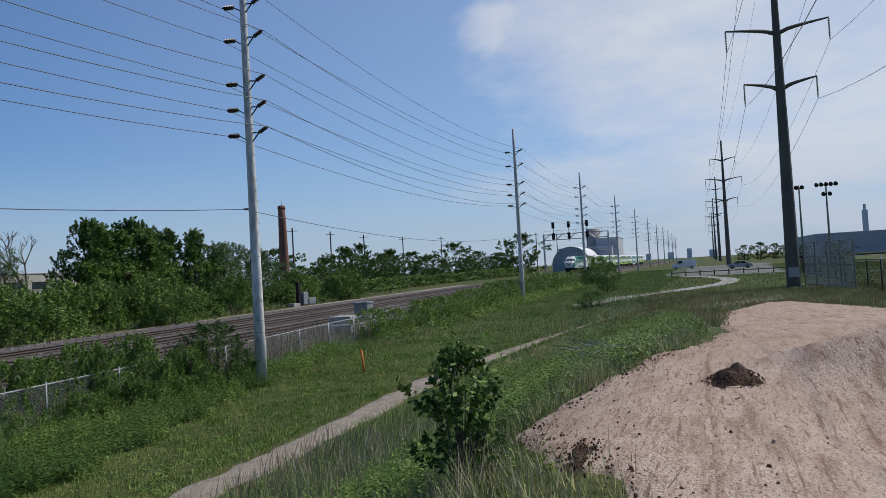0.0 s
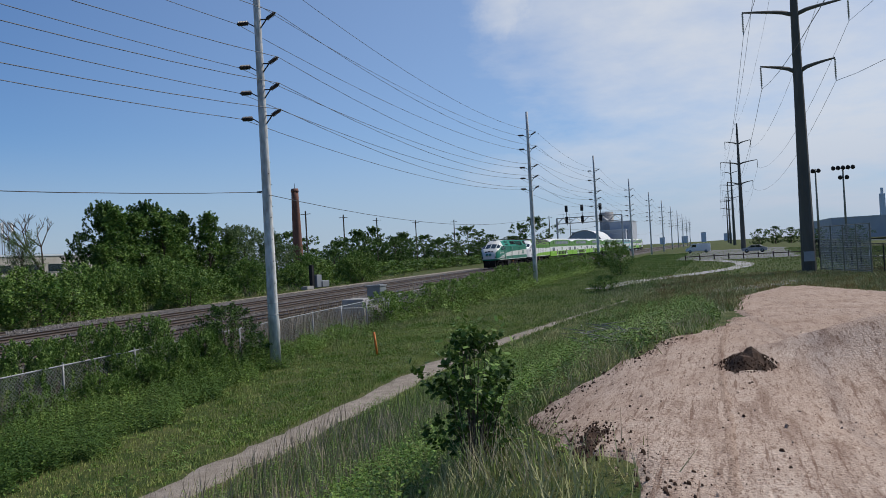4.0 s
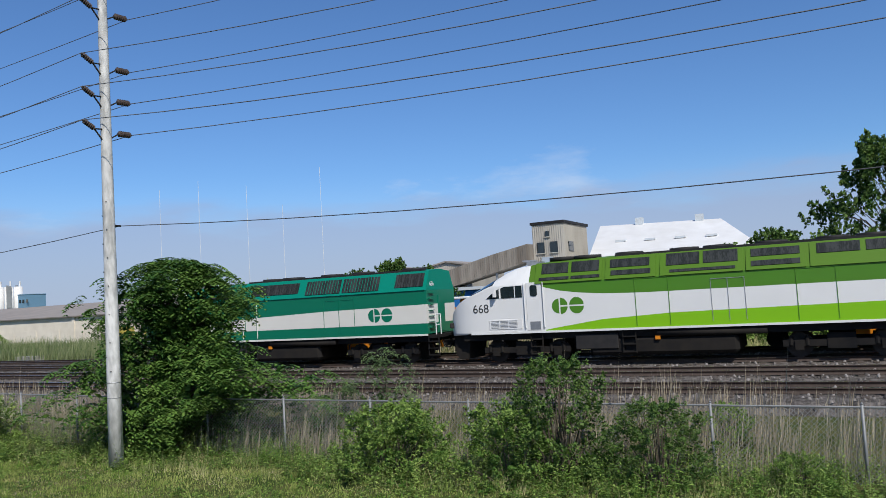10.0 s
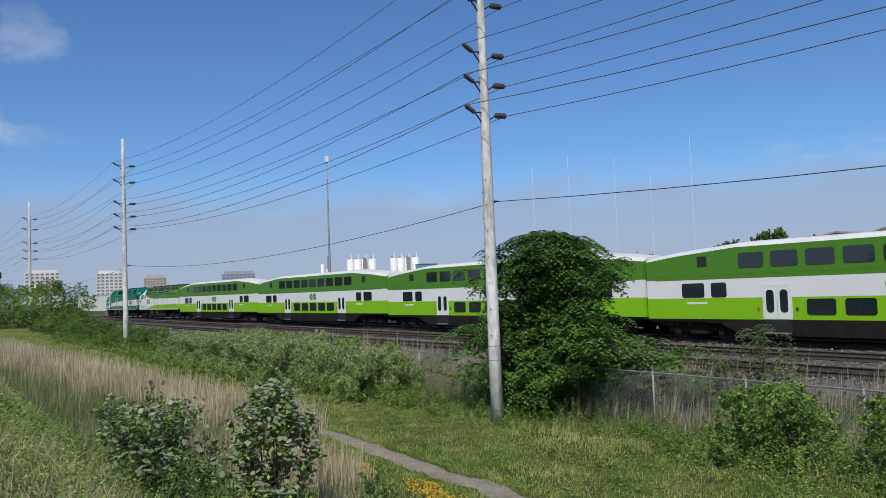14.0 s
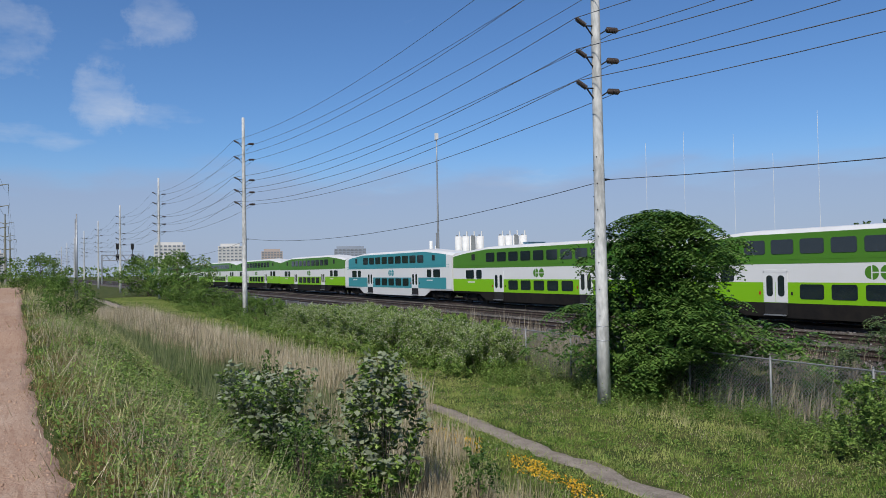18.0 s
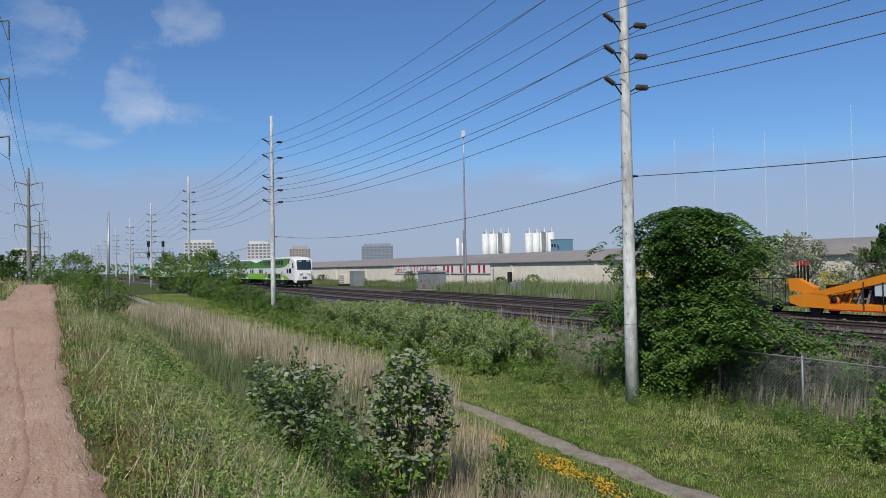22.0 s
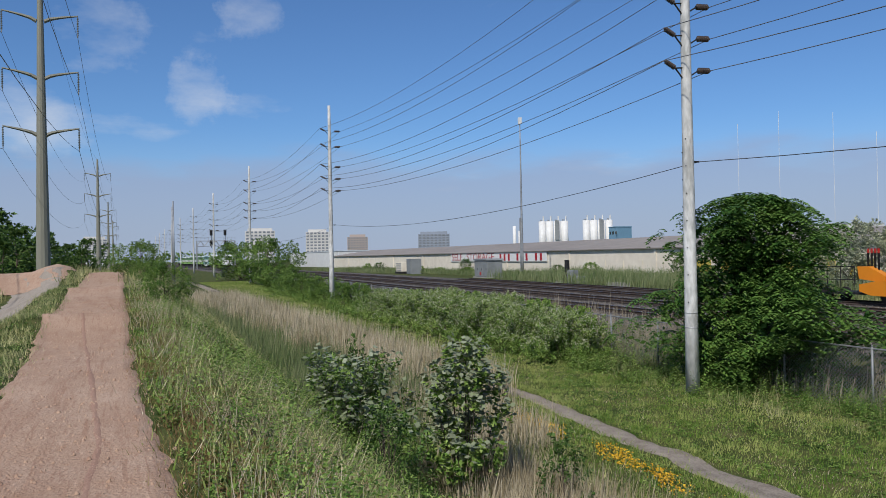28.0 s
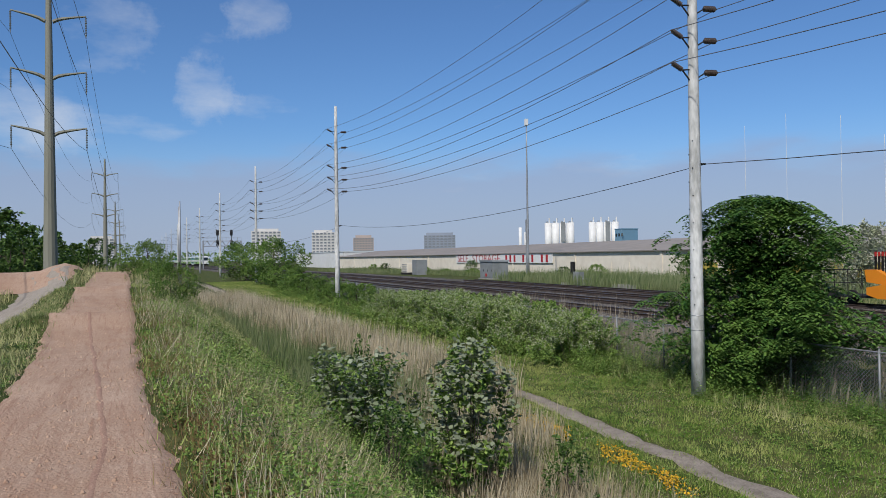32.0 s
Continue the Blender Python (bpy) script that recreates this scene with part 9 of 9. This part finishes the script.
def clod_heap(name, label, x, y, rx, ry, h, n, seed, material):
    rnd = random.Random(seed)
    t = empty(name, pose(x, y, gz(x, y)), label, "soil heap")
    bm = bmesh.new()
    g = 14
    vs = {}
    for i in range(g + 1):
        for j in range(g + 1):
            u, v = i / g * 2 - 1, j / g * 2 - 1
            k = max(0.0, 1 - (u * u + v * v) * (1.25 + 0.9 * noise.noise((u * 2.2 + seed, v * 2.2, 4))))
            vs[i, j] = bm.verts.new((u * rx, v * ry, gz(x + u * rx, y + v * ry) - gz(x, y) + h * k ** 1.2 * (0.8 + 0.4 * noise.noise((u * 3 + seed, v * 3, 0))) - 0.03))
    for i in range(g):
        for j in range(g):
            bm.faces.new((vs[i, j], vs[i + 1, j], vs[i + 1, j + 1], vs[i, j + 1]))
    part("mound", bm, material, t)
    bm = bmesh.new()
    for _ in range(n):
        a, d, s = rnd.uniform(0, 6.28), math.sqrt(rnd.random()) * 1.15, rnd.uniform(0.004, 0.016)
        px, py = math.cos(a) * d * rx, math.sin(a) * d * ry
        pz = gz(x + px, y + py) - gz(x, y) + 0.62 * h * max(0, 1 - d * d) ** 1.2 + s * 0.2
        m = Matrix.Translation((px, py, pz)) @ Euler((rnd.uniform(0, 3), rnd.uniform(0, 3), 0)).to_matrix().to_4x4() @ Matrix.Diagonal((s, s * 0.8, s * 0.6, 1))
        bmesh.ops.create_icosphere(bm, subdivisions=1, radius=1, matrix=m)
    o = part("crumb_cover", bm, material, t)
    o["kind"] = "stuff"


clod_heap("soil_heap", "heap of dark crumbly soil on the clay track", 10.55, -0.24, 1.0, 0.4, 0.27, 900, 3, SOIL)
clod_heap("soil_spill", "thin spill of dark reddish soil on the clay", 6.75, 1.12, 0.75, 0.26, 0.1, 320, 5, SOIL)


def clods(name, label, n, xr, yr, material, seed, size=(0.008, 0.03), inside=True, keep=None):
    rnd = np.random.RandomState(seed)
    x, y = rnd.uniform(*xr, n), rnd.uniform(*yr, n)
    ok = on_bare(x, y) == inside
    if keep is not None:
        ok &= keep(x, y, rnd)
    x, y = x[ok], y[ok]
    n = len(x)
    s = rnd.uniform(*size, n) * (0.5 + rnd.rand(n) ** 3 * 1.5)
    base = np.array([(-1, -1, -0.6), (1, -0.8, -0.6), (0.9, 1, -0.6), (-0.8, 0.9, -0.6), (-0.5, -0.6, 0.7), (0.6, -0.4, 0.6), (0.3, 0.6, 0.8)], float)
    V = base[None] * s[:, None, None] * rnd.uniform(0.7, 1.3, (n, 7, 3)) + np.stack([x, y, ground_z(x, y) + 0.03 + s * 0.2], -1)[:, None]
    t = np.array([(0, 1, 4), (1, 5, 4), (1, 2, 5), (2, 6, 5), (2, 3, 6), (3, 0, 4), (3, 4, 6), (4, 5, 6)])
    me = mesh_np(name, V.reshape(-1, 3), None, (np.arange(n)[:, None, None] * 7 + t[None]).reshape(-1, 3))
    tagged(put(name, me, material), label, "clods", kind="stuff")


clods("clay_crumbs", "small crumbs and pebbles on the pale clay", 6000, (3, 30), (-12, 2.0), DIRT, 91, (0.003, 0.010))
clods("soil_crumbs", "dark crumbs of soil along the turf edge", 900, (4, 20), (-0.4, 1.8), SOIL, 92, (0.003, 0.010))
turf_rim = lambda x: np.interp(x, (4.6, 5.4, 6.2, 7.0, 8.1, 9.2, 10.5, 12, 16), (0.5, 0.5, 0.85, 1.35, 1.95, 2.2, 1.75, 1.2, 0.4))
clods("soil_crumbs", "brown crumbly soil scattered along the rim of the turf", 11000, (4.4, 15), (-0.2, 2.4), SOIL, 94, (0.003, 0.012), keep=lambda x, y, r: (np.abs(y - turf_rim(x) + 0.1) < np.abs(r.normal(size=len(x))) * 0.22) & (r.rand(len(x)) < 0.35 + 0.65 * tuft(x * 1.5, y * 2)))
clods("red_crumbs", "small reddish crumbs on the jump line", 6000, (-24, -3.4), (-2, 0.4), REDDIRT, 93, (0.003, 0.012))

for x, y, k in ((300, -13, 0.75), (312, -19, 0.85), (322, -25, 0.8), (336, -31, 0.9), (352, -38, 0.8), (250, -34, 0.7), (262, -39, 0.75)):
    copy_thing(far_oak, at(x, y, k, x * 13 % 360, k * 0.8))

for k, (x, y, sc) in enumerate(((-152, 53, 0.9), (-146, 55, 0.7), (-133, 54, 0.8), (-126, 56, 1.0), (-121, 54, 0.9), (-114, 56, 0.7), (-93, 55, 0.9), (-88, 57, 1.1), (-84, 54, 0.8), (-69, 56, 1.0), (-62, 54, 0.9), (-57, 57, 1.2), (-170, 54, 1.0), (-182, 55, 0.9))):
    copy_thing(lightscrub if k % 3 else darkscrub, at(x, y, sc, x * 31 % 360, sc * (0.8 + 0.25 * (k % 2))))

hut = empty("small_hut", pose(-18.3, 55, -0.2), "small brown plywood hut with a low gable roof", "hut")
block("wall", 0, 1.9, 0, 1.6, 0, 1.75, STUCCO, hut)
solid("roof", [(-0.15, 1.75), (2.05, 1.75), (1.6, 2.25), (0.3, 2.25)], -0.2, 1.8, BARK, hut)
block("door", 0.55, 1.15, -0.04, 0.0, 0.1, 1.55, BRICK, hut)



def brush_pile(x, y, seed):
    """A small heap of cut grey twigs."""
    rnd = random.Random(seed)
    t = empty("brush_pile", pose(x, y, gz(x, y)), "small heap of cut grey twigs in the weeds", "brush pile")
    for _ in range(46):
        a, ln = rnd.uniform(0, 6.28), rnd.uniform(0.3, 0.75)
        px, py, pz = rnd.gauss(0, 0.3), rnd.gauss(0, 0.45), rnd.uniform(0.12, 0.42)
        d = Vector((math.cos(a), math.sin(a), rnd.uniform(-0.25, 0.25))) * ln
        rod("twig", (px, py, pz), (px + d.x, py + d.y, pz + d.z), 0.012, DEADWOOD, t, r1=0.004, n=5)


brush_pile(16.2, 2.1, 7)

motions()
